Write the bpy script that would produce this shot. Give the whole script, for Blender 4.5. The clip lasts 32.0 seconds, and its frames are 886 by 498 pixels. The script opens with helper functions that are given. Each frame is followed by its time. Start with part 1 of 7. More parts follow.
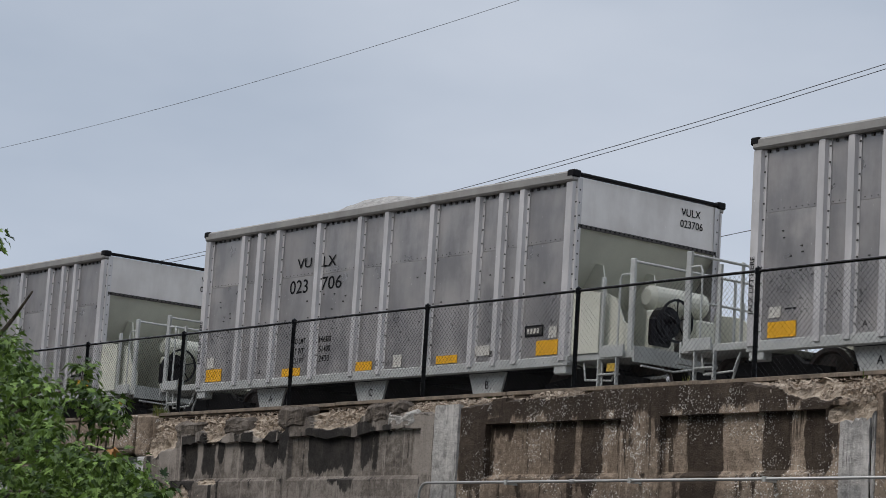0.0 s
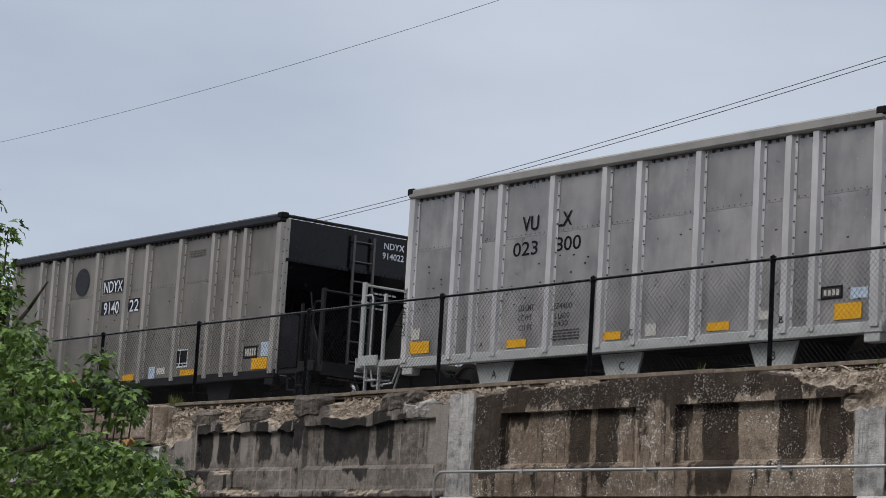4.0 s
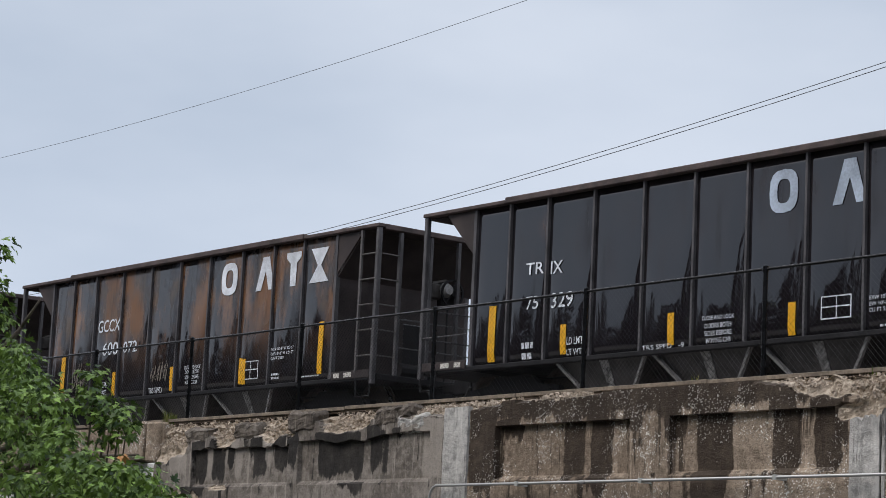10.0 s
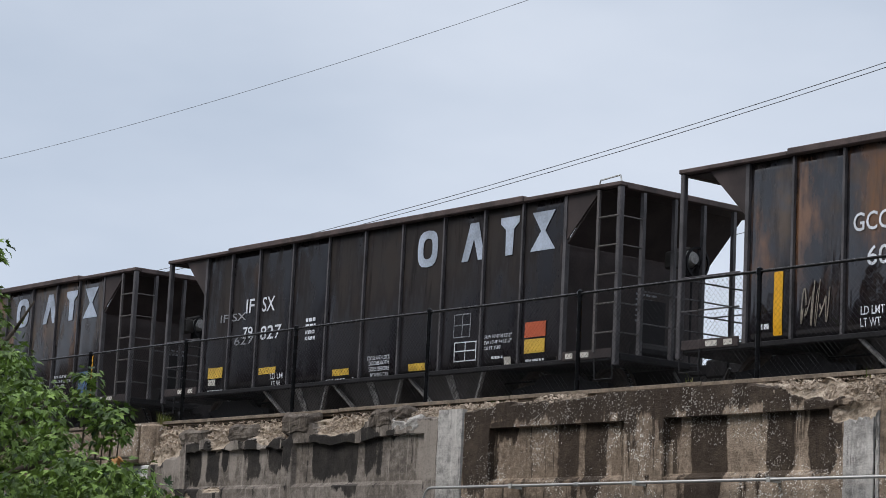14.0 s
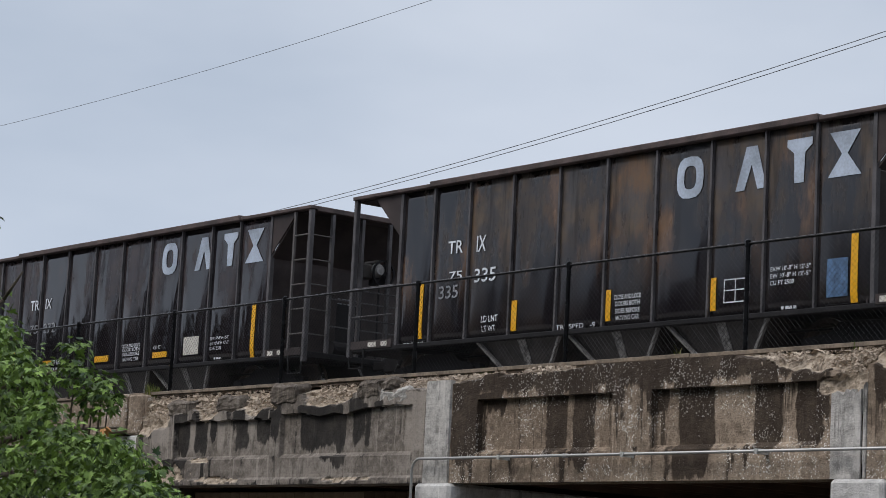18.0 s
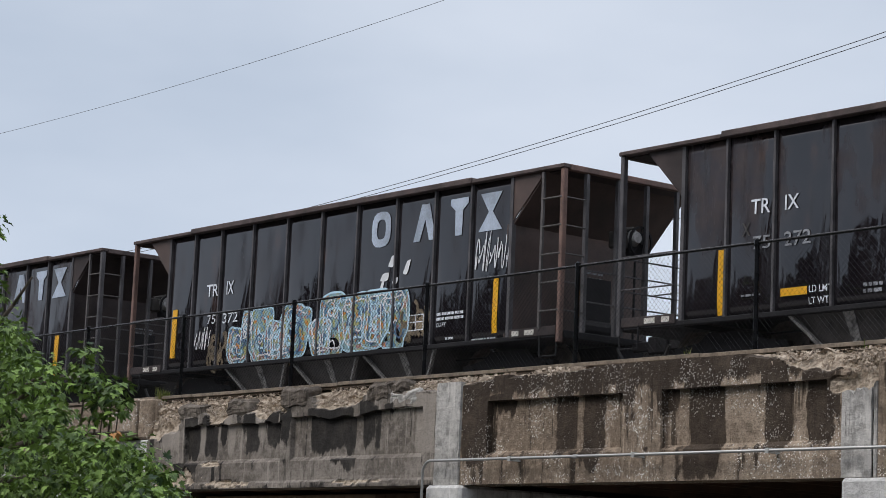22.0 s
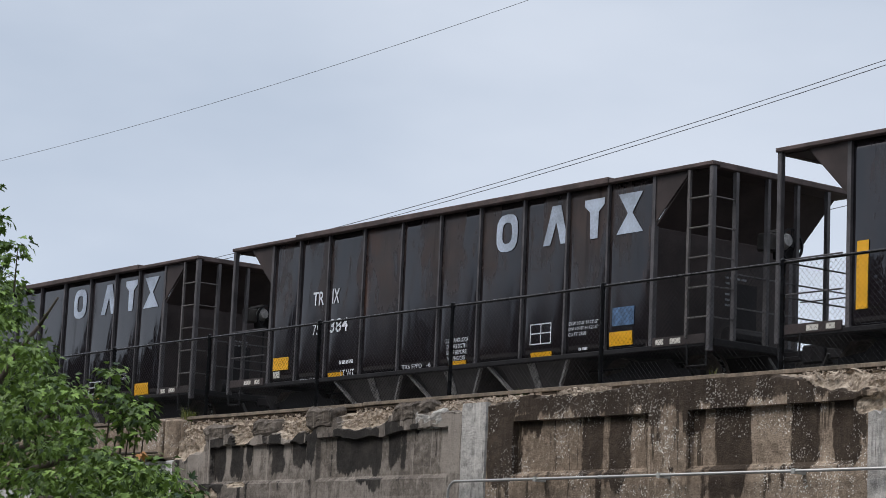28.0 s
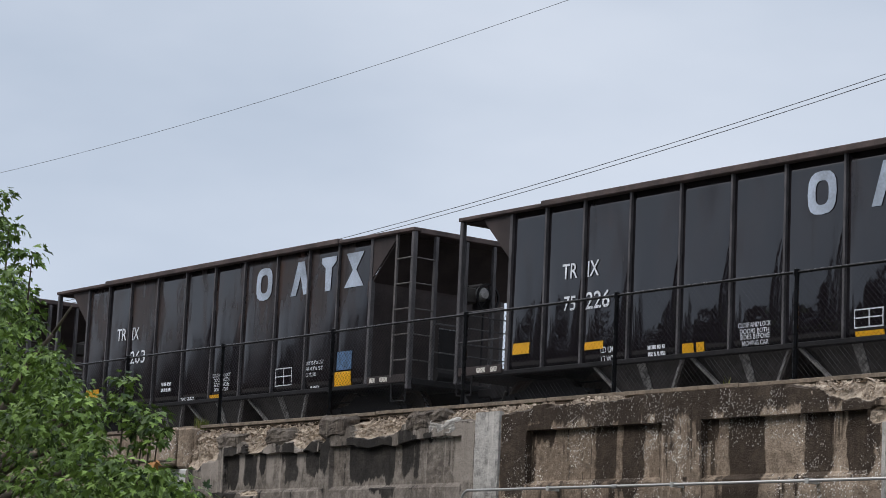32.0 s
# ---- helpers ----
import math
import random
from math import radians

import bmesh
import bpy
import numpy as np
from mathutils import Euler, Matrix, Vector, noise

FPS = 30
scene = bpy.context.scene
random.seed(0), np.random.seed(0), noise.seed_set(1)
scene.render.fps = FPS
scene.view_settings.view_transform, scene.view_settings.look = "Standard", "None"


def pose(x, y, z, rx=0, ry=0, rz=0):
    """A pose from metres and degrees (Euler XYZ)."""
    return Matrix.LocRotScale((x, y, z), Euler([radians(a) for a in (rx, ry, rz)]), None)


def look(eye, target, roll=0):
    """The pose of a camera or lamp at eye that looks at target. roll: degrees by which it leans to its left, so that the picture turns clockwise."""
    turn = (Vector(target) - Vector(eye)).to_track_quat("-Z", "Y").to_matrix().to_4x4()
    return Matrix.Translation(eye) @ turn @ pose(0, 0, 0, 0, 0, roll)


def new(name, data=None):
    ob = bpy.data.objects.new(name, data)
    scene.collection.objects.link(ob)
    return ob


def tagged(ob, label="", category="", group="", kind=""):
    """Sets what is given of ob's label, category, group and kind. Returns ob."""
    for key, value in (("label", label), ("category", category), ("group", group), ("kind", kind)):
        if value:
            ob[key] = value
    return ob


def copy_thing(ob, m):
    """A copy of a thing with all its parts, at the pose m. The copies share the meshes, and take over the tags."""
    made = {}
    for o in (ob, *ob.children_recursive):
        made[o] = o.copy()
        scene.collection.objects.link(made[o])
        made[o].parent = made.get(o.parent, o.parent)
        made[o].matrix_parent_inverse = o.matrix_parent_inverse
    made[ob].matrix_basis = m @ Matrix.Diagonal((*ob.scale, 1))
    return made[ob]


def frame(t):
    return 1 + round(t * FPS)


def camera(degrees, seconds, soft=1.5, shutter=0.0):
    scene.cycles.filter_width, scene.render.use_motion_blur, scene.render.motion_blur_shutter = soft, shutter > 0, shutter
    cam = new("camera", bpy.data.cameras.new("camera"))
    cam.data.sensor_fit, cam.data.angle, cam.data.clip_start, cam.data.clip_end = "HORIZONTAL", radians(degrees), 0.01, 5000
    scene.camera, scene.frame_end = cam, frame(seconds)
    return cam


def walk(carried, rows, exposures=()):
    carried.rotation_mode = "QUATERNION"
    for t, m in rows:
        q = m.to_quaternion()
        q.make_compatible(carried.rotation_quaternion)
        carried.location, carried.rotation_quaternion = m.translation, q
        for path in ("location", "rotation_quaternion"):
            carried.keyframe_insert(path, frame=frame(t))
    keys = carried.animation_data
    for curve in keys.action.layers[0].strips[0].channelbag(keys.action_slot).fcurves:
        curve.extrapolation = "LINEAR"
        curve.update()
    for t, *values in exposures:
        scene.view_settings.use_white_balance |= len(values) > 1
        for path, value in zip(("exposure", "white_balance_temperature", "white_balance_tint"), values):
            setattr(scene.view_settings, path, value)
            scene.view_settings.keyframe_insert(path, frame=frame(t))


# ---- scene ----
# camera: held by hand on the street, turning only slightly
cam = camera(22.218, 32.0, soft=0.7)
EYE = (0.0, 0.0, 1.6)
TURNS = [
    (0, 51.304, 9.314, -3.534), (0.5, 51.318, 9.156, -3.562), (1, 51.398, 9.046, -3.544), (1.5, 51.510, 9.027, -3.472),
    (2, 51.616, 9.065, -3.399), (2.5, 51.658, 9.064, -3.391), (3, 51.680, 9.025, -3.460), (3.5, 51.730, 9.005, -3.488),
    (5.5, 51.474, 9.152, -2.924), (6, 51.481, 9.223, -2.794), (6.5, 51.505, 9.307, -2.773), (7, 51.546, 9.380, -2.745),
    (7.5, 51.535, 9.393, -2.645), (8, 51.559, 9.392, -2.652), (8.5, 51.587, 9.398, -2.578), (9, 51.624, 9.411, -2.658),
    (9.5, 51.639, 9.381, -2.736), (10, 51.609, 9.359, -2.804), (10.5, 51.521, 9.463, -2.842), (11, 51.405, 9.636, -2.914),
    (11.5, 51.451, 9.678, -2.912), (12, 51.535, 9.671, -2.933), (12.5, 51.559, 9.625, -3.069), (13, 51.569, 9.596, -3.112),
    (13.5, 51.551, 9.535, -2.976), (14, 51.460, 9.424, -2.790), (14.5, 51.408, 9.268, -2.639), (15, 51.359, 9.074, -2.628),
    (15.5, 51.321, 8.921, -2.731), (17.5, 51.263, 8.835, -2.902), (18, 51.155, 8.710, -2.893), (18.5, 51.082, 8.541, -2.719),
    (19, 51.017, 8.447, -2.649), (19.5, 51.001, 8.408, -2.521), (20, 51.066, 8.449, -2.529), (20.5, 51.193, 8.579, -2.441),
    (21, 51.307, 8.709, -2.391), (21.5, 51.390, 8.748, -2.466), (22, 51.453, 8.743, -2.458), (22.5, 51.542, 8.794, -2.338),
    (23, 51.600, 8.866, -2.292), (23.5, 51.622, 8.950, -2.300), (24, 51.535, 8.967, -2.420), (24.5, 51.423, 8.946, -2.463),
    (25, 51.377, 8.895, -2.547), (25.5, 51.416, 8.831, -2.641), (27.5, 51.966, 9.186, -2.479), (28, 52.093, 9.232, -2.497),
    (28.5, 52.277, 9.243, -2.442), (29, 52.460, 9.270, -2.463), (29.5, 52.538, 9.357, -2.480), (30, 52.586, 9.435, -2.646),
    (30.5, 52.620, 9.477, -2.653), (31, 52.572, 9.479, -2.647), (31.5, 52.478, 9.466, -2.605), (32, 52.419, 9.443, -2.629),
]
walk(cam, [(t, pose(*EYE, 90 + pitch, lean, yaw)) for t, yaw, pitch, lean in TURNS],
     [(0, -0.24), (3, -0.24), (6, 0.0), (15.3, 0.05), (17.6, -0.08), (18.1, -0.06), (19, 0.13), (20.2, 0.13), (21.2, 0.02), (23, 0.06), (32, 0.02)])

# overcast daylight: a bright, slightly blue cloud deck and a weak, very soft sun
world = bpy.data.worlds.new("overcast")
scene.world = world
world.use_nodes = True
wn, wl = world.node_tree.nodes, world.node_tree.links
wn.clear()


def wnode(kind, **values):
    n = wn.new(kind)
    for k, v in values.items():
        n.inputs[k.replace("_", " ")].default_value = v
    return n


SUN_EL, SUN_AZ = 48.0, 200.0
sky = wn.new("ShaderNodeTexSky")
sky.sky_type = "NISHITA"
sky.sun_disc = False
sky.sun_elevation, sky.sun_rotation = radians(SUN_EL), radians(SUN_AZ)
where = wn.new("ShaderNodeTexCoord")
squash = wnode("ShaderNodeMapping")
squash.inputs["Scale"].default_value = (1.0, 1.0, 2.6)
squash.inputs["Location"].default_value = (0.35, 0.9, 0.0)
wl.new(where.outputs["Generated"], squash.inputs["Vector"])
clouds = wnode("ShaderNodeTexNoise", Scale=2.4, Detail=5.0, Roughness=0.5)
wl.new(squash.outputs["Vector"], clouds.inputs["Vector"])
shade = wn.new("ShaderNodeValToRGB")
shade.color_ramp.elements[0].position, shade.color_ramp.elements[1].position = 0.36, 0.64
shade.color_ramp.elements[0].color = (0.442, 0.515, 0.632, 1)
shade.color_ramp.elements[1].color = (0.610, 0.67, 0.774, 1)
wl.new(clouds.outputs["Fac"], shade.inputs["Fac"])
# the deck is brighter overhead than low down
split = wn.new("ShaderNodeSeparateXYZ")
wl.new(where.outputs["Generated"], split.inputs["Vector"])
lift = wn.new("ShaderNodeValToRGB")
lift.color_ramp.interpolation = "EASE"
for pos, v in ((0.05, (0.62, 0.62, 0.62)), (0.30, (0.56, 0.56, 0.56)), (0.55, (1.08, 0.97, 0.88)), (1.0, (1.85, 1.53, 1.34))):
    e = lift.color_ramp.elements.new(pos)
    e.color = (*v, 1)
lift.color_ramp.elements.remove(lift.color_ramp.elements[0])
lift.color_ramp.elements.remove(lift.color_ramp.elements[-1])
wl.new(split.outputs["Z"], lift.inputs["Fac"])
deck = wn.new("ShaderNodeMixRGB")
deck.blend_type = "MULTIPLY"
deck.inputs["Fac"].default_value = 1.0
wl.new(shade.outputs["Color"], deck.inputs["Color1"])
wl.new(lift.outputs["Color"], deck.inputs["Color2"])
bg_cloud = wnode("ShaderNodeBackground", Strength=1.80)
wl.new(deck.outputs["Color"], bg_cloud.inputs["Color"])
bg_sky = wnode("ShaderNodeBackground", Strength=0.004)
wl.new(sky.outputs["Color"], bg_sky.inputs["Color"])
both = wn.new("ShaderNodeAddShader")
wl.new(bg_cloud.outputs[0], both.inputs[0])
wl.new(bg_sky.outputs[0], both.inputs[1])
end = wn.new("ShaderNodeOutputWorld")
wl.new(both.outputs[0], end.inputs["Surface"])

sun_data = bpy.data.lights.new("sun", "SUN")
sun_data.energy, sun_data.angle, sun_data.color = 1.5, radians(30), (1.0, 0.93, 0.87)
sun = new("sun", sun_data)
a, e = radians(SUN_AZ), radians(SUN_EL)
sun.matrix_world = look((math.sin(a) * math.cos(e) * 60 - 25, math.cos(a) * math.cos(e) * 60 + 20, math.sin(e) * 60), (-25, 20, 0))
# ---- materials ----
class Nodes:
    """A node material written as a chain of calls."""

    def __init__(self, name, rough=0.6, metal=0.0):
        self.mat = bpy.data.materials.new(name)
        self.mat.use_nodes = True
        self.t = self.mat.node_tree
        self.bsdf = self.t.nodes["Principled BSDF"]
        self.bsdf.inputs["Roughness"].default_value = rough
        self.bsdf.inputs["Metallic"].default_value = metal
        self.coords = self.t.nodes.new("ShaderNodeTexCoord")
        self.obj = self.coords.outputs["Object"]

    def put(self, socket, v):
        if isinstance(v, bpy.types.NodeSocket):
            self.t.links.new(v, socket)
        elif isinstance(v, tuple) and len(v) == 3 and socket.type == "RGBA":
            socket.default_value = (*v, 1)
        else:
            socket.default_value = v

    def stretch(self, scale, vec=None, shift=None):
        n = self.t.nodes.new("ShaderNodeMapping")
        self.put(n.inputs["Vector"], vec or self.obj)
        n.inputs["Scale"].default_value = scale
        if shift is not None:
            self.put(n.inputs["Location"], shift)
        return n.outputs["Vector"]

    def noise(self, scale, detail=4.0, rough=0.55, vec=None):
        n = self.t.nodes.new("ShaderNodeTexNoise")
        self.put(n.inputs["Vector"], vec or self.obj)
        n.inputs["Scale"].default_value, n.inputs["Detail"].default_value, n.inputs["Roughness"].default_value = scale, detail, rough
        return n.outputs["Fac"]

    def cells(self, scale, vec=None, out="Distance"):
        n = self.t.nodes.new("ShaderNodeTexVoronoi")
        self.put(n.inputs["Vector"], vec or self.obj)
        n.inputs["Scale"].default_value = scale
        return n.outputs[out]

    def math(self, op, a, b=0.0):
        n = self.t.nodes.new("ShaderNodeMath")
        n.operation = op
        self.put(n.inputs[0], a)
        self.put(n.inputs[1], b)
        return n.outputs[0]

    def band(self, v, lo, hi, out_lo=0.0, out_hi=1.0):
        n = self.t.nodes.new("ShaderNodeMapRange")
        n.interpolation_type = "SMOOTHSTEP"
        self.put(n.inputs["Value"], v)
        for k, val in (("From Min", lo), ("From Max", hi), ("To Min", out_lo), ("To Max", out_hi)):
            n.inputs[k].default_value = val
        return n.outputs["Result"]

    def mix(self, f, a, b, blend="MIX"):
        n = self.t.nodes.new("ShaderNodeMixRGB")
        n.blend_type = blend
        self.put(n.inputs["Fac"], f)
        self.put(n.inputs["Color1"], a)
        self.put(n.inputs["Color2"], b)
        return n.outputs["Color"]

    def xyz(self, vec=None):
        n = self.t.nodes.new("ShaderNodeSeparateXYZ")
        self.put(n.inputs["Vector"], vec or self.obj)
        return n.outputs

    def random(self):
        return self.t.nodes.new("ShaderNodeObjectInfo").outputs["Random"]

    def island(self):
        return self.t.nodes.new("ShaderNodeNewGeometry").outputs["Random Per Island"]

    def attr(self, name):
        n = self.t.nodes.new("ShaderNodeAttribute")
        n.attribute_name = name
        return n.outputs

    def bump(self, height, strength=0.3, dist=0.01):
        n = self.t.nodes.new("ShaderNodeBump")
        n.inputs["Strength"].default_value, n.inputs["Distance"].default_value = strength, dist
        self.put(n.inputs["Height"], height)
        self.t.links.new(n.outputs["Normal"], self.bsdf.inputs["Normal"])

    def done(self, color, rough=None, metal=None):
        self.put(self.bsdf.inputs["Base Color"], color)
        if rough is not None:
            self.put(self.bsdf.inputs["Roughness"], rough)
        if metal is not None:
            self.put(self.bsdf.inputs["Metallic"], metal)
        return self.mat


def plain(name, color, rough=0.6, metal=0.0, vary=0.25, scale=6.0, grain=60.0, bump=0.15, ior=1.5):
    """Paint, rubber or metal with soft blotches and a fine grain."""
    n = Nodes(name, rough, metal)
    n.bsdf.inputs["IOR"].default_value = ior
    dark = tuple(c * (1 - vary) for c in color)
    light = tuple(min(1, c * (1 + vary)) for c in color)
    big = n.noise(scale, 5.0, 0.6)
    fine = n.noise(grain, 2.0, 0.6)
    f = n.math("ADD", n.math("MULTIPLY", big, 0.7), n.math("MULTIPLY", fine, 0.3))
    n.bump(fine, bump, 0.004)
    return n.done(n.mix(n.band(f, 0.3, 0.7), dark, light), n.band(big, 0.2, 0.8, max(0.05, rough - 0.1), min(1, rough + 0.12)))


def hopper_paint(name, dust_a, dust_b, rust, rust_amount, dust_amount, dull=0.0):
    """Old gloss black paint that mirrors sky and trees, filmed over with dust and rust in its upper part."""
    n = Nodes(name, 0.2)
    rnd = n.random()
    shift = n.t.nodes.new("ShaderNodeCombineXYZ")
    n.put(shift.inputs["X"], n.math("MULTIPLY", rnd, 37.0))
    n.put(shift.inputs["Z"], n.math("MULTIPLY", rnd, 11.0))
    moved = n.stretch((1, 1, 1), None, shift.outputs[0])
    z = n.xyz()["Z"]
    film = n.noise(1.0, 6.0, 0.62, n.stretch((1.6, 1, 0.45), moved))
    high = n.band(n.math("ADD", z, n.math("MULTIPLY", film, 1.4)), 2.3, 3.7)
    dust = n.math("MULTIPLY", n.band(film, 0.36, 0.64), n.math("ADD", n.math("MULTIPLY", high, 0.75), 0.12))
    dust = n.math("MULTIPLY", dust, dust_amount)
    tint = n.mix(n.band(n.noise(2.0, 3.0, 0.6, moved), 0.35, 0.65), dust_a, dust_b)
    patch_of = n.noise(1.0, 6.0, 0.65, n.stretch((0.8, 1, 0.3), moved))
    rusty = n.math("MULTIPLY", n.band(patch_of, 0.66 - rust_amount, 0.80 - rust_amount), n.band(z, 1.2, 2.6))
    color = n.mix(dust, (0.0095, 0.0078, 0.0100), tint)
    color = n.mix(rusty, color, rust)
    specks = n.band(n.cells(16.0, n.stretch((1, 1, 0.45), moved)), 0.04, 0.09, 0.35, 0.0)
    color = n.mix(n.math("MULTIPLY", specks, n.band(z, 1.0, 1.9, 1.0, 0.2)), color, (0.12, 0.12, 0.12))
    runs = n.noise(1.0, 4.0, 0.7, n.stretch((14, 1, 1.1), moved))
    wave = n.math("ADD", n.noise(1.0, 2.0, 0.5, n.stretch((2.4, 1, 1.3), moved)), n.math("MULTIPLY", n.noise(1.0, 3.0, 0.6, n.stretch((9, 1, 5), moved)), 0.10))
    n.bump(wave, 0.07, 0.03)
    grime = n.math("MULTIPLY", n.band(n.noise(1.0, 5.0, 0.68, n.stretch((5.0, 1, 0.5), moved)), 0.50, 0.68), n.band(z, 1.3, 2.4))
    color = n.mix(n.math("MULTIPLY", grime, 0.65), color, (0.012, 0.010, 0.011))
    rough = n.math("ADD", n.band(dust, 0.05, 0.7, 0.012, 0.24), n.math("MULTIPLY", rusty, 0.15))
    rough = n.math("ADD", rough, n.math("MULTIPLY", grime, 0.16))
    rough = n.math("ADD", rough, n.band(runs, 0.55, 0.8, 0.0, 0.03))
    rough = n.math("ADD", rough, n.math("MULTIPLY", n.band(film, 0.25, 0.6), dull))
    n.put(n.bsdf.inputs["Specular IOR Level"], n.band(dust, 0.10, 0.70, 0.55, 0.24))
    n.bsdf.inputs["IOR"].default_value = 1.64 - 0.7 * dull
    return n.done(color, rough)


def sheet_metal(name, base, streak, rough, metal):
    """Bare mill-finish sheet, dulled and streaked by weather."""
    n = Nodes(name, rough, metal)
    rnd = n.random()
    shift = n.t.nodes.new("ShaderNodeCombineXYZ")
    n.put(shift.inputs["X"], n.math("MULTIPLY", rnd, 23.0))
    moved = n.stretch((1, 1, 1), None, shift.outputs[0])
    runs = n.noise(1.0, 5.0, 0.6, n.stretch((2.2, 2.2, 0.6), moved))
    cloud = n.noise(1.3, 5.0, 0.6, moved)
    f = n.math("ADD", n.math("MULTIPLY", runs, 0.5), n.math("MULTIPLY", cloud, 0.5))
    color = n.mix(n.band(f, 0.36, 0.64), streak, base)
    color = n.mix(n.math("MULTIPLY", rnd, 0.45), color, streak)
    specks = n.band(n.cells(9.0, n.stretch((1, 1, 0.5), moved)), 0.03, 0.07, 0.5, 0.0)
    color = n.mix(specks, color, tuple(min(1, c * 1.7) for c in base))
    n.bump(n.math("ADD", n.noise(1.6, 2.0), n.math("MULTIPLY", n.noise(90.0, 2.0), 0.08)), 0.08, 0.02)
    return n.done(color, n.band(cloud, 0.3, 0.7, rough - 0.1, rough + 0.12))


def concrete(name, base, pale, stain, flecks=0.5, mottle=1.0, grain=0.6):
    """Old concrete with pebbles in it; the mesh carries where water has run (stain) and where the skin has broken off (spall)."""
    n = Nodes(name, 0.92)
    n.bsdf.inputs["Specular IOR Level"].default_value = 0.25
    dark = tuple(c * 0.45 for c in base)
    big = n.noise(0.8, 7.0, 0.68)
    mid = n.noise(4.5, 8.0, 0.72)
    color = n.mix(n.band(big, 0.40, 0.60), base, pale)
    color = n.mix(n.band(mid, 0.46, 0.66, 0.0, 0.70 * mottle), color, dark)
    crust = n.noise(11.0, 9.0, 0.78)
    color = n.mix(n.band(crust, 0.50, 0.62, 0.0, 0.60 * mottle), color, tuple(min(1, c * 1.25) for c in pale))
    color = n.mix(n.band(crust, 0.50, 0.36, 0.0, 0.55 * mottle), color, dark)
    # thin runs: soot and lime
    here = n.noise(1.0, 4.0, 0.6, n.stretch((1.9, 1.9, 0.9), None, (1.1, 0, 6.0)))
    drips = n.noise(1.0, 6.0, 0.70, n.stretch((8.0, 8.0, 0.42)))
    color = n.mix(n.math("MULTIPLY", n.band(drips, 0.54, 0.60, 0.0, 0.9 * mottle), n.band(here, 0.46, 0.60)), color, tuple(c * 0.22 for c in base))
    lime = n.noise(1.0, 5.0, 0.70, n.stretch((10.0, 10.0, 0.45), None, (3.3, 1.7, 0.4)))
    color = n.mix(n.math("MULTIPLY", n.band(lime, 0.55, 0.62, 0.0, 0.8 * mottle), n.band(here, 0.54, 0.42)), color, tuple(min(1, c * 1.35) for c in pale))
    boards = n.band(n.math("FRACT", n.math("MULTIPLY", n.xyz()["Z"], 6.5)), 0.0, 0.05, 0.30 * mottle, 0.0)
    color = n.mix(boards, color, dark)
    # where water has run
    edge = n.noise(1.0, 6.0, 0.72, n.stretch((11, 11, 0.7)))
    blot = n.noise(7.0, 6.0, 0.75)
    way = n.math("ADD", n.math("MULTIPLY", n.math("SUBTRACT", edge, 0.5), 1.15), n.math("MULTIPLY", n.math("SUBTRACT", blot, 0.5), 0.85))
    wet = n.band(n.math("ADD", n.attr("stain")["Fac"], way), 0.30, 0.52)
    soak = n.band(n.noise(3.2, 6.0, 0.75), 0.30, 0.62, 0.80, 0.99)
    color = n.mix(n.math("MULTIPLY", wet, soak), color, stain)
    white = n.band(n.math("ADD", n.attr("lime")["Fac"], n.math("MULTIPLY", way, 0.8)), 0.35, 0.75, 0.0, 0.75)
    color = n.mix(white, color, tuple(min(1, c * 1.25) for c in pale))
    # pebbles that show through the worn skin
    bent = n.t.nodes.new("ShaderNodeVectorMath")
    bent.operation = "ADD"
    n.put(bent.inputs[0], n.obj)
    warp = n.t.nodes.new("ShaderNodeTexNoise")
    warp.inputs["Scale"].default_value = 70.0
    drift = n.stretch((0.025, 0.025, 0.025), warp.outputs["Color"])
    n.put(bent.inputs[1], drift)
    pebble = n.cells(50.0, bent.outputs[0])
    size = n.xyz(n.cells(50.0, bent.outputs[0], "Color"))
    show = n.noise(1.6, 5.0, 0.7)
    reach = n.math("MULTIPLY", n.band(size["X"], 0.25, 1.0, 0.0, 0.62), n.band(show, 0.68 - 0.26 * flecks, 0.84 - 0.26 * flecks))
    bits = n.band(n.math("SUBTRACT", reach, pebble), 0.0, 0.06)
    color = n.mix(n.math("MULTIPLY", bits, n.band(wet, 0.0, 1.0, 1.0, 0.45)), color, n.mix(size["Y"], (0.50, 0.45, 0.385), (0.92, 0.89, 0.83)))
    grit = n.xyz(n.cells(60.0, None, "Color"))["X"]
    color = n.mix(n.band(grit, 0.0, 0.30, 0.06 + 0.34 * flecks, 0.0), color, tuple(c * 0.30 for c in base))
    # broken skin
    rubble = n.cells(24.0, bent.outputs[0], "Color")
    raw = n.mix(n.xyz(rubble)["X"], (0.34, 0.275, 0.210), (0.56, 0.475, 0.375))
    raw = n.mix(n.band(n.noise(9.0, 7.0, 0.78), 0.36, 0.50, 0.8, 0.0), raw, (0.20, 0.160, 0.122))
    gone = n.band(n.math("ADD", n.attr("spall")["Fac"], n.math("MULTIPLY", n.math("SUBTRACT", blot, 0.5), 0.9)), 0.35, 0.6)
    color = n.mix(gone, color, raw)
    h = n.math("ADD", n.math("MULTIPLY", pebble, 0.25), n.math("ADD", n.noise(26.0, 7.0, 0.78), n.math("MULTIPLY", crust, 1.2)))
    n.bump(h, grain, 0.03)
    return n.done(color, n.band(wet, 0, 1, 0.95, 0.75))


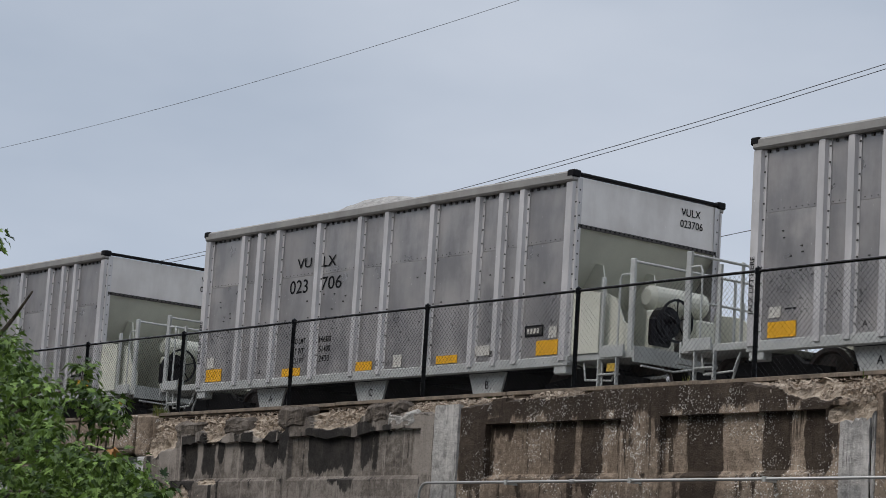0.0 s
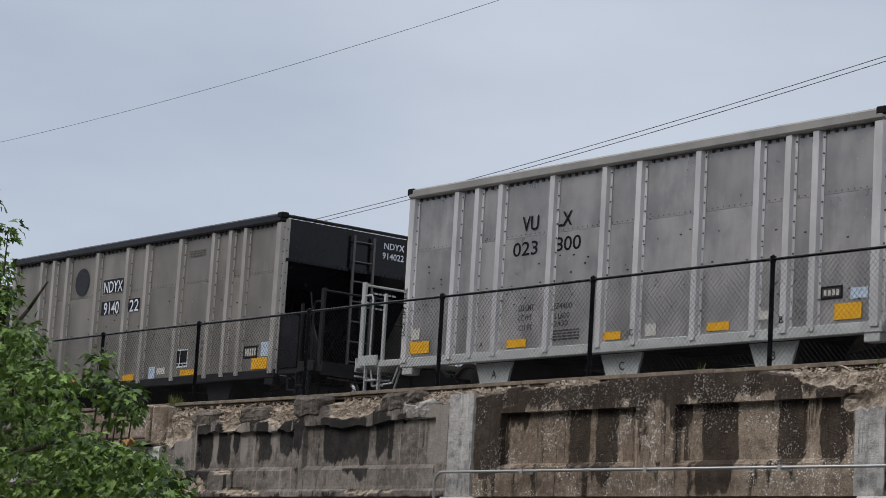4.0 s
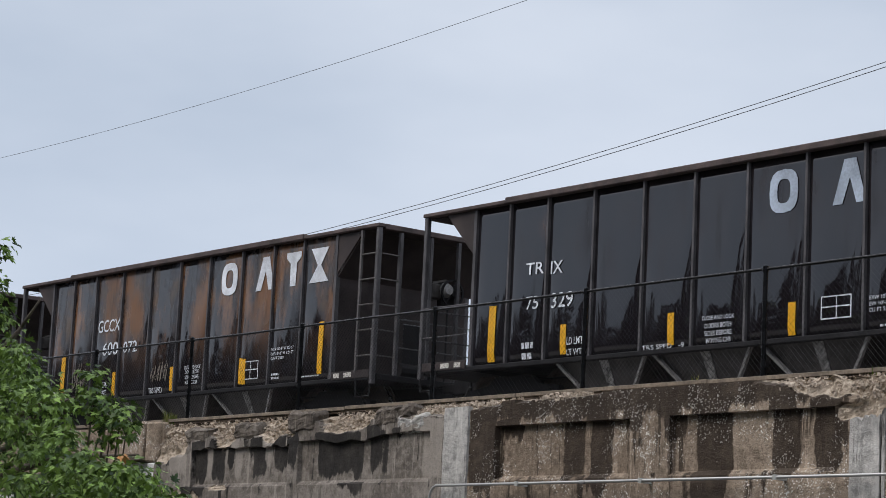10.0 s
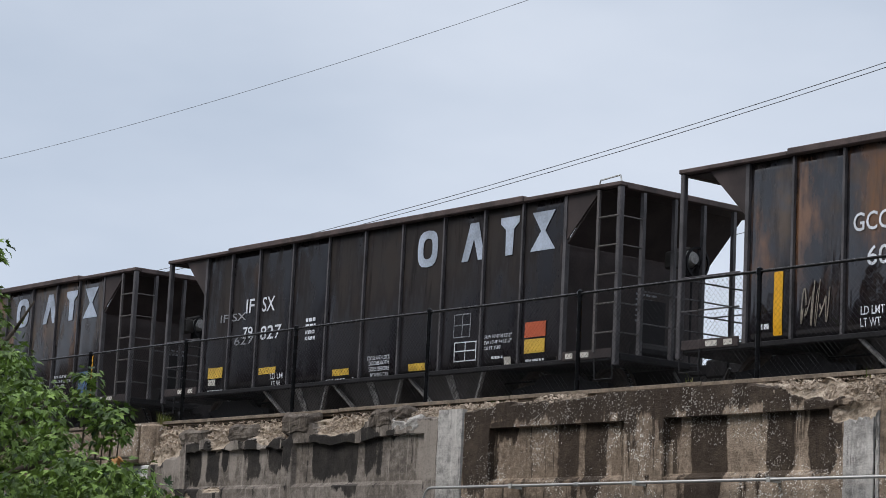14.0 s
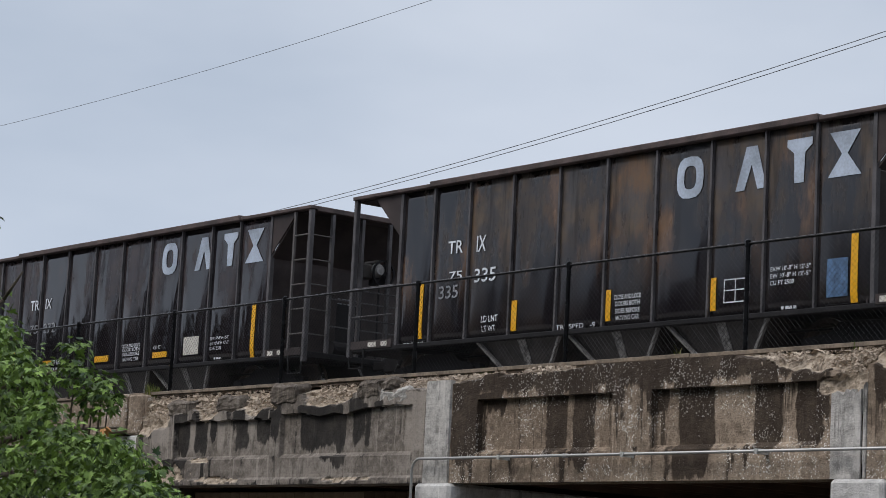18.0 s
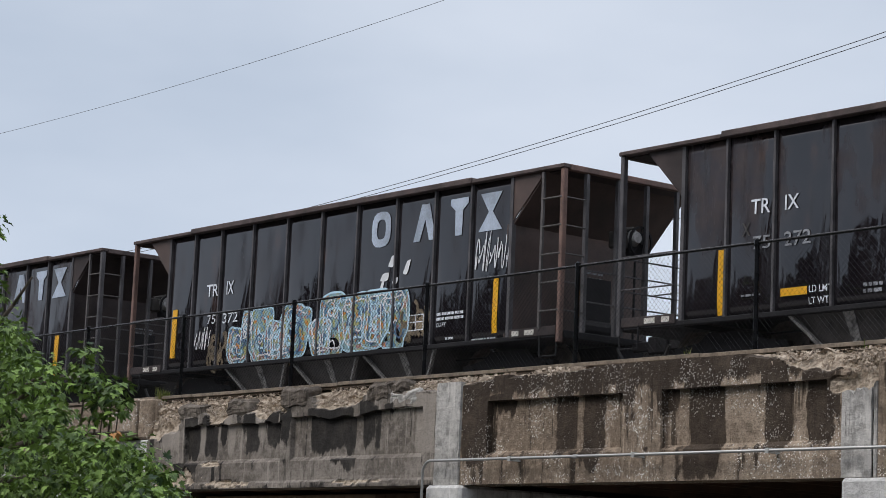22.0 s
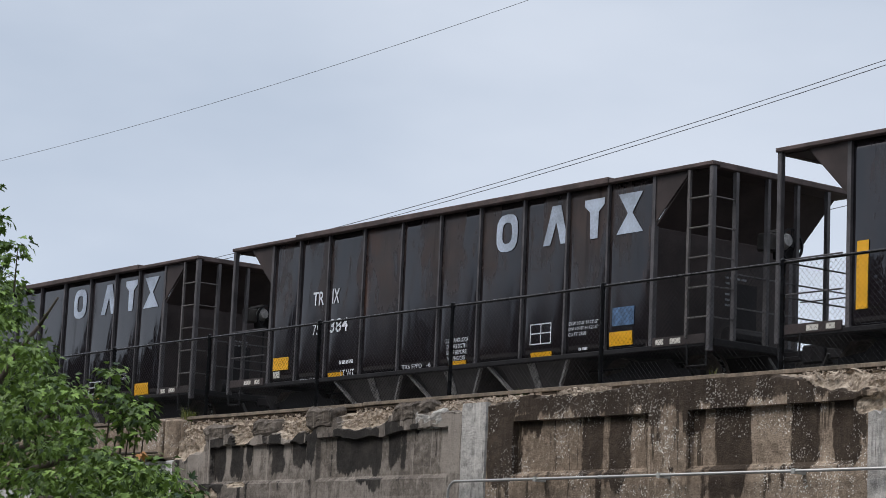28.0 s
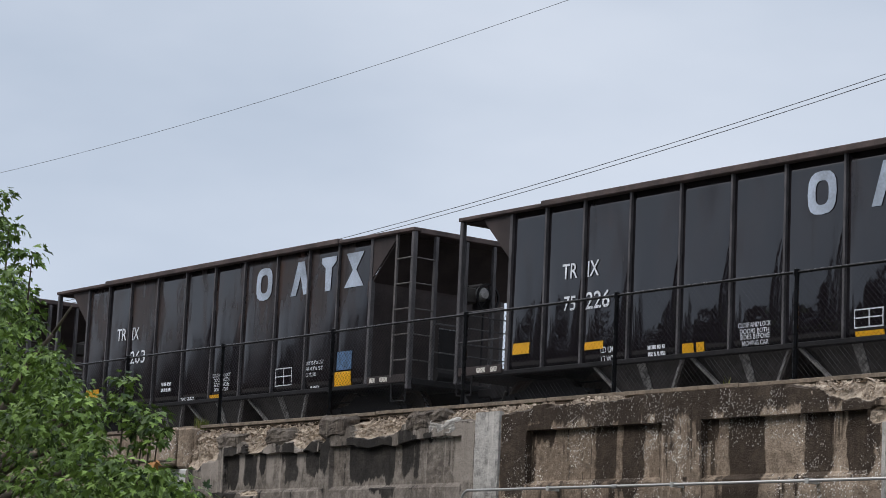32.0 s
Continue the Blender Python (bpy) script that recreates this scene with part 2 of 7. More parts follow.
M_GATX = hopper_paint("weathered_black_paint", (0.047, 0.040, 0.046), (0.066, 0.050, 0.047), (0.090, 0.046, 0.028), 0.08, 1.1)
M_GLOSS = hopper_paint("glossy_black_paint", (0.034, 0.030, 0.036), (0.048, 0.037, 0.036), (0.080, 0.042, 0.028), 0.05, 0.5)
M_GCCX = hopper_paint("rust_streaked_black_paint", (0.080, 0.084, 0.098), (0.118, 0.092, 0.074), (0.185, 0.092, 0.044), 0.20, 1.15)
M_BROWN = hopper_paint("brown_dusted_black_paint", (0.058, 0.048, 0.045), (0.070, 0.050, 0.043), (0.080, 0.044, 0.032), 0.11, 1.0, 0.12)
M_RIB = plain("dusty_black_steel", (0.078, 0.074, 0.078), 0.5, 0.0, 0.5, 2.5, 60.0, 0.15, 1.4)
M_END = plain("dull_brown_black_steel", (0.046, 0.036, 0.035), 0.65, 0.0, 0.5, 1.6, 60.0, 0.15, 1.35)
M_CHORD = plain("rusty_brown_steel", (0.085, 0.064, 0.060), 0.75, 0.0, 0.5, 3.0, 60.0, 0.2, 1.4)
M_UNDER = plain("greasy_black_steel", (0.0170, 0.0162, 0.0175), 0.55, 0.0, 0.4, 4.0, 60.0, 0.15, 1.25)
M_BLACK = plain("gloss_black_paint", (0.0085, 0.0075, 0.0095), 0.22, 0.0, 0.3, 1.5, 40.0, 0.05, 1.33)
M_FAINT = plain("faint_grey_stencil", (0.135, 0.127, 0.118), 0.7, 0.0, 0.4, 6.0, 40.0, 0.0)
M_ALU = sheet_metal("dull_sheet_metal", (0.48, 0.455, 0.435), (0.275, 0.262, 0.255), 0.36, 0.55)
M_ALU_WARM = sheet_metal("warm_dull_sheet_metal", (0.335, 0.308, 0.272), (0.200, 0.184, 0.162), 0.40, 0.45)
M_POST = sheet_metal("pale_sheet_metal", (0.66, 0.645, 0.64), (0.47, 0.46, 0.455), 0.5, 0.2)
M_TOPRAIL = sheet_metal("grey_top_rail_metal", (0.40, 0.385, 0.36), (0.27, 0.26, 0.24), 0.5, 0.3)
M_POST_WARM = sheet_metal("warm_pale_sheet_metal", (0.44, 0.412, 0.372), (0.32, 0.298, 0.268), 0.5, 0.2)
M_SAGE = plain("sage_white_paint", (0.60, 0.60, 0.51), 0.5, 0.0, 0.10, 1.2)
M_WHITEEND = sheet_metal("clean_sheet_metal", (0.74, 0.72, 0.69), (0.58, 0.55, 0.52), 0.5, 0.2)
M_GALV = plain("galvanised_steel", (0.48, 0.49, 0.47), 0.5, 0.3, 0.15, 5.0)
M_WHEEL = plain("worn_wheel_steel", (0.10, 0.08, 0.07), 0.5, 0.6, 0.4, 6.0)
M_TREAD = plain("bright_wheel_tread", (0.62, 0.62, 0.63), 0.25, 0.95, 0.1, 6.0)
M_RUBBER = plain("black_rubber_hose", (0.02, 0.02, 0.02), 0.7)
M_WHITE = plain("stencil_white", (0.66, 0.69, 0.74), 0.6, 0.0, 0.25, 3.0, 30.0, 0.0)
M_PALEBLUE = plain("faded_blue_white_paint", (0.38, 0.44, 0.53), 0.5, 0.0, 0.35, 1.6, 25.0, 0.0)
M_WORN = plain("worn_stencil_grey", (0.22, 0.23, 0.25), 0.6, 0.0, 0.5, 5.0, 30.0, 0.0)
M_STENCIL = plain("stencil_black", (0.008, 0.008, 0.009), 0.7, 0.0, 0.3, 3.0, 30.0, 0.0, 1.25)
M_YELLOW = plain("reflective_yellow", (0.78, 0.40, 0.012), 0.35, 0.0, 0.12, 8.0, 120.0, 0.0)
M_DULLYELLOW = plain("dirty_yellow", (0.62, 0.40, 0.05), 0.5, 0.0, 0.25, 8.0, 60.0, 0.0)
M_ORANGE = plain("faded_orange_red", (0.50, 0.10, 0.035), 0.5, 0.0, 0.2, 6.0, 60.0, 0.0)
M_BLUE = plain("faded_sticker_blue", (0.065, 0.13, 0.24), 0.5, 0.0, 0.6, 9.0, 60.0, 0.0)
M_PAPER = plain("dirty_sticker_white", (0.55, 0.53, 0.48), 0.6, 0.0, 0.2, 9.0, 60.0, 0.0)
M_FENCE = plain("black_coated_steel", (0.0045, 0.0045, 0.0052), 0.24, 0.0, 0.2, 5.0, 60.0, 0.02, 1.3)
M_PIPE = plain("galvanised_conduit", (0.42, 0.42, 0.41), 0.45, 0.5, 0.15, 2.0)
# one kerb timber in a lit and a shaded tone, put into the colour
M_KERB_LIT = plain("lit_weathered_timber", (0.195, 0.158, 0.120), 0.9, 0.0, 0.45, 5.0, 40.0, 0.5)
M_KERB_SHADED = plain("shaded_brown_timber", (0.115, 0.088, 0.066), 0.9, 0.0, 0.5, 5.0, 40.0, 0.5)
M_LINK = plain("black_coated_wire", (0.017, 0.017, 0.018), 0.6, 0.0, 0.2, 5.0, 60.0, 0.0, 1.3)
M_WIRE = plain("dark_cable", (0.085, 0.09, 0.10), 0.6)
M_STONE = plain("grey_gravel", (0.36, 0.35, 0.33), 0.95, 0.0, 0.4, 9.0, 40.0, 0.6)
M_BALLAST = plain("dark_ballast", (0.16, 0.15, 0.14), 0.95, 0.0, 0.5, 14.0, 60.0, 0.8)
M_RAIL = plain("brown_rail_steel", (0.16, 0.09, 0.06), 0.6, 0.4, 0.3, 6.0)
M_TIE = plain("creosoted_timber", (0.055, 0.045, 0.038), 0.9, 0.0, 0.4, 5.0, 40.0, 0.5)
M_ROAD = plain("street_asphalt", (0.06, 0.06, 0.062), 0.9, 0.0, 0.3, 0.8, 70.0, 0.5)
M_EARTH = plain("dry_earth_and_grass", (0.13, 0.105, 0.075), 0.95, 0.0, 0.4, 0.7, 25.0, 0.7)
M_SOOT = plain("rust_brown_painted_steel", (0.11, 0.065, 0.042), 0.8, 0.0, 0.4, 2.0)
M_CONC = concrete("stained_old_concrete", (0.243, 0.188, 0.140), (0.385, 0.307, 0.233), (0.0345, 0.0230, 0.0150), 1.0)
M_CONC_GREY = concrete("grey_old_concrete", (0.160, 0.138, 0.118), (0.290, 0.258, 0.226), (0.0165, 0.0145, 0.0130), 0.4, 0.85, 0.4)
M_LUMP = concrete("soot_darkened_concrete", (0.120, 0.100, 0.083), (0.215, 0.185, 0.155), (0.02, 0.016, 0.013), 0.1)
M_PATCH = concrete("grey_repair_concrete", (0.360, 0.346, 0.325), (0.56, 0.54, 0.508), (0.06, 0.053, 0.046), 0.0, 0.85)
M_TAN = plain("tan_boards", (0.32, 0.230, 0.153), 0.85, 0.0, 0.25, 2.0, 30.0, 0.3)
M_PIER = concrete("pale_pier_concrete", (0.52, 0.515, 0.50), (0.70, 0.69, 0.67), (0.16, 0.15, 0.135), 0.0, 0.5)
M_BARK = plain("grey_brown_bark", (0.085, 0.068, 0.052), 0.95, 0.0, 0.4, 8.0, 40.0, 0.8)
M_FADEDTAG = plain("faded_tan_spray_paint", (0.21, 0.185, 0.15), 0.6, 0.0, 0.5, 6.0, 40.0, 0.0)
M_TAG = plain("white_spray_paint", (0.70, 0.71, 0.73), 0.6, 0.0, 0.1, 4.0, 40.0, 0.0)
M_PALESTICK = plain("pale_blue_sticker", (0.48, 0.58, 0.68), 0.5, 0.0, 0.15, 9.0, 60.0, 0.0)
M_CHUTE = plain("grimy_grey_steel", (0.055, 0.050, 0.046), 0.5, 0.2, 0.5, 5.0)
M_CHUTE_SIDE = plain("sooty_grey_steel", (0.050, 0.046, 0.045), 0.4, 0.2, 0.6, 5.0)
M_SCUFF = plain("streaky_scuffed_steel", (0.24, 0.235, 0.23), 0.4, 0.3, 0.85, 9.0, 25.0, 0.3)
M_BRACE = plain("scuffed_grey_steel", (0.27, 0.265, 0.26), 0.5, 0.3, 0.5, 9.0)


def rubble_stone():
    n = Nodes("broken_concrete", 0.95)
    pick = n.island()
    color = n.mix(pick, (0.36, 0.295, 0.228), (0.56, 0.470, 0.375))
    color = n.mix(n.band(n.noise(30.0, 4.0, 0.7), 0.4, 0.7, 0.0, 0.5), color, (0.20, 0.16, 0.13))
    n.bump(n.noise(60.0, 4.0, 0.7), 0.6, 0.01)
    return n.done(color)


M_RUBBLE = rubble_stone()
M_RUSTPOST = plain("red_brown_rusted_steel", (0.150, 0.092, 0.075), 0.7, 0.0, 0.45, 3.0, 50.0, 0.2)
M_RUSTEND = plain("rusty_brown_end_paint", (0.075, 0.050, 0.043), 0.6, 0.0, 0.5, 1.4, 60.0, 0.15)
M_DUSTY = hopper_paint("tan_dusted_black_paint", (0.120, 0.092, 0.068), (0.075, 0.072, 0.076), (0.17, 0.098, 0.055), 0.16, 1.3, 0.12)
M_GRIMY = hopper_paint("grimy_black_paint", (0.034, 0.031, 0.030), (0.038, 0.032, 0.029), (0.065, 0.042, 0.030), 0.06, 1.5, 0.40)
M_LADDER = plain("worn_black_steel", (0.082, 0.074, 0.072), 0.5, 0.0, 0.4, 6.0)
M_BRICKY = plain("brown_stained_masonry", (0.30, 0.20, 0.13), 0.9, 0.0, 0.4, 1.5, 30.0, 0.5)
# ---- small tools for meshes ----
def box(bm, x0, x1, y0, y1, z0, z1):
    v = [bm.verts.new((x, y, z)) for x in (x0, x1) for y in (y0, y1) for z in (z0, z1)]
    for f in ((0, 1, 3, 2), (4, 6, 7, 5), (0, 4, 5, 1), (2, 3, 7, 6), (0, 2, 6, 4), (1, 5, 7, 3)):
        bm.faces.new([v[i] for i in f])
    return v


def soft_box(bm, x0, x1, y0, y1, z0, z1, r=0.01):
    """A box with a small chamfer on every edge."""
    own = bmesh.new()
    box(own, x0, x1, y0, y1, z0, z1)
    bmesh.ops.bevel(own, geom=own.edges[:], offset=r, segments=1, affect="EDGES")
    join(bm, own)


def join(bm, other):
    made = {v: bm.verts.new(v.co) for v in other.verts}
    for f in other.faces:
        bm.faces.new([made[v] for v in f.verts])
    other.free()


def tube(bm, p, q, r, n=8, r2=None, caps=True):
    p, q = Vector(p), Vector(q)
    axis = (q - p).normalized()
    side = axis.orthogonal().normalized()
    other = axis.cross(side)
    rings = []
    for c, rad in ((p, r), (q, r if r2 is None else r2)):
        rings.append([bm.verts.new(c + (side * math.cos(2 * math.pi * i / n) + other * math.sin(2 * math.pi * i / n)) * rad) for i in range(n)])
    for i in range(n):
        bm.faces.new((rings[0][i], rings[0][(i + 1) % n], rings[1][(i + 1) % n], rings[1][i]))
    if caps:
        bm.faces.new(rings[0][::-1])
        bm.faces.new(rings[1])


def bent_tube(bm, points, r, n=6):
    """One unbroken round bar along a line of points."""
    points = [Vector(q) for q in points]
    rings = []
    side = (points[1] - points[0]).orthogonal().normalized()
    for k, c in enumerate(points):
        way = (points[min(k + 1, len(points) - 1)] - points[max(k - 1, 0)]).normalized()
        side = (side - way * side.dot(way)).normalized()
        other = way.cross(side)
        rings.append([bm.verts.new(c + (side * math.cos(2 * math.pi * i / n) + other * math.sin(2 * math.pi * i / n)) * r) for i in range(n)])
    for a, b in zip(rings, rings[1:]):
        for i in range(n):
            bm.faces.new((a[i], a[(i + 1) % n], b[(i + 1) % n], b[i]))
    bm.faces.new(rings[0][::-1])
    bm.faces.new(rings[-1])


def prism(bm, outline, y0, y1):
    """An outline of (x, z) pairs pulled along y."""
    a = [bm.verts.new((x, y0, z)) for x, z in outline]
    b = [bm.verts.new((x, y1, z)) for x, z in outline]
    bm.faces.new(a)
    bm.faces.new(b[::-1])
    for i in range(len(a)):
        j = (i + 1) % len(a)
        bm.faces.new((a[i], b[i], b[j], a[j]))


def ring(bm, centre, axis, r_out, r_in, depth, n=20):
    """A flat ring with thickness; axis 0, 1 or 2."""
    u, v = [(1, 2), (2, 0), (0, 1)][axis]
    loops = []
    for rad, off in ((r_out, -depth / 2), (r_out, depth / 2), (r_in, depth / 2), (r_in, -depth / 2)):
        loop = []
        for i in range(n):
            c = list(centre)
            c[u] += rad * math.cos(2 * math.pi * i / n)
            c[v] += rad * math.sin(2 * math.pi * i / n)
            c[axis] += off
            loop.append(bm.verts.new(c))
        loops.append(loop)
    for a, b in zip(loops, loops[1:] + loops[:1]):
        for i in range(n):
            j = (i + 1) % n
            bm.faces.new((a[i], a[j], b[j], b[i]))


def mesh_of(bm, material, name="part", smooth=False):
    bmesh.ops.recalc_face_normals(bm, faces=bm.faces[:])
    me = bpy.data.meshes.new(name)
    bm.to_mesh(me)
    bm.free()
    me.materials.append(material)
    if smooth:
        me.shade_smooth()
    return me


def part(name, bm, material, parent, label="", smooth=False):
    """Links a bmesh as one mesh object under a thing or a part."""
    ob = new(name, mesh_of(bm, material, name, smooth))
    ob.parent = parent
    return tagged(ob, label)


def piece(name, me, parent, at=None):
    """One more object on a mesh that is already made."""
    ob = new(name, me)
    ob.parent = parent
    if at is not None:
        ob.matrix_basis = at
    return ob


def thing(name, label, category, group="", at=None, kind=""):
    ob = new(name)
    ob.empty_display_size = 0.2
    if at is not None:
        ob.matrix_basis = at
    return tagged(ob, label, category, group, kind)


def solid(name, bm, material, label, category, group="", kind="", smooth=False):
    return tagged(new(name, mesh_of(bm, material, name, smooth)), label, category, group, kind)


LETTERS = {}


def lettering_mesh(text, size, material, narrow=1.0):
    """The built-in font as a thin flat mesh, from the text's lower left corner in the x-z plane."""
    key = (text, size, material.name, narrow)
    if key not in LETTERS:
        curve = bpy.data.curves.new("lettering", "FONT")
        curve.body, curve.size, curve.resolution_u = text, size * 1.37, 3
        curve.offset = size * 0.012
        ob = bpy.data.objects.new("lettering_source", curve)
        scene.collection.objects.link(ob)
        me = bpy.data.meshes.new_from_object(ob)
        bpy.data.objects.remove(ob)
        me.transform(Matrix(((narrow, 0, 0, 0), (0, 0, 1, 0), (0, 1, 0, 0), (0, 0, 0, 1))))
        me.flip_normals()
        me.materials.clear()
        me.materials.append(material)
        LETTERS[key] = me
    return LETTERS[key]
# ---- the place: street level, bridge, deck and track ----
RAIL = 4.72          # top of rail
TRACK_Y = 24.135     # middle of the track
FACE = 18.0          # street face of the bridge
DECK = 4.40

bm = bmesh.new()
bmesh.ops.create_grid(bm, x_segments=60, y_segments=60, size=1500)
for v in bm.verts:
    v.co.z = -0.02
solid("ground", bm, M_EARTH, "dry earth and thin grass round the railway", "ground", kind="structure")
bm = bmesh.new()
box(bm, -60, 30, -9, 17.2, -0.10, 0.0)
solid("road", bm, M_ROAD, "grey asphalt street beside the bridge", "road", kind="structure")


def smooth_noise(x, y, seed, scale=1.0):
    return noise.noise(Vector((x * scale + seed * 13.7, y * scale, seed * 3.1)))


def girder(name, x0, x1, bottom, top, recesses, broken, streaks, label, material=None, lip=0.0, scars=(), limed=()):
    """A concrete edge beam: one shell with recessed panels, a crumbling top edge, run-down stains and broken skin.
    broken(x) tells how far the skin has come off below the top edge there."""
    step = 0.035
    rnd = random.Random(len(streaks))
    drips = []
    for _ in range(int((x1 - x0) * 8)):
        a = rnd.uniform(x0, x1)
        hi = rnd.choice((4.02, 4.02, 4.2, 3.36))
        drips.append((a, a + rnd.uniform(0.01, 0.09), hi, hi - rnd.uniform(0.15, 0.85) ** 1.3, rnd.uniform(0.5, 1.05)))
    streaks = [(*q, 1.0 if q[1] - q[0] > 2 else 1.15) for q in streaks] + drips
    xs = list(np.arange(x0, x1 + step / 2, step))
    edges_x = [e for r in recesses for e in (r[0] - 0.006, r[0] + 0.006, r[1] - 0.006, r[1] + 0.006)]
    xs = sorted(set(round(v, 4) for v in xs + edges_x if x0 <= v <= x1))
    highest = max(top(x) for x in xs)
    zs = list(np.arange(bottom, highest, step))
    edges_z = [e for r in recesses for e in (r[2] - 0.006, r[2] + 0.02, r[2] + 0.054, r[3] - 0.006, r[3] + 0.006)]
    zs = sorted(set(round(v, 4) for v in zs + edges_z if v < highest - 0.05)) + [highest]
    verts, faces, stain, spall, lime = [], [], [], [], []

    def add(x, y, z, s, p):
        white = 0.0
        for a, c, hi, lo in limed:
            if lo < z < hi:
                sway = 0.03 * smooth_noise(a, z, 23, 3.0)
                white = max(white, min(1.0, max(0.0, 0.5 + min(x + sway - a, c - x - sway) / 0.10)) * min(1.0, (z - lo) / 0.3 + 0.2))
        lime.append(white)
        verts.append((x, y, z))
        stain.append(s)
        spall.append(p)

    rows = len(zs) + 4
    for x in xs:
        t = top(x)
        b = broken(x)
        jag = 0.05 * smooth_noise(x, 0, 2, 5.0) + 0.03 * smooth_noise(x, 0, 4, 14.0)
        add(x, FACE + 0.42, bottom, 0.2, 0)
        for z in zs:
            zz = bottom + (z - bottom) * (t + jag * (b > 0.02) - bottom) / (highest - bottom) if z > highest - 0.30 else min(z, t)
            y = FACE + 0.006 * smooth_noise(x, zz, 1, 2.5) + 0.004 * smooth_noise(x, zz, 5, 11)
            for r in recesses:
                if r[0] < x < r[1] and r[2] < z < r[3]:
                    y += r[4] * min(1.0, (z - r[2] + 0.006) / 0.06)
            if lip and zz < bottom + 0.10:
                y -= lip * (0.6 + 0.8 * smooth_noise(x, zz, 9, 4.0))
            depth = t - zz
            rough_edge = b * (1.0 + 0.8 * smooth_noise(x, zz, 3, 3.5))
            p = max(0.0, min(1.0, (rough_edge - depth) / 0.03)) if b > 0.01 else 0.0
            if p > 0:
                y += p * (0.05 + 0.16 * max(0, 1 - depth / max(b, 0.05)) + 0.05 * smooth_noise(x, zz, 6, 9) + 0.03 * smooth_noise(x, zz, 7, 22))
            for sx, sz, rx, rz in scars:
                near = 1 - math.hypot((x - sx) / rx, (zz - sz) / rz) + 0.55 * smooth_noise(x, zz, 17, 6.0) + 0.3 * smooth_noise(x, zz, 18, 15.0)
                if near > 0.05:
                    p = max(p, min(1.0, near * 5))
                    y += 0.035 * min(1.0, near * 3) + 0.03 * smooth_noise(x, zz, 19, 16)
            s = 0.55 * max(0.0, 1 - (zz - bottom) / 0.14) * (0.6 + smooth_noise(x, zz, 21, 3.0)) if lip else 0.0
            for a, c, hi, lo, strong in streaks:
                if lo - 0.1 < zz < hi + 0.05:
                    drift = 0.025 * smooth_noise(a, zz, 12, 2.2) + 0.012 * smooth_noise(a * 3, zz, 13, 7.0)
                    side = (min(x + drift - a, c - x - drift)) / 0.12
                    end = lo + 0.10 * smooth_noise(x, 0, 14, 5.0) + 0.06 * smooth_noise(x, 0, 15, 17.0)
                    fade = min(1.0, (zz - end) / 0.25 + 0.15)
                    s = max(s, min(1.0, max(0.0, 0.5 + side)) * max(0.0, fade) * strong)
            add(x, y, zz, s, p)
        add(x, FACE + 0.17, t + 0.4 * (DECK - 0.05 - t) + jag * 0.8 + 0.02 * smooth_noise(x, 0, 16, 9.0), 0.0, 1.0)
        add(x, FACE + 0.29, DECK - 0.055, 0.0, 1.0)
        add(x, FACE + 0.42, DECK - 0.055, 0.0, 0.0)
    n = rows
    for i in range(len(xs) - 1):
        for j in range(n - 1):
            a = i * n + j
            faces.append((a, a + n, a + n + 1, a + 1))
        faces.append((i * n + n - 1, (i + 1) * n + n - 1, (i + 1) * n, i * n))
    faces.append(tuple(range(n)))
    faces.append(tuple(range((len(xs) - 1) * n, len(xs) * n))[::-1])
    me = bpy.data.meshes.new(name)
    me.from_pydata(verts, [], faces)
    for key, values in (("stain", stain), ("spall", spall), ("lime", lime)):
        me.attributes.new(key, "FLOAT", "POINT").data.foreach_set("value", values)
    me.materials.append(material or M_CONC)
    me.update()
    return tagged(new(name, me), label, "wall", kind="structure")


def bumps(x, table):
    """Straight lines between the (x, value) pairs of a short table."""
    return float(np.interp(x, [a for a, _ in table], [b for _, b in table]))


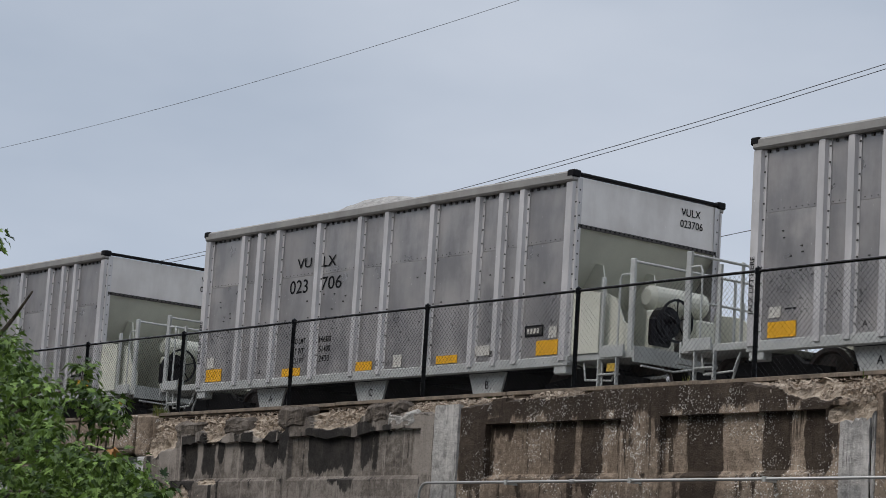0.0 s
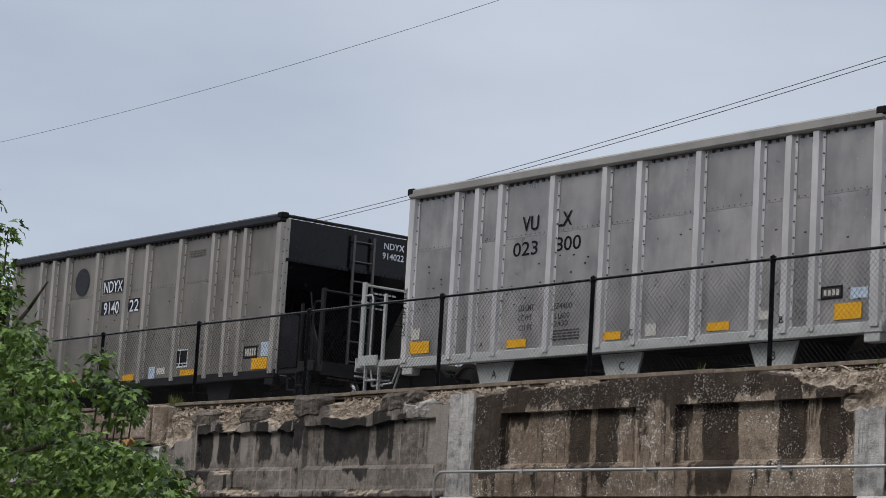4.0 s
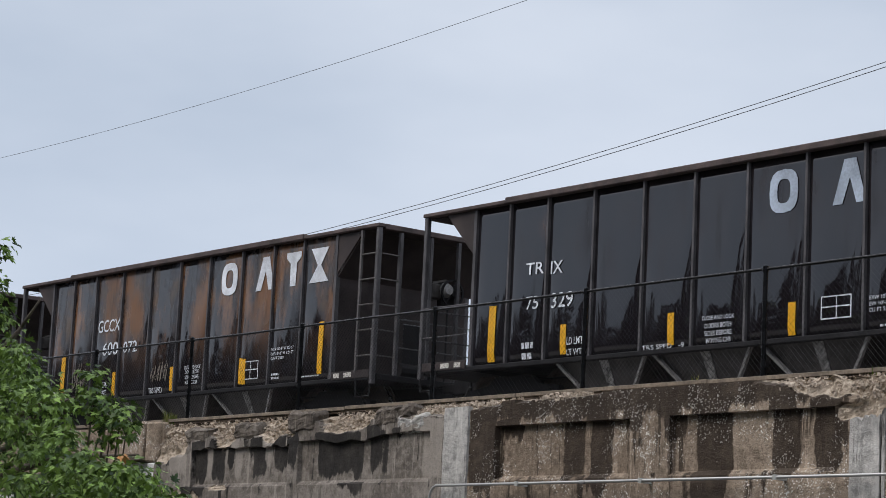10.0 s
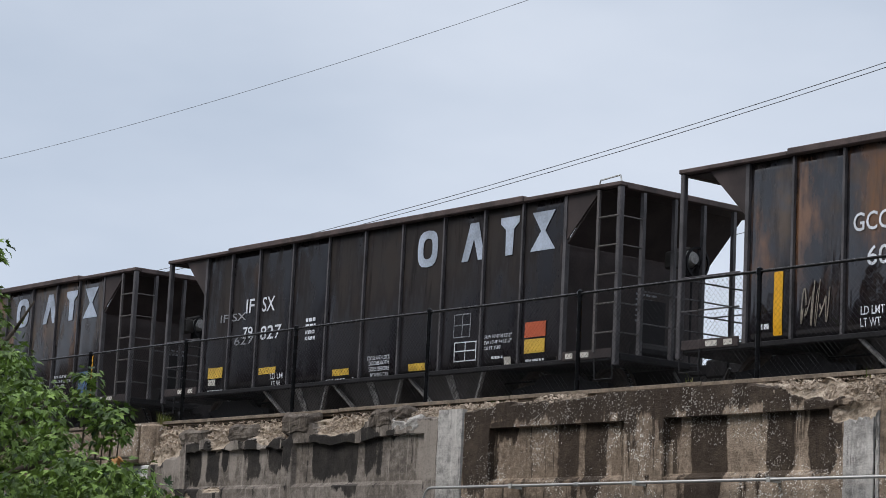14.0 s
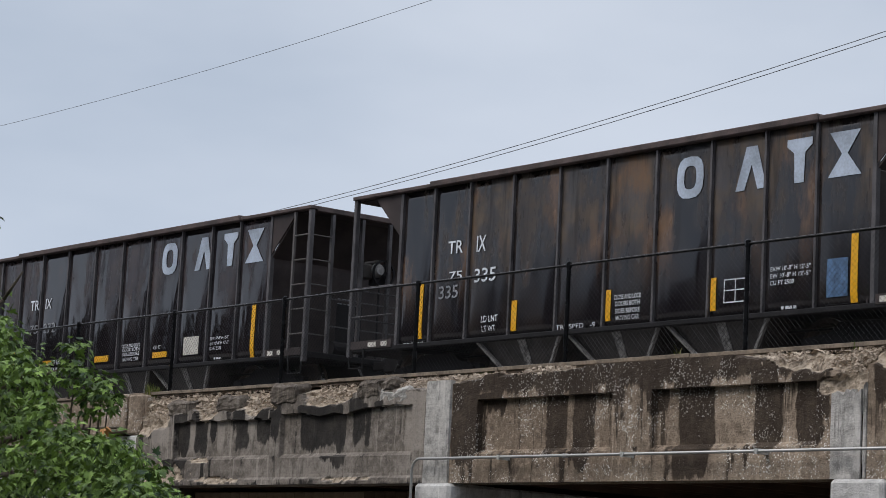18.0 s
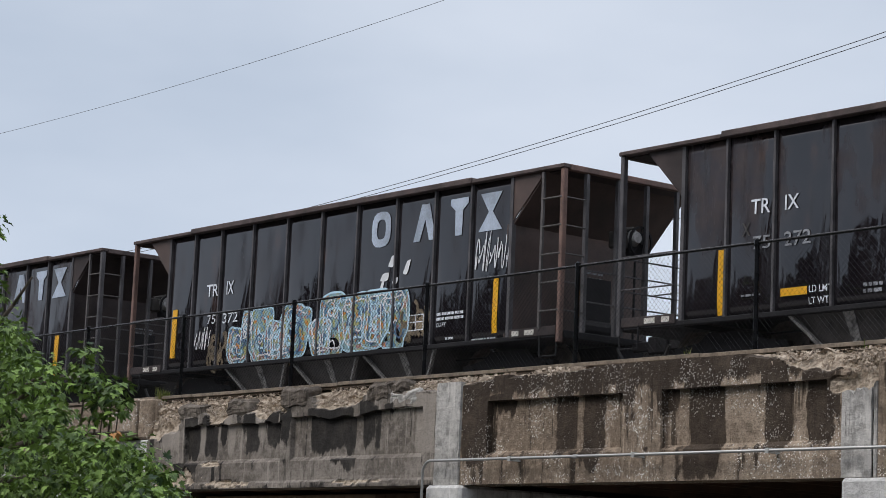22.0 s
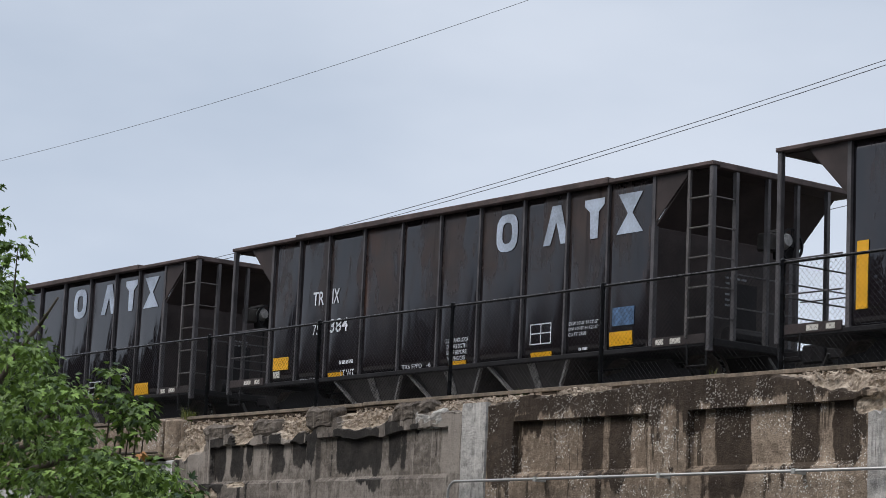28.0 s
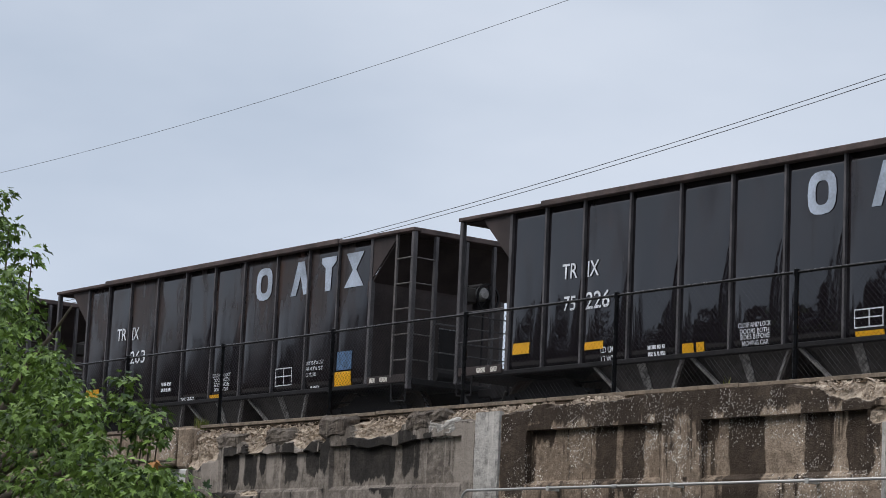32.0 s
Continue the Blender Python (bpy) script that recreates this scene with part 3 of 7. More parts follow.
TOP_A = [(-31, 4.20), (-28, 4.19), (-26.4, 4.17), (-26.2, 4.24), (-25.6, 4.25), (-25.4, 4.19), (-24.5, 4.22), (-24.2, 4.28), (-23.4, 4.30), (-22.8, 4.30)]
TOP_B = [(-22.5, 4.32), (-21.9, 4.34), (-21.3, 4.37), (-20, 4.385), (-17.4, 4.39), (-16.7, 4.385), (-15.8, 4.36)]
girder("wall_1", -30.05, -22.86, 3.0, lambda x: bumps(x, TOP_A),
       [(-28.96, -26.42, 3.375, 4.03, 0.07), (-26.17, -23.18, 3.375, 4.03, 0.07)],
       lambda x: bumps(x, [(-30.05, 0.42), (-29.2, 0.34), (-29.0, 0.10), (-28.5, 0.10), (-28.3, 0.24), (-27.6, 0.12), (-27.2, 0.10), (-26.8, 0.16), (-26.3, 0.12), (-26.15, 0.0), (-25.75, 0.0), (-25.6, 0.13), (-24.7, 0.13), (-24.5, 0.0), (-23.95, 0.0), (-23.8, 0.06), (-22.9, 0.08)]),
       [(-28.95, -28.63, 4.02, 3.40), (-28.49, -28.14, 4.02, 3.42), (-28.10, -27.92, 4.00, 3.60), (-27.40, -27.06, 4.03, 3.46), (-26.84, -26.52, 4.02, 3.52), (-26.45, -26.20, 4.25, 3.62), (-25.76, -24.74, 4.03, 3.42), (-24.54, -24.30, 4.10, 3.52), (-24.02, -23.82, 4.05, 3.88), (-29.72, -29.40, 3.85, 3.60), (-25.5, -25.1, 4.22, 4.05), (-29.3, -28.6, 3.34, 3.14), (-25.2, -24.6, 3.34, 3.22)],
       "crumbling stained concrete edge beam of the bridge", M_CONC_GREY, lip=0.05, scars=[(-29.35, 3.18, 0.70, 0.16), (-28.25, 3.36, 0.28, 0.04), (-27.75, 3.07, 0.55, 0.05), (-24.6, 3.06, 0.7, 0.03)],
       limed=[(-28.64, -28.48, 3.95, 3.42), (-28.16, -28.08, 4.0, 3.5), (-27.89, -27.68, 4.15, 3.40), (-27.08, -26.88, 4.05, 3.55), (-23.40, -22.90, 4.20, 3.30), (-26.3, -23.3, 3.16, 3.04), (-29.6, -29.1, 3.9, 3.5)])
girder("wall_2", -22.36, -15.56, 3.0, lambda x: bumps(x, TOP_B),
       [(-21.85, -19.38, 3.36, 4.04, 0.09), (-18.72, -16.20, 3.36, 4.05, 0.09)],
       lambda x: bumps(x, [(-22.4, 0.05), (-21.9, 0.02), (-21.6, 0.0), (-21.3, 0.02), (-20.9, 0.06), (-20.2, 0.04), (-19.8, 0.0), (-17.5, 0.0), (-17.2, 0.05), (-16.7, 0.12), (-16.3, 0.28), (-15.95, 0.42), (-15.5, 0.62)]),
       [(-22.34, -21.86, 4.35, 3.2), (-22.3, -16.5, 4.42, 4.06), (-20.60, -20.26, 4.2, 3.28), (-20.12, -19.76, 4.2, 3.12), (-18.34, -17.80, 4.2, 3.0), (-17.16, -16.78, 4.2, 3.22), (-16.55, -16.12, 4.3, 3.30), (-21.8, -21.4, 4.06, 3.85), (-19.5, -19.2, 4.2, 3.8), (-18.8, -18.55, 4.1, 3.75)],
       "dark-stained concrete edge beam with recessed panels")
girder("wall_3", -15.50, -6.0, 3.0, lambda x: 4.36, [(-14.2, -11.4, 3.36, 4.04, 0.09), (-10.6, -7.8, 3.36, 4.04, 0.09)],
       lambda x: bumps(x, [(-15.6, 0.3), (-15.0, 0.15), (-14.5, 0.0), (-6, 0.0)]),
       [(-15.4, -14.9, 4.3, 3.7), (-13.4, -12.9, 4.2, 3.2), (-9.4, -8.8, 4.3, 3.1)], "stained concrete edge beam past the pier")


def pilaster(name, x0, x1, z1, label, proud=0.03, ragged=0.0):
    bm = bmesh.new()
    nx, nz = 10, 24
    grid = [[bm.verts.new((x0 + (x1 - x0) * i / nx, FACE - proud + 0.012 * smooth_noise(x0 + i * 0.2, j * 0.2, 8, 1.3), 3.0 + (z1 - 3.0 + ragged * (smooth_noise(i * 0.17, 0, 9, 2.0) + 0.8 * smooth_noise(i * 0.9, 0, 10, 1.0))) * j / nz)) for j in range(nz + 1)] for i in range(nx + 1)]
    for i in range(nx):
        for j in range(nz):
            bm.faces.new((grid[i][j], grid[i + 1][j], grid[i + 1][j + 1], grid[i][j + 1]))
    border = [grid[i][0] for i in range(nx + 1)] + [grid[nx][j] for j in range(1, nz + 1)] + [grid[i][nz] for i in range(nx - 1, -1, -1)] + [grid[0][j] for j in range(nz - 1, 0, -1)]
    back = [bm.verts.new((v.co.x, FACE + 0.42, v.co.z)) for v in border]
    for i in range(len(border)):
        j = (i + 1) % len(border)
        bm.faces.new((border[i], back[i], back[j], border[j]))
    bm.faces.new(back)
    return solid(name, bm, M_PATCH, label, "wall", kind="structure")


pilaster("wall_4", -22.855, -22.365, 4.31, "pale grey repaired concrete joint between two beams")
pilaster("wall_5", -15.975, -15.57, 3.92, "smooth grey repair patch on concrete", 0.024, 0.16)
pilaster("wall_6", -15.545, -15.505, 3.98, "smooth grey repair patch on concrete", 0.012, 0.16)

# abutment block at the far end of the beam
bm = bmesh.new()
soft_box(bm, -31.3, -30.45, 18.0, 18.9, 3.85, 4.43, 0.03)
soft_box(bm, -30.44, -30.06, 18.05, 18.9, 3.80, 4.42, 0.03)
solid("abutment_block", bm, M_CONC, "weathered tan concrete block at the beam's end", "concrete block", kind="structure")
bm = bmesh.new()
box(bm, -75, -31.31, 18.25, 19.0, 3.45, 4.4)
solid("abutment_wall", bm, M_CONC, "stained concrete retaining wall beside the opening", "wall", kind="structure")
bm = bmesh.new()
box(bm, -75, -30.30, 18.22, 19.0, -0.1, 3.44)
box(bm, -31.30, -30.30, 18.22, 19.0, 3.44, 3.80)
soft_box(bm, -30.29, -29.98, 18.02, 18.40, -0.1, 2.99, 0.02)
soft_box(bm, -30.29, -30.06, 18.02, 18.40, 2.99, 3.78, 0.02)
solid("abutment_foot", bm, M_PIER, "pale grey concrete foot of the abutment", "wall", kind="structure")
bm = bmesh.new()
box(bm, -6.0, 40, 18.25, 19.0, -0.1, 4.4)
solid("retaining_wall", bm, M_CONC, "stained concrete retaining wall", "wall", kind="structure")
# earth fill behind the walls, and the deck over the openings
bm = bmesh.new()
box(bm, -1400, -30.2, 19.0, 31.0, -0.1, DECK)
solid("embankment_far", bm, M_EARTH, "earth embankment under the track", "embankment", kind="structure")
bm = bmesh.new()
box(bm, -6.0, 1400, 19.0, 31.0, -0.1, DECK)
solid("embankment_near", bm, M_EARTH, "earth embankment under the track", "embankment", kind="structure")
bm = bmesh.new()
box(bm, -30.2, -6.0, 18.43, 31.0, 3.25, DECK)
solid("deck", bm, M_SOOT, "sooty bridge deck slab over the street", "bridge deck", kind="structure")
for x in np.arange(-29.4, -6.5, 1.6):
    bm = bmesh.new()
    box(bm, x - 0.12, x + 0.12, 18.44, 31.0, 3.08, 3.25)
    box(bm, x - 0.03, x + 0.03, 18.44, 31.0, 3.0, 3.08)
    solid("floor_beam", bm, M_SOOT, "rust-brown steel beam under the bridge deck", "beam", "beams under the deck", "structure")


def pier(x0, x1):
    bm = bmesh.new()
    soft_box(bm, x0, x1, 17.93, 18.75, 0.0, 2.995, 0.04)
    soft_box(bm, x0 + 0.06, x1 - 0.06, 18.76, 30.6, 0.0, 2.99, 0.03)
    solid("pier", bm, M_PIER, "pale grey concrete bridge pier with chamfered edges", "pier", "bridge piers", "structure")


pier(-22.98, -22.26)
pier(-15.95, -15.22)
pier(-8.9, -8.2)
bm = bmesh.new()
box(bm, -30.2, -6.0, 30.2, 30.6, 0.0, 3.25)
solid("wall_far", bm, M_SOOT, "dark wall at the back of the underpass", "wall", kind="structure")

# broken concrete lying on the beams' crumbled edge
def rubble(name, stretches, count, seed):
    rnd = random.Random(seed)
    verts, faces = [], []
    for _ in range(count):
        x0, x1, z0, z1, y0, y1 = rnd.choices(stretches, [q[1] - q[0] for q in stretches])[0]
        u = rnd.random()
        size = 0.004 + 0.020 * rnd.random() ** 5.0
        c = Vector((rnd.uniform(x0, x1), y0 + (y1 - y0) * u + rnd.uniform(-0.02, 0.02), z0 + (z1 - z0) * u + rnd.uniform(-0.02, 0.02)))
        turn = Euler((rnd.uniform(0, 3), rnd.uniform(0, 3), rnd.uniform(0, 3))).to_matrix()
        base = len(verts)
        for dx in (-1, 1):
            for dy in (-1, 1):
                for dz in (-1, 1):
                    verts.append(c + turn @ Vector((dx * size * rnd.uniform(0.6, 1.3), dy * size * rnd.uniform(0.5, 1.0), dz * size * rnd.uniform(0.3, 0.9))))
        for f in ((0, 1, 3, 2), (4, 6, 7, 5), (0, 4, 5, 1), (2, 3, 7, 6), (0, 2, 6, 4), (1, 5, 7, 3)):
            faces.append([base + i for i in f])
    me = bpy.data.meshes.new(name)
    me.from_pydata([tuple(v) for v in verts], [], faces)
    me.materials.append(M_RUBBLE)
    tagged(new(name, me), "loose pale rubble of broken concrete on the beam's edge", "rubble", kind="stuff")


rubble("rubble", [(-30.0, -29.1, 3.98, 4.38, 18.03, 18.26), (-29.1, -27.5, 4.08, 4.39, 18.04, 18.27), (-27.5, -26.2, 4.06, 4.39, 18.06, 18.27), (-25.6, -24.5, 4.12, 4.39, 18.04, 18.27), (-24.0, -22.4, 4.27, 4.40, 18.05, 18.28)], 4200, 3)
rubble("rubble", [(-22.4, -21.6, 4.30, 4.40, 18.05, 18.28), (-21.1, -20.2, 4.33, 4.41, 18.0, 18.2), (-17.2, -16.5, 4.28, 4.41, 18.02, 18.26), (-16.5, -15.6, 4.12, 4.40, 18.04, 18.26), (-16.1, -15.5, 4.25, 4.40, 18.10, 18.28)], 2400, 4)


def chunk(x0, x1, z0, z1, seed, material):
    """A lump of the old coping that still holds."""
    bm = bmesh.new()
    soft_box(bm, x0, x1, 17.985, 18.24, z0, z1, 0.05)
    bmesh.ops.subdivide_edges(bm, edges=bm.edges[:], cuts=5, use_grid_fill=True)
    for v in bm.verts:
        c = v.co.copy()
        v.co += Vector((smooth_noise(c.x, c.z, seed, 5.0), 0.4 * smooth_noise(c.z, c.y, seed + 1, 6.0), smooth_noise(c.y + c.x, c.z, seed + 2, 5.0))) * 0.045
        v.co += Vector((smooth_noise(c.x, c.z, seed + 5, 17.0), smooth_noise(c.z, c.x, seed + 6, 15.0), smooth_noise(c.x, c.z, seed + 7, 16.0))) * 0.03
    solid("coping_chunk", bm, material, "dark weathered lump of the broken concrete coping", "concrete chunk", "coping chunks")


chunk(-29.20, -28.58, 4.02, 4.27, 1, M_LUMP)
chunk(-27.86, -27.26, 4.06, 4.31, 2, M_LUMP)
chunk(-26.48, -25.78, 4.12, 4.41, 3, M_LUMP)
chunk(-24.42, -23.90, 4.11, 4.39, 4, M_LUMP)
chunk(-23.86, -23.62, 4.18, 4.40, 5, M_LUMP)
chunk(-23.93, -23.26, 4.03, 4.27, 6, M_PATCH)

bm = bmesh.new()
box(bm, -30.0, -23.0, 19.10, 19.3, 0.0, 2.98)
side_wall = solid("wall_side", bm, M_BRICKY, "brown boarded wall inside the underpass", "wall", kind="structure")
bm = bmesh.new()
soft_box(bm, 0, 0.235, 19.06, 19.098, 0.0, 2.97, 0.006)
board = mesh_of(bm, M_TAN, "board")
for k in range(18):
    piece("board", board, side_wall, pose(-29.9 + k * 0.242, 0, 0))
bm = bmesh.new()
soft_box(bm, 0, 0.235, 19.06, 19.098, 0.0, 2.97, 0.006)
stained = mesh_of(bm, M_SOOT, "stained_board")
for k in range(18, 28):
    piece("board", stained, side_wall, pose(-29.9 + k * 0.242, 0, 0))

# timber kerb along the deck's edge
x = -40.0
k = 0
while x < 0:
    length = 3.62 + 0.25 * math.sin(k * 2.3)
    bm = bmesh.new()
    high = 4.470 + 0.006 * math.sin(k * 1.7)
    # the timber takes the shaded tone, the cap over it the lit one
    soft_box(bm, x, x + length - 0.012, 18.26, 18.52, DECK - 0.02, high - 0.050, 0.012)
    timber = solid("kerb_timber", bm, M_KERB_SHADED, "weathered brown timber along the deck's edge, its side coloured as shaded", "timber", "kerb timbers", "structure")
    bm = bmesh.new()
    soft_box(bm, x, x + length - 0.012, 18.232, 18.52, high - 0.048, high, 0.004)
    part("cap_plank", bm, M_KERB_LIT, timber, "plank on top, coloured paler as the lit edge")
    x += length
    k += 1

# ballast, sleepers and rails
bm = bmesh.new()
box(bm, -900, 900, 18.53, 30.0, DECK - 0.02, DECK + 0.03)
solid("ballast", bm, M_BALLAST, "dark crushed-stone ballast round the track", "ballast", kind="stuff")
track = thing("track", "steel rails on creosoted timber sleepers", "railway track", kind="structure")
me = bpy.data.meshes.new("sleeper")
bm = bmesh.new()
soft_box(bm, -0.11, 0.11, -1.3, 1.3, -0.16, 0.0, 0.01)
me = mesh_of(bm, M_TIE, "sleeper")
for k in range(110):
    piece("sleeper", me, track, pose(-52 + k * 0.52, TRACK_Y, RAIL - 0.17))
for s in (-1, 1):
    bm = bmesh.new()
    y = TRACK_Y + s * 0.755
    outline = [(-0.075, 0), (0.075, 0), (0.075, 0.012), (0.012, 0.03), (0.012, 0.125), (0.037, 0.135), (0.037, 0.17), (-0.037, 0.17), (-0.037, 0.135), (-0.012, 0.125), (-0.012, 0.03), (-0.075, 0.012)]
    a = [bm.verts.new((-900, y + p, RAIL - 0.17 + q)) for p, q in outline]
    b = [bm.verts.new((900, y + p, RAIL - 0.17 + q)) for p, q in outline]
    bm.faces.new(a)
    bm.faces.new(b[::-1])
    for i in range(len(a)):
        bm.faces.new((a[i], b[i], b[(i + 1) % len(a)], a[(i + 1) % len(a)]))
    part("rail", bm, M_RAIL, track)

# conduit along the beam, with its bend down the pier
conduit = thing("conduit", "galvanised steel conduit strapped along the concrete", "pipe")
bm = bmesh.new()
points = [(-22.93, 17.85, 0.3), (-22.93, 17.85, 3.15)]
for k in range(1, 8):
    an = math.pi / 2 * k / 8
    points.append((-22.93 + 0.15 * (1 - math.cos(an)), 17.85, 3.15 + 0.15 * math.sin(an)))
points += [(-22.78, 17.85, 3.30), (-6.5, 17.85, 3.295)]
bent_tube(bm, points, 0.018, 10)
part("pipe", bm, M_PIPE, conduit, smooth=True)
for x in (-21.2, -19.0, -16.9, -15.0, -12.4, -10.0):
    bm = bmesh.new()
    box(bm, x - 0.025, x + 0.025, 17.825, 18.005, 3.268, 3.325)
    part("strap", bm, M_GALV, conduit)
for x in (-20.0, -14.2):
    bm = bmesh.new()
    tube(bm, (x - 0.04, 17.85, 3.297), (x + 0.04, 17.85, 3.297), 0.026, 10)
    part("coupling", bm, M_PIPE, conduit)

# chain-link fence on the deck's edge
FENCE_Y, FENCE_TOP = 18.42, 5.71
fence = thing("chain_link_fence", "black chain-link fence with round posts along the bridge edge", "fence")
POSTS = [-42.1, -39.0, -35.9, -32.82, -29.85, -26.86, -23.73, -20.71, -17.67, -14.6, -11.5, -8.4]
for x in POSTS:
    bm = bmesh.new()
    tube(bm, (x, FENCE_Y, DECK - 0.01), (x, FENCE_Y, FENCE_TOP - 0.02), 0.029, 10)
    tube(bm, (x, FENCE_Y, FENCE_TOP - 0.035), (x, FENCE_Y, FENCE_TOP + 0.035), 0.038, 10)
    tube(bm, (x, FENCE_Y, FENCE_TOP + 0.034), (x, FENCE_Y, FENCE_TOP + 0.055), 0.03, 8, 0.008)
    part("post", bm, M_FENCE, fence)
for a, b in zip(POSTS, POSTS[1:]):
    bm = bmesh.new()
    sag = 0.006 * math.sin(a * 3)
    bent_tube(bm, [(a, FENCE_Y, FENCE_TOP), ((a + b) / 2, FENCE_Y, FENCE_TOP + sag), (b, FENCE_Y, FENCE_TOP)], 0.018, 8)
    part("top_rail", bm, M_FENCE, fence)
    bm = bmesh.new()
    lo, hi = DECK + 0.03, FENCE_TOP - 0.015
    pitch, r = 0.072, 0.0021
    for s in (-1, 1):
        k = a - (hi - lo)
        while k < b + (hi - lo):
            x0, x1 = (k, k + (hi - lo)) if s > 0 else (k + (hi - lo), k)
            z0, z1 = lo, hi
            ends = []
            for x, z, ox, oz in ((x0, z0, x1, z1), (x1, z1, x0, z0)):
                if x < a:
                    z, x = z + (oz - z) * (a - x) / (ox - x), a
                elif x > b:
                    z, x = z + (oz - z) * (b - x) / (ox - x), b
                ends.append((x, FENCE_Y + 0.03 + s * 0.002, z))
            if lo - 0.001 <= ends[0][2] <= hi + 0.001 and lo - 0.001 <= ends[1][2] <= hi + 0.001 and abs(ends[0][0] - ends[1][0]) > 0.02:
                tube(bm, ends[0], ends[1], r, 3, None, False)
            k += pitch
    tagged(part("wire_mesh", bm, M_LINK, fence), kind="stuff")

# overhead wires far behind the track
def cable(y, x0, z0, x1, z1, sag, r, label):
    bm = bmesh.new()
    pts = []
    for k in range(41):
        u = k / 40
        pts.append((x0 + (x1 - x0) * u, y, z0 + (z1 - z0) * u - sag * 4 * u * (1 - u)))
    bent_tube(bm, pts, r, 5)
    solid("overhead_wire", bm, M_WIRE, label, "wire", "overhead wires")


cable(45.0, -116, 21.97, -36, 22.41, 1.305, 0.009, "thin grey overhead wire against the sky")
cable(45.0, -156, 19.01, -30, 17.80, 3.90, 0.012, "dark overhead cable of a pair against the sky")
cable(45.0, -156, 18.84, -30, 17.66, 3.89, 0.012, "dark overhead cable of a pair against the sky")
cable(45.0, -95, 10.22, -30, 13.67, 0.2, 0.011, "lower overhead cable behind the wagons")
# ---- the wagons ----
# In a wagon's own space x runs along the track, y across it (the street side is negative) and z is counted from the top of the rail.
def hung(parent, name, material, label="", smooth=False):
    """A context that hands out a bmesh and links it as a part at the end."""
    class Hold:
        def __enter__(self):
            self.bm = bmesh.new()
            return self.bm

        def __exit__(self, *a):
            self.ob = part(name, self.bm, material, parent, label, smooth)
            if name.endswith("rivets"):
                tagged(self.ob, kind="stuff")
    return Hold()


def wheelset_mesh(material):
    bm = bmesh.new()
    for s in (-1, 1):
        y = s * 0.755
        n = 24
        rings = []
        for rad, off in ((0.14, -0.06), (0.36, -0.03), (0.39, -0.07), (0.457, -0.065), (0.457, 0.035), (0.485, 0.045), (0.485, 0.07), (0.38, 0.07), (0.35, 0.02), (0.14, 0.06)):
            rings.append([bm.verts.new((rad * math.cos(2 * math.pi * i / n), y - s * off, rad * math.sin(2 * math.pi * i / n))) for i in range(n)])
        for a, b in zip(rings, rings[1:]):
            for i in range(n):
                bm.faces.new((a[i], a[(i + 1) % n], b[(i + 1) % n], b[i]))
        bm.faces.new(rings[0])
        bm.faces.new(rings[-1][::-1])
        for k in range(5):
            an = 2 * math.pi * k / 5
            tube(bm, (0.25 * math.cos(an), y - 0.05, 0.25 * math.sin(an)), (0.25 * math.cos(an), y + 0.05, 0.25 * math.sin(an)), 0.03, 6)
    tube(bm, (0, -1.02, 0), (0, 1.02, 0), 0.085, 12)
    return mesh_of(bm, material, "wheelset")


def tread_mesh(material):
    bm = bmesh.new()
    ring(bm, (0, 0, 0), 1, 0.4585, 0.40, 0.085, 28)
    return mesh_of(bm, material, "tread")


WHEELS = wheelset_mesh(M_WHEEL)
TREADS = tread_mesh(M_TREAD)


def side_frame_mesh(material):
    bm = bmesh.new()
    outline = [(-1.12, 0.40), (-1.12, 0.60), (-0.62, 0.66), (-0.42, 0.80), (0.42, 0.80), (0.62, 0.66), (1.12, 0.60), (1.12, 0.40), (0.72, 0.42), (0.42, 0.20), (-0.42, 0.20), (-0.72, 0.42)]
    prism(bm, outline, -0.06, 0.06)
    for k in (-0.15, 0, 0.15):
        tube(bm, (k, 0, 0.28), (k, 0, 0.62), 0.06, 8)
    for s in (-0.89, 0.89):
        tube(bm, (s, -0.10, 0.46), (s, 0.10, 0.46), 0.13, 10)
    return mesh_of(bm, material, "side_frame")


FRAME = side_frame_mesh(M_UNDER)


def bogie(car, x):
    """A two-axle bogie as a part of the wagon, with frames, bolster and wheelsets under it."""
    with hung(car, "bogie_bolster", M_UNDER) as bm:
        soft_box(bm, x - 0.18, x + 0.18, -1.05, 1.05, 0.42, 0.78, 0.02)
    for s in (-1, 1):
        piece("side_frame", FRAME, car, pose(x, s * 1.0, 0))
    for k in (-0.89, 0.89):
        axle = piece("wheelset", WHEELS, car, pose(x + k, 0, 0.457))
        for s in (-1, 1):
            piece("wheel_tread", TREADS, axle, pose(0, s * 0.77, 0))
    with hung(car, "brake_beam", M_UNDER) as bm:
        for k in (-0.33, 0.33):
            box(bm, x + k - 0.04, x + k + 0.04, -0.8, 0.8, 0.33, 0.41)


def coupler(car, x, s):
    with hung(car, "coupler", M_UNDER) as bm:
        soft_box(bm, min(x, x + s * 0.52), max(x, x + s * 0.52), -0.07, 0.07, 0.76, 0.92, 0.02)
        soft_box(bm, min(x + s * 0.42, x + s * 0.68), max(x + s * 0.42, x + s * 0.68), -0.14, 0.12, 0.70, 0.98, 0.03)
    with hung(car, "air_hose", M_RUBBER) as bm:
        pts = []
        for k in range(9):
            u = k / 8
            pts.append((x + s * (0.05 + 0.55 * u), -0.42 + 0.12 * u, 0.78 - 0.34 * math.sin(u * 2.4)))
        bent_tube(bm, pts, 0.028, 6)


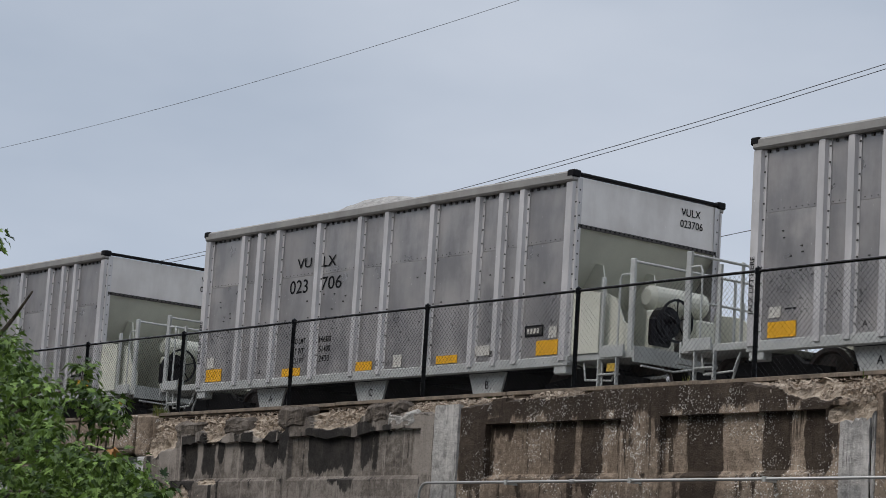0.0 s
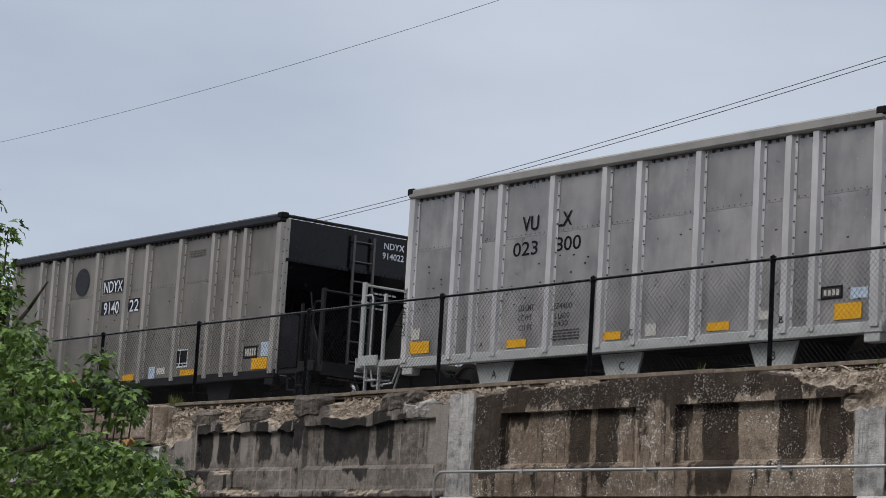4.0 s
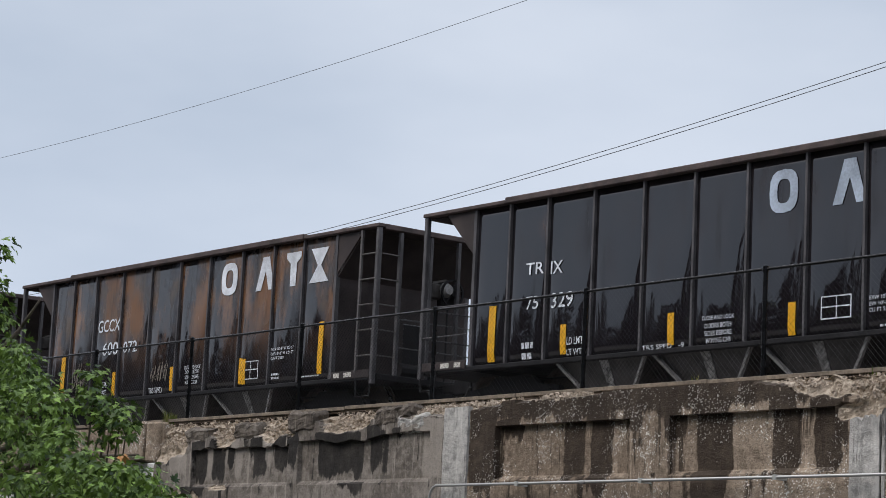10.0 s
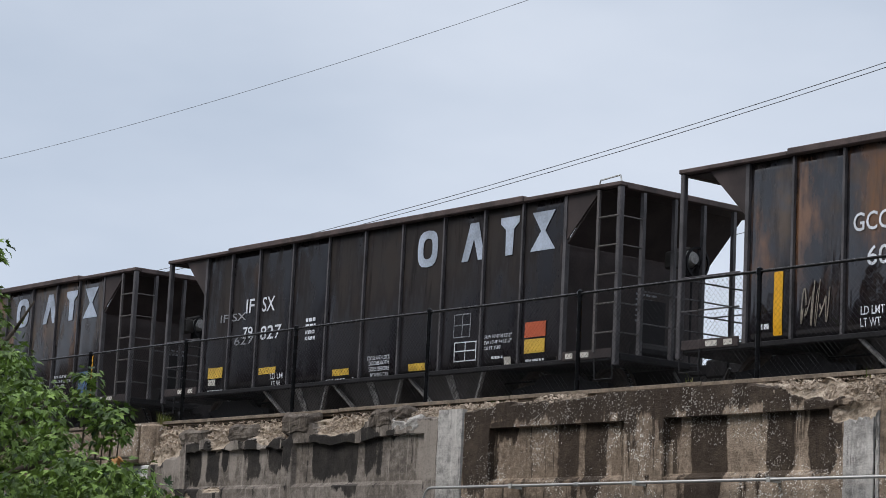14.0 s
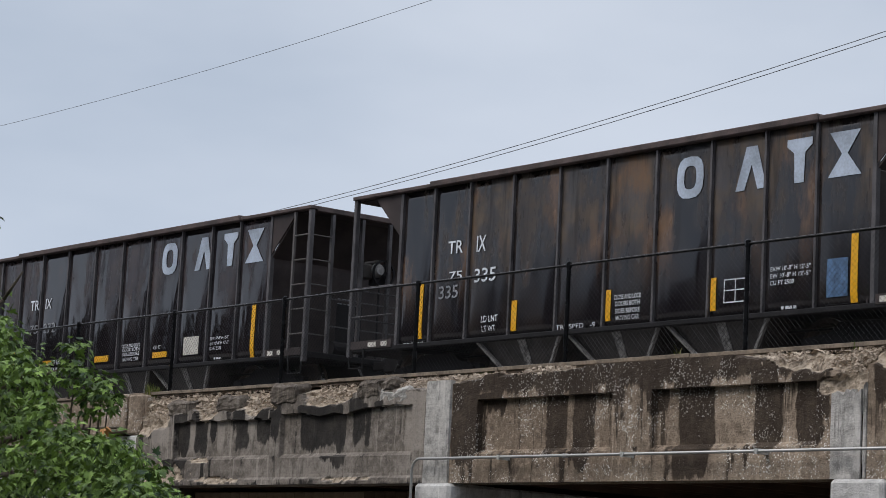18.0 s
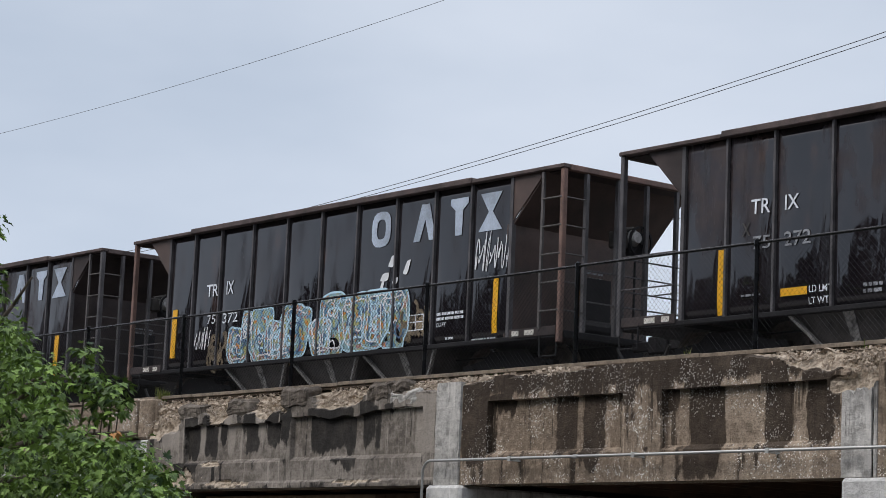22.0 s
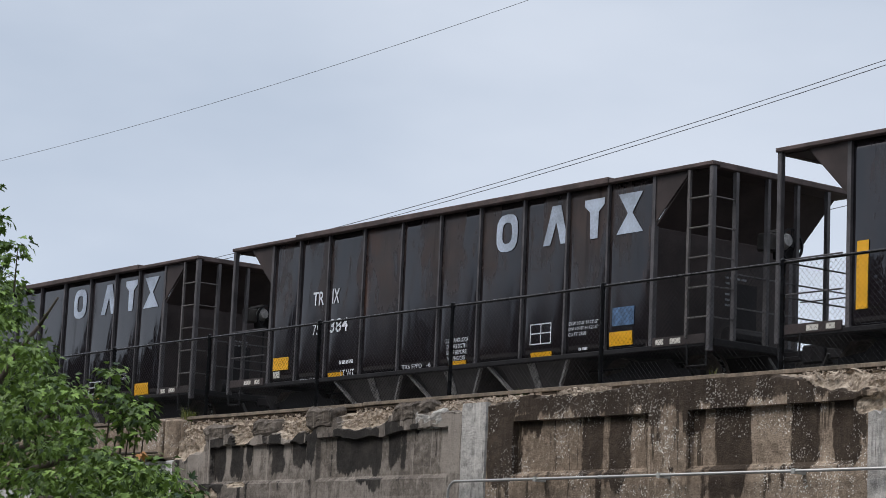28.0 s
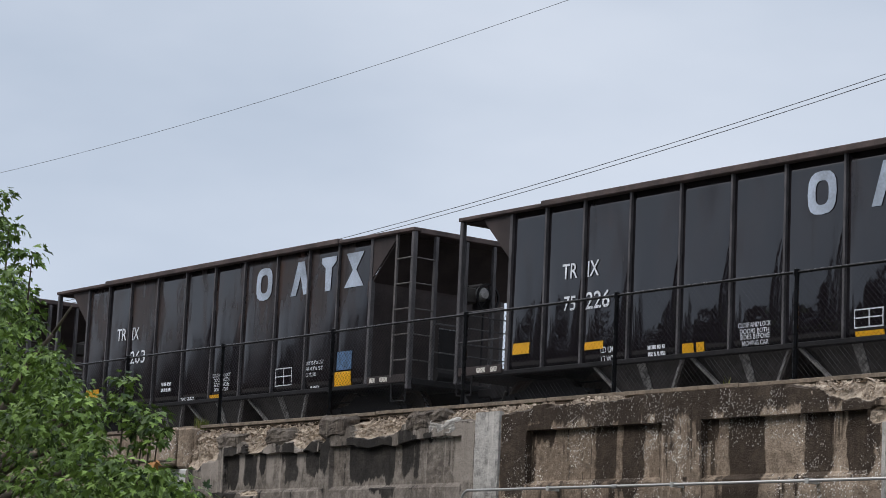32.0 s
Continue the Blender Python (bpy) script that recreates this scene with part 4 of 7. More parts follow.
def rungs(car, x, y0, y1, heights, along, material, r=0.011):
    """Single round rungs between two uprights; along tells the way they run."""
    for z in heights:
        bm = bmesh.new()
        if along == "x":
            bent_tube(bm, [(y0, x, z), (y1, x, z)], r, 6)
        else:
            bent_tube(bm, [(x, y0, z), (x, y1, z)], r, 6)
        part("rung", bm, material, car)


def brake_wheel(car, x, y, z, r, material, axis=0):
    with hung(car, "brake_wheel", material) as bm:
        ring(bm, (x, y, z), axis, r, r - 0.035, 0.03, 24)
        tube(bm, (x - 0.05, y, z), (x + 0.03, y, z), 0.05, 10)
        for k in range(5):
            an = 2 * math.pi * k / 5 + 0.3
            tube(bm, (x, y, z), (x, y + (r - 0.02) * math.cos(an), z + (r - 0.02) * math.sin(an)), 0.012, 5)


# -- long black hopper wagon --
GL = 12.86
RIBS = [-1.30, -2.32, -3.27, -4.32, -5.44, -6.50, -7.57, -8.67, -9.74, -10.66, -11.53]
SHEET = -1.535


def patch(car, x0, x1, z0, z1, material, y=SHEET - 0.005, name="marking", label=""):
    bm = bmesh.new()
    box(bm, x0, x1, y - 0.002, y + 0.004, z0, z1)
    return part(name, bm, material, car, label)


def along(d):
    """From metres behind the right-hand end to the long wagon's own x."""
    return d + GL / 2


def swell(a, u, v):
    """How far the sheet behind the rib at a stands out (negative: in) from its plane, across u and up v, as the loads have pressed it."""
    rnd = random.Random(int(a * 100))
    deep, skew = rnd.uniform(0.024, 0.033), rnd.uniform(-0.003, 0.003)
    peak = rnd.uniform(0.06, 0.11)
    q = min(1.0, max(0.0, (v - peak) / (0.97 - peak)))
    rise = math.sin(math.pi / 2 * max(v, 0.0) / peak) if v < peak else 1 - q * q * (3 - 2 * q)
    return deep * (1 - (2 * u - 1) ** 4) * rise + skew * math.sin(2 * math.pi * v) * math.sin(math.pi * u) - deep - abs(skew)


SHEET_LOW, SHEET_HIGH = 0.93, 3.49


def bulged_sheet(bm, x0, x1, s, z0, z1, a):
    """A thin side sheet, pressed outwards between its ribs, most of all low down."""
    nx, nz = 18, 18
    front = []
    for i in range(nx + 1):
        front.append([bm.verts.new((x0 + (x1 - x0) * i / nx, s * (1.533 + swell(a, i / nx, j / nz)), z0 + (z1 - z0) * j / nz)) for j in range(nz + 1)])
    for i in range(nx):
        for j in range(nz):
            f = bm.faces.new((front[i][j], front[i + 1][j], front[i + 1][j + 1], front[i][j + 1]))
            f.smooth = True
    rim = [front[i][0] for i in range(nx)] + [front[nx][j] for j in range(nz)] + [front[i][nz] for i in range(nx, 0, -1)] + [front[0][j] for j in range(nz, 0, -1)]
    back = [bm.verts.new((v.co.x, s * 1.480, v.co.z)) for v in rim]
    for i in range(len(rim)):
        j = (i + 1) % len(rim)
        bm.faces.new((rim[i], back[i], back[j], rim[j]))
    bm.faces.new(back)


def black_hopper(paint):
    car = thing("hopper_wagon", "long black open-top hopper wagon with ribbed sides", "rail wagon", "wagons of the train")
    # side sheets, one between each pair of ribs
    for s, label in ((-1, "street"), (1, "far")):
        ribs = RIBS if s < 0 else [RIBS[0] - 0.12] + RIBS[1:]
        for a, b in zip(ribs, ribs[1:]):
            with hung(car, "side_sheet", paint) as bm:
                bulged_sheet(bm, along(b) + 0.012, along(a) - 0.012, s, SHEET_LOW, SHEET_HIGH, a)
        for d in ribs:
            with hung(car, "rib", M_RIB) as bm:
                w = 0.020 if d not in (RIBS[0], RIBS[-1]) else 0.034
                prism_y = sorted((s * 1.47, s * 1.552))
                x = along(d)
                box(bm, x - w, x + w, *prism_y, 0.90, 3.488)
        # upper corner triangles next to the slope sheets
        for e in (-1, 1):
            x0 = along(RIBS[0]) if e > 0 else along(RIBS[-1])
            with hung(car, "corner_sheet", M_END) as bm:
                prism(bm, [(x0, 2.76), (x0, 3.497), (x0 + e * 0.74, 3.497), (x0 + e * 0.68, 3.40)], *sorted((s * 1.535, s * 1.515)))
        with hung(car, "side_sill", M_UNDER) as bm:
            soft_box(bm, -GL / 2 + 0.15, GL / 2 - 0.15, *sorted((s * 1.56, s * 1.44)), 0.86, 0.935, 0.01)
        with hung(car, "top_chord", M_CHORD) as bm:
            soft_box(bm, along(-10.72), along(-2.26), *sorted((s * 1.630, s * 1.47)), 3.492, 3.590, 0.012)
            soft_box(bm, -GL / 2, along(-10.73), *sorted((s * 1.615, s * 1.47)), 3.492, 3.555, 0.010)
            soft_box(bm, along(-2.25), GL / 2, *sorted((s * 1.615, s * 1.47)), 3.492, 3.555, 0.010)
    for e in (-1, 1):
        end = e * GL / 2
        rib = along(RIBS[0]) if e > 0 else along(RIBS[-1])
        with hung(car, "slope_sheet", M_END) as bm:
            prism(bm, [(rib, 2.74), (rib + e * 0.02, 2.72), (rib + e * 0.80, 3.49), (rib + e * 0.72, 3.49)], -1.512, 1.512)
        with hung(car, "bulkhead", M_END) as bm:
            back = 0.125 if e > 0 else 0.0
            soft_box(bm, *sorted((rib - e * (0.01 + back), rib + e * (0.02 - back))), -1.51, 1.51, 0.93, 2.75, 0.004)
        with hung(car, "end_chord", M_CHORD) as bm:
            soft_box(bm, *sorted((end, end - e * 0.12)), -1.468, 1.468, 3.465, 3.556, 0.010)
        with hung(car, "end_lip", M_END) as bm:
            soft_box(bm, *sorted((end - e * 0.125, rib + e * 0.70)), -1.468, 1.468, 3.475, 3.50, 0.004)
        for s in (-1, 1):
            with hung(car, "corner_post", M_RIB) as bm:
                soft_box(bm, *sorted((end - e * 0.02, end - e * 0.10)), *sorted((s * 1.59, s * 1.50)), 0.78, 3.491, 0.01)
            if s == -e:
                with hung(car, "ladder_rail", M_LADDER) as bm:
                    box(bm, *sorted((end - e * 0.48, end - e * 0.53)), *sorted((s * 1.60, s * 1.56)), 1.0, 3.47)
                rungs(car, s * 1.59, *sorted((end - e * 0.50, end - e * 0.05)), [1.28 + 0.44 * k for k in range(5)], "x", M_LADDER, 0.014)
            else:
                rungs(car, s * 1.57, *sorted((end - e * 1.25, end - e * 0.05)), [1.46, 1.95], "x", M_RIB, 0.012)
            with hung(car, "step_stirrup", M_UNDER) as bm:
                bent_tube(bm, [(end - e * 0.5, s * 1.57, 0.92), (end - e * 0.48, s * 1.57, 0.58), (end - e * 0.10, s * 1.57, 0.58), (end - e * 0.08, s * 1.57, 0.92)], 0.016, 6)
            with hung(car, "sill_plate", M_END) as bm:
                soft_box(bm, *sorted((end - e * 0.12, rib + e * 0.08)), *sorted((s * 1.58, s * 1.545)), 0.90, 1.04, 0.006)
        for x, wide in ((0.62, 0.22), (0.98, 0.16)):
            patch(car, *sorted((end - e * x, end - e * (x + wide))), 0.93, 1.01, M_PAPER, -1.584, "sill_label", "small scuffed white label")
        if e > 0:
            for y in (-1.08, -0.42, 0.20, 0.86):
                with hung(car, "end_post", M_RIB) as bm:
                    box(bm, end - 0.09, end - 0.02, y - 0.03, y + 0.03, 0.97, 3.45)
            rungs(car, end - 0.05, -1.50, -1.08, [1.28 + 0.44 * k for k in range(5)], "y", M_LADDER, 0.014)
            rungs(car, end - 0.05, -1.05, 1.5, [1.46, 1.95], "y", M_RIB, 0.014)
        else:
            rungs(car, end + 0.05, -1.5, 1.5, [1.46, 1.95], "y", M_RIB, 0.014)
        with hung(car, "end_deck", M_UNDER) as bm:
            soft_box(bm, *sorted((end, rib + e * 0.03)), -1.5, 1.5, 0.86, 0.97, 0.01)
        with hung(car, "brake_cylinder", M_UNDER, smooth=False) as bm:
            tube(bm, (end - e * 0.75, -0.5, 1.16), (end - e * 0.75, 0.25, 1.16), 0.14, 12)
        with hung(car, "centre_plate", M_UNDER) as bm:
            if e > 0:
                box(bm, rib + 0.30, rib + 0.315, -0.22, 0.34, 0.975, 2.02)
            else:
                prism(bm, [(rib - 0.01, 0.975), (end + 0.25, 0.975), (end + 0.35, 1.12), (rib - 0.01, 1.75)], -0.03, 0.03)
        coupler(car, end - e * 0.02, e)
    with hung(car, "brake_gear", M_UNDER) as bm:
        soft_box(bm, along(-0.30), along(-0.14), -0.06, 0.30, 2.32, 2.72, 0.02)
        tube(bm, (along(-0.2), 0.12, 1.0), (along(-0.2), 0.12, 2.35), 0.02, 6)
    brake_wheel(car, along(-0.08), 0.12, 2.55, 0.25, M_UNDER)
    with hung(car, "gear_cover", M_BRACE, "pale worn round cover of the brake gear") as bm:
        tube(bm, (along(-0.14), 0.02, 2.60), (along(-0.04), 0.02, 2.60), 0.14, 14, 0.085)
    with hung(car, "valve_body", M_CHUTE) as bm:
        soft_box(bm, along(-0.40), along(-0.15), -0.30, -0.06, 2.42, 2.70, 0.03)
        tube(bm, (along(-0.25), -0.20, 2.70), (along(-0.25), 0.10, 2.78), 0.035, 8)
    with hung(car, "centre_sill", M_UNDER) as bm:
        soft_box(bm, -GL / 2 + 0.1, GL / 2 - 0.1, -0.28, 0.28, 0.62, 0.86, 0.01)
    with hung(car, "floor", M_UNDER) as bm:
        box(bm, along(RIBS[-1]), along(RIBS[0]), -1.50, 1.50, 0.95, 0.98)
    for d in (-4.2, -6.35, -8.5):
        x = along(d)
        with hung(car, "hopper_chute", M_CHUTE_SIDE) as bm:
            lower = [(x - 0.48, -1.12, 0.28), (x + 0.48, -1.12, 0.28), (x + 0.48, 1.12, 0.28), (x - 0.48, 1.12, 0.28)]
            upper = [(x - 0.98, -1.42, 0.90), (x + 0.98, -1.42, 0.90), (x + 0.98, 1.42, 0.90), (x - 0.98, 1.42, 0.90)]
            lo, up = [bm.verts.new(c) for c in lower], [bm.verts.new(c) for c in upper]
            bm.faces.new(lo)
            bm.faces.new(up[::-1])
            for i in range(4):
                bm.faces.new((lo[i], lo[(i + 1) % 4], up[(i + 1) % 4], up[i]))
        for k in (-1, 1):
            with hung(car, "chute_brace", M_BRACE) as bm:
                tube(bm, (x + k * 0.98, -1.46, 0.88), (x + k * 0.44, -1.20, 0.30), 0.035, 4)
        with hung(car, "chute_slide", M_SCUFF, "scuffed bare strip down the chute") as bm:
            v = [bm.verts.new(c) for c in ((x - 0.07, -1.43, 0.89), (x + 0.12, -1.43, 0.89), (x + 0.10, -1.14, 0.29), (x - 0.03, -1.14, 0.29), (x - 0.07, -1.40, 0.89), (x + 0.12, -1.40, 0.89), (x + 0.10, -1.11, 0.29), (x - 0.03, -1.11, 0.29))]
            for f in ((0, 1, 2, 3), (7, 6, 5, 4), (0, 4, 5, 1), (1, 5, 6, 2), (2, 6, 7, 3), (3, 7, 4, 0)):
                bm.faces.new([v[i] for i in f])
        with hung(car, "chute_lip", M_BRACE) as bm:
            box(bm, x - 0.46, x + 0.46, -1.16, -1.12, 0.26, 0.36)
    for d, lines in ((-1.402, 6),):
        bm = bmesh.new()
        rnd = random.Random(3)
        for k in range(lines):
            y = 0.08
            z = 2.16 - k * 0.085
            while y < 0.50:
                w = rnd.uniform(0.05, 0.14)
                box(bm, along(d), along(d) + 0.004, y, y + w, z, z + 0.032)
                y += w + 0.03
        tagged(part("small_writing", bm, M_WORN, car), kind="stuff")
    with hung(car, "brake_rod", M_UNDER) as bm:
        tube(bm, (-GL / 2 + 1.2, -0.9, 0.74), (GL / 2 - 1.2, -0.9, 0.74), 0.018, 6)
    bogie(car, along(-1.85))
    bogie(car, along(-11.01))
    return car


# -- short riveted hopper wagon --
SL = 10.42
BARS = [-10.33, -9.13, -8.60, -8.00, -6.73, -5.52, -4.75, -3.50, -2.32, -1.73, -1.22, -0.10]


def short(d):
    return d + SL / 2


def riveted_hopper(sheet, bar, rail_mat, end_plate, end_paint, platform, label):
    car = thing("hopper_wagon", label, "rail wagon", "wagons of the train")
    for s in (-1, 1):
        for a, b in zip(BARS, BARS[1:]):
            for z0, z1 in ((0.94, 2.725), (2.728, 3.64)):
                with hung(car, "side_sheet", sheet) as bm:
                    y = 1.555 if z0 < 1 else 1.548
                    soft_box(bm, short(b) + 0.02, short(a) - 0.02, *sorted((s * y, s * 1.53)), z0, z1, 0.005)
        for d in BARS:
            with hung(car, "side_post", bar) as bm:
                x = short(d)
                w = 0.075 if d not in (BARS[0], BARS[-1]) else 0.09
                outline = [(x - w - 0.045, 1.535), (x - w - 0.045, 1.562), (x - w, 1.568), (x - w + 0.02, 1.625), (x + w - 0.02, 1.625), (x + w, 1.568), (x + w + 0.045, 1.562), (x + w + 0.045, 1.535)]
                lo = [bm.verts.new((p, s * q, 0.86)) for p, q in outline]
                hi = [bm.verts.new((p, s * q, 3.63)) for p, q in outline]
                bm.faces.new(lo)
                bm.faces.new(hi[::-1])
                for i in range(len(lo)):
                    j = (i + 1) % len(lo)
                    bm.faces.new((lo[i], lo[j], hi[j], hi[i]))
        with hung(car, "rivets", M_CHUTE) as bm:
            for d in BARS:
                for k in range(12):
                    z = 1.05 + k * 0.225
                    box(bm, short(d) + 0.090, short(d) + 0.114, *sorted((s * 1.562, s * 1.576)), z, z + 0.022)
            for k in range(64):
                x = short(-10.2) + k * 0.157
                box(bm, x, x + 0.05, *sorted((s * 1.55, s * 1.566)), 3.585, 3.625)
            for k in range(90):
                x = short(-10.2) + k * 0.112
                box(bm, x, x + 0.012, *sorted((s * 1.55, s * 1.558)), 2.76, 2.772)
            rnd = random.Random(7)
            for k in range(80):
                x, z = short(-10.1) + 9.9 * rnd.random(), 1.2 + 1.3 * rnd.random()
                box(bm, x, x + 0.034, *sorted((s * 1.55, s * 1.567)), z, z + 0.018)
        with hung(car, "side_sill", platform) as bm:
            soft_box(bm, -SL / 2 - 0.02, SL / 2 + 0.02, *sorted((s * 1.60, s * 1.46)), 0.78, 0.935, 0.012)
        with hung(car, "top_rail", rail_mat) as bm:
            soft_box(bm, -SL / 2, SL / 2, *sorted((s * 1.66, s * 1.50)), 3.635, 3.80, 0.03)
    for e in (-1, 1):
        end = e * SL / 2
        with hung(car, "end_plate", end_plate) as bm:
            soft_box(bm, *sorted((end - e * 0.02, end - e * 0.045)), -1.53, 1.53, 2.96, 3.715, 0.006)
        with hung(car, "end_angle", M_BLACK if rail_mat is M_BLACK else M_CHUTE) as bm:
            soft_box(bm, *sorted((end - e * 0.018, end + e * 0.006)), -1.50, 1.50, 2.925, 2.985, 0.004)
        with hung(car, "end_rivets", M_STENCIL) as bm:
            for k in range(30):
                y = -1.45 + k * 0.1
                box(bm, *sorted((end + e * 0.007, end + e * 0.02)), y, y + 0.022, 2.945, 2.967)
        with hung(car, "end_rail", rail_mat if rail_mat is M_BLACK else M_STENCIL) as bm:
            soft_box(bm, *sorted((end + e * 0.02, end - e * 0.10)), -1.50, 1.50, 3.735, 3.785, 0.012)
        for s in (-1, 1):
            with hung(car, "corner_cap", M_STENCIL) as bm:
                soft_box(bm, *sorted((end + e * 0.03, end - e * 0.14)), *sorted((s * 1.665, s * 1.50)), 3.70, 3.815, 0.02)
        with hung(car, "slope_sheet", end_paint) as bm:
            prism(bm, [(end - e * 0.05, 2.97), (end - e * 0.03, 2.95), (end - e * 1.45, 1.02), (end - e * 1.50, 1.05)], -1.52, 1.52)
        for y in (-0.75, 0.35):
            with hung(car, "slope_stiffener", end_paint) as bm:
                prism(bm, [(end - e * 0.62, 2.15), (end - e * 0.36, 2.50), (end - e * 0.20, 2.46), (end - e * 0.02, 1.70), (end - e * 0.02, 0.98), (end - e * 1.35, 0.98)], y - 0.014, y + 0.014)
        for s in (-1, 1):
            with hung(car, "end_side_plate", end_paint) as bm:
                if e > 0:
                    prism(bm, [(end - 0.12, 0.95), (end + 0.64, 0.95), (end + 0.64, 1.86), (end - 0.12, 1.98)], *sorted((s * 1.545, s * 1.515)))
                    prism(bm, [(end + 0.645, 0.95), (end + 1.22, 0.95), (end + 1.22, 1.30), (end + 1.02, 1.42), (end + 0.84, 1.78), (end + 0.645, 1.86)], *sorted((s * 1.40, s * 1.37)))
                else:
                    prism(bm, [(end + 0.12, 0.95), (end - 0.02, 0.95), (end - 0.02, 1.5), (end + 0.12, 1.6)], *sorted((s * 1.53, s * 1.50)))
            with hung(car, "end_corner_angle", bar) as bm:
                soft_box(bm, *sorted((end + e * 0.002, end - e * 0.018)), *sorted((s * 1.545, s * 1.44)), 1.0, 3.70, 0.004)
            with hung(car, "corner_rivets", M_CHUTE) as bm:
                for k in range(13):
                    box(bm, *sorted((end + e * 0.003, end + e * 0.012)), *sorted((s * 1.505, s * 1.485)), 1.1 + 0.2 * k, 1.122 + 0.2 * k)
            # broad flat posts of the end railing
            for off, wide, top in ((0.63, 0.06, 2.09), (1.24, 0.10, 2.33)):
                with hung(car, "railing_post", platform) as bm:
                    soft_box(bm, *sorted((end + e * off, end + e * (off + wide))), *sorted((s * 1.52, s * 1.47)), 0.93, top, 0.006)
            with hung(car, "side_handrail", platform) as bm:
                bent_tube(bm, [(end + e * 1.02, s * 1.50, 1.0), (end + e * 1.02, s * 1.50, 2.02), (end + e * 1.06, s * 1.50, 2.10), (end + e * 1.26, s * 1.50, 2.10)], 0.016, 6)
            for off in (0.74,):
                with hung(car, "side_beam", platform) as bm:
                    soft_box(bm, *sorted((end + e * off, end + e * (off + 0.48))), *sorted((s * 1.575, s * 1.53)), 0.86, 1.04, 0.006)
            for off, wide in ((0.66, 0.42),):
                with hung(car, "step", platform) as bm:
                    for z in (0.36, 0.60):
                        soft_box(bm, *sorted((end + e * off, end + e * (off + wide))), *sorted((s * 1.56, s * 1.47)), z, z + 0.028, 0.006)
                    for k in (0, wide - 0.03):
                        soft_box(bm, *sorted((end + e * (off + k), end + e * (off + k + 0.03))), *sorted((s * 1.565, s * 1.50)), 0.33, 0.86, 0.006)
            with hung(car, "corner_jack_pad", platform) as bm:
                soft_box(bm, *sorted((end - e * 0.02, end - e * 0.30)), *sorted((s * 1.58, s * 1.40)), 0.66, 0.79, 0.01)
        for off, z, reach in ((1.29, 2.29, 1.48), (1.29, 1.86, 1.48)):
            with hung(car, "end_handrail", platform) as bm:
                bent_tube(bm, [(end + e * off, -1.45 if z > 2 else 0.1, z), (end + e * off, reach, z)], 0.021, 8)
        with hung(car, "railing_post", platform) as bm:
            soft_box(bm, *sorted((end + e * 1.28, end + e * 1.31)), -0.42, -0.36, 0.95, 2.33, 0.006)
        for y in (0.30, 0.66, 1.02):
            with hung(car, "railing_picket", platform) as bm:
                box(bm, *sorted((end + e * 1.275, end + e * 1.305)), y - 0.018, y + 0.018, 0.95, 2.28)
        with hung(car, "end_platform", platform) as bm:
            soft_box(bm, *sorted((end + e * 0.03, end + e * 1.38)), -1.52, 1.52, 0.84, 0.95, 0.01)
            box(bm, *sorted((end + e * 1.381, end + e * 1.41)), -1.52, 1.52, 0.78, 1.02)
        coupler(car, end + e * 1.36, e)
        with hung(car, "brake_rigging", M_UNDER) as bm:
            bent_tube(bm, [(end + e * 0.3, -1.2, 0.80), (end + e * 0.6, -0.9, 0.62), (end + e * 1.1, -0.8, 0.66), (end + e * 1.4, -0.5, 0.52)], 0.03, 6)
            bent_tube(bm, [(end + e * 0.2, -0.6, 0.76), (end + e * 0.8, -0.5, 0.50), (end + e * 1.3, -0.4, 0.60)], 0.025, 6)
            soft_box(bm, *sorted((end + e * 0.35, end + e * 0.75)), -1.1, -0.5, 0.50, 0.72, 0.03)
        for shape, thick in (([(0.25, -1.45, 0.82), (0.34, -1.49, 0.55), (0.92, -1.49, 0.52), (1.02, -1.45, 0.82)], 0.018), ([(0.45, -1.25, 0.82), (0.52, -1.32, 0.44), (1.36, -1.28, 0.40)], 0.022), ([(0.70, -1.50, 0.80), (0.74, -1.52, 0.30), (1.02, -1.52, 0.28)], 0.016), ([(0.15, -0.9, 0.70), (0.62, -1.0, 0.58), (1.46, -0.9, 0.62)], 0.026)):
            with hung(car, "brake_pipe", platform) as bm:
                bent_tube(bm, [(end + e * px, py, pz) for px, py, pz in shape], thick, 6)
        if e > 0 and platform is M_GALV:
            bm = bmesh.new()
            soft_box(bm, *sorted((end + e * 0.80, end + e * 0.98)), -1.50, -1.47, 0.66, 0.78, 0.006)
            part("release_tag", bm, M_DULLYELLOW, car, "small yellow tag on the brake rigging")
        with hung(car, "uncoupling_lever", platform) as bm:
            bent_tube(bm, [(end + e * 1.50, -1.45, 0.72), (end + e * 1.52, -0.8, 0.70), (end + e * 1.60, -0.2, 0.82)], 0.018, 6)
        with hung(car, "draft_sill", M_UNDER) as bm:
            soft_box(bm, *sorted((end - e * 2.2, end + e * 1.4)), -0.30, 0.30, 0.60, 0.835, 0.01)
    if platform is M_GALV:
        with hung(car, "air_tank", end_paint) as bm:
            tube(bm, (short(0.35), -0.25, 1.98), (short(0.35), 0.85, 1.98), 0.20, 16)
            tube(bm, (short(0.35), -0.33, 1.98), (short(0.35), -0.25, 1.98), 0.12, 16, 0.20)
            tube(bm, (short(0.35), 0.85, 1.98), (short(0.35), 0.93, 1.98), 0.20, 16, 0.12)
        with hung(car, "brake_gear", end_paint) as bm:
            soft_box(bm, short(0.48), short(0.66), -0.45, 0.05, 1.10, 1.75, 0.03)
            box(bm, short(0.50), short(0.56), -0.55, 0.20, 0.95, 1.10)
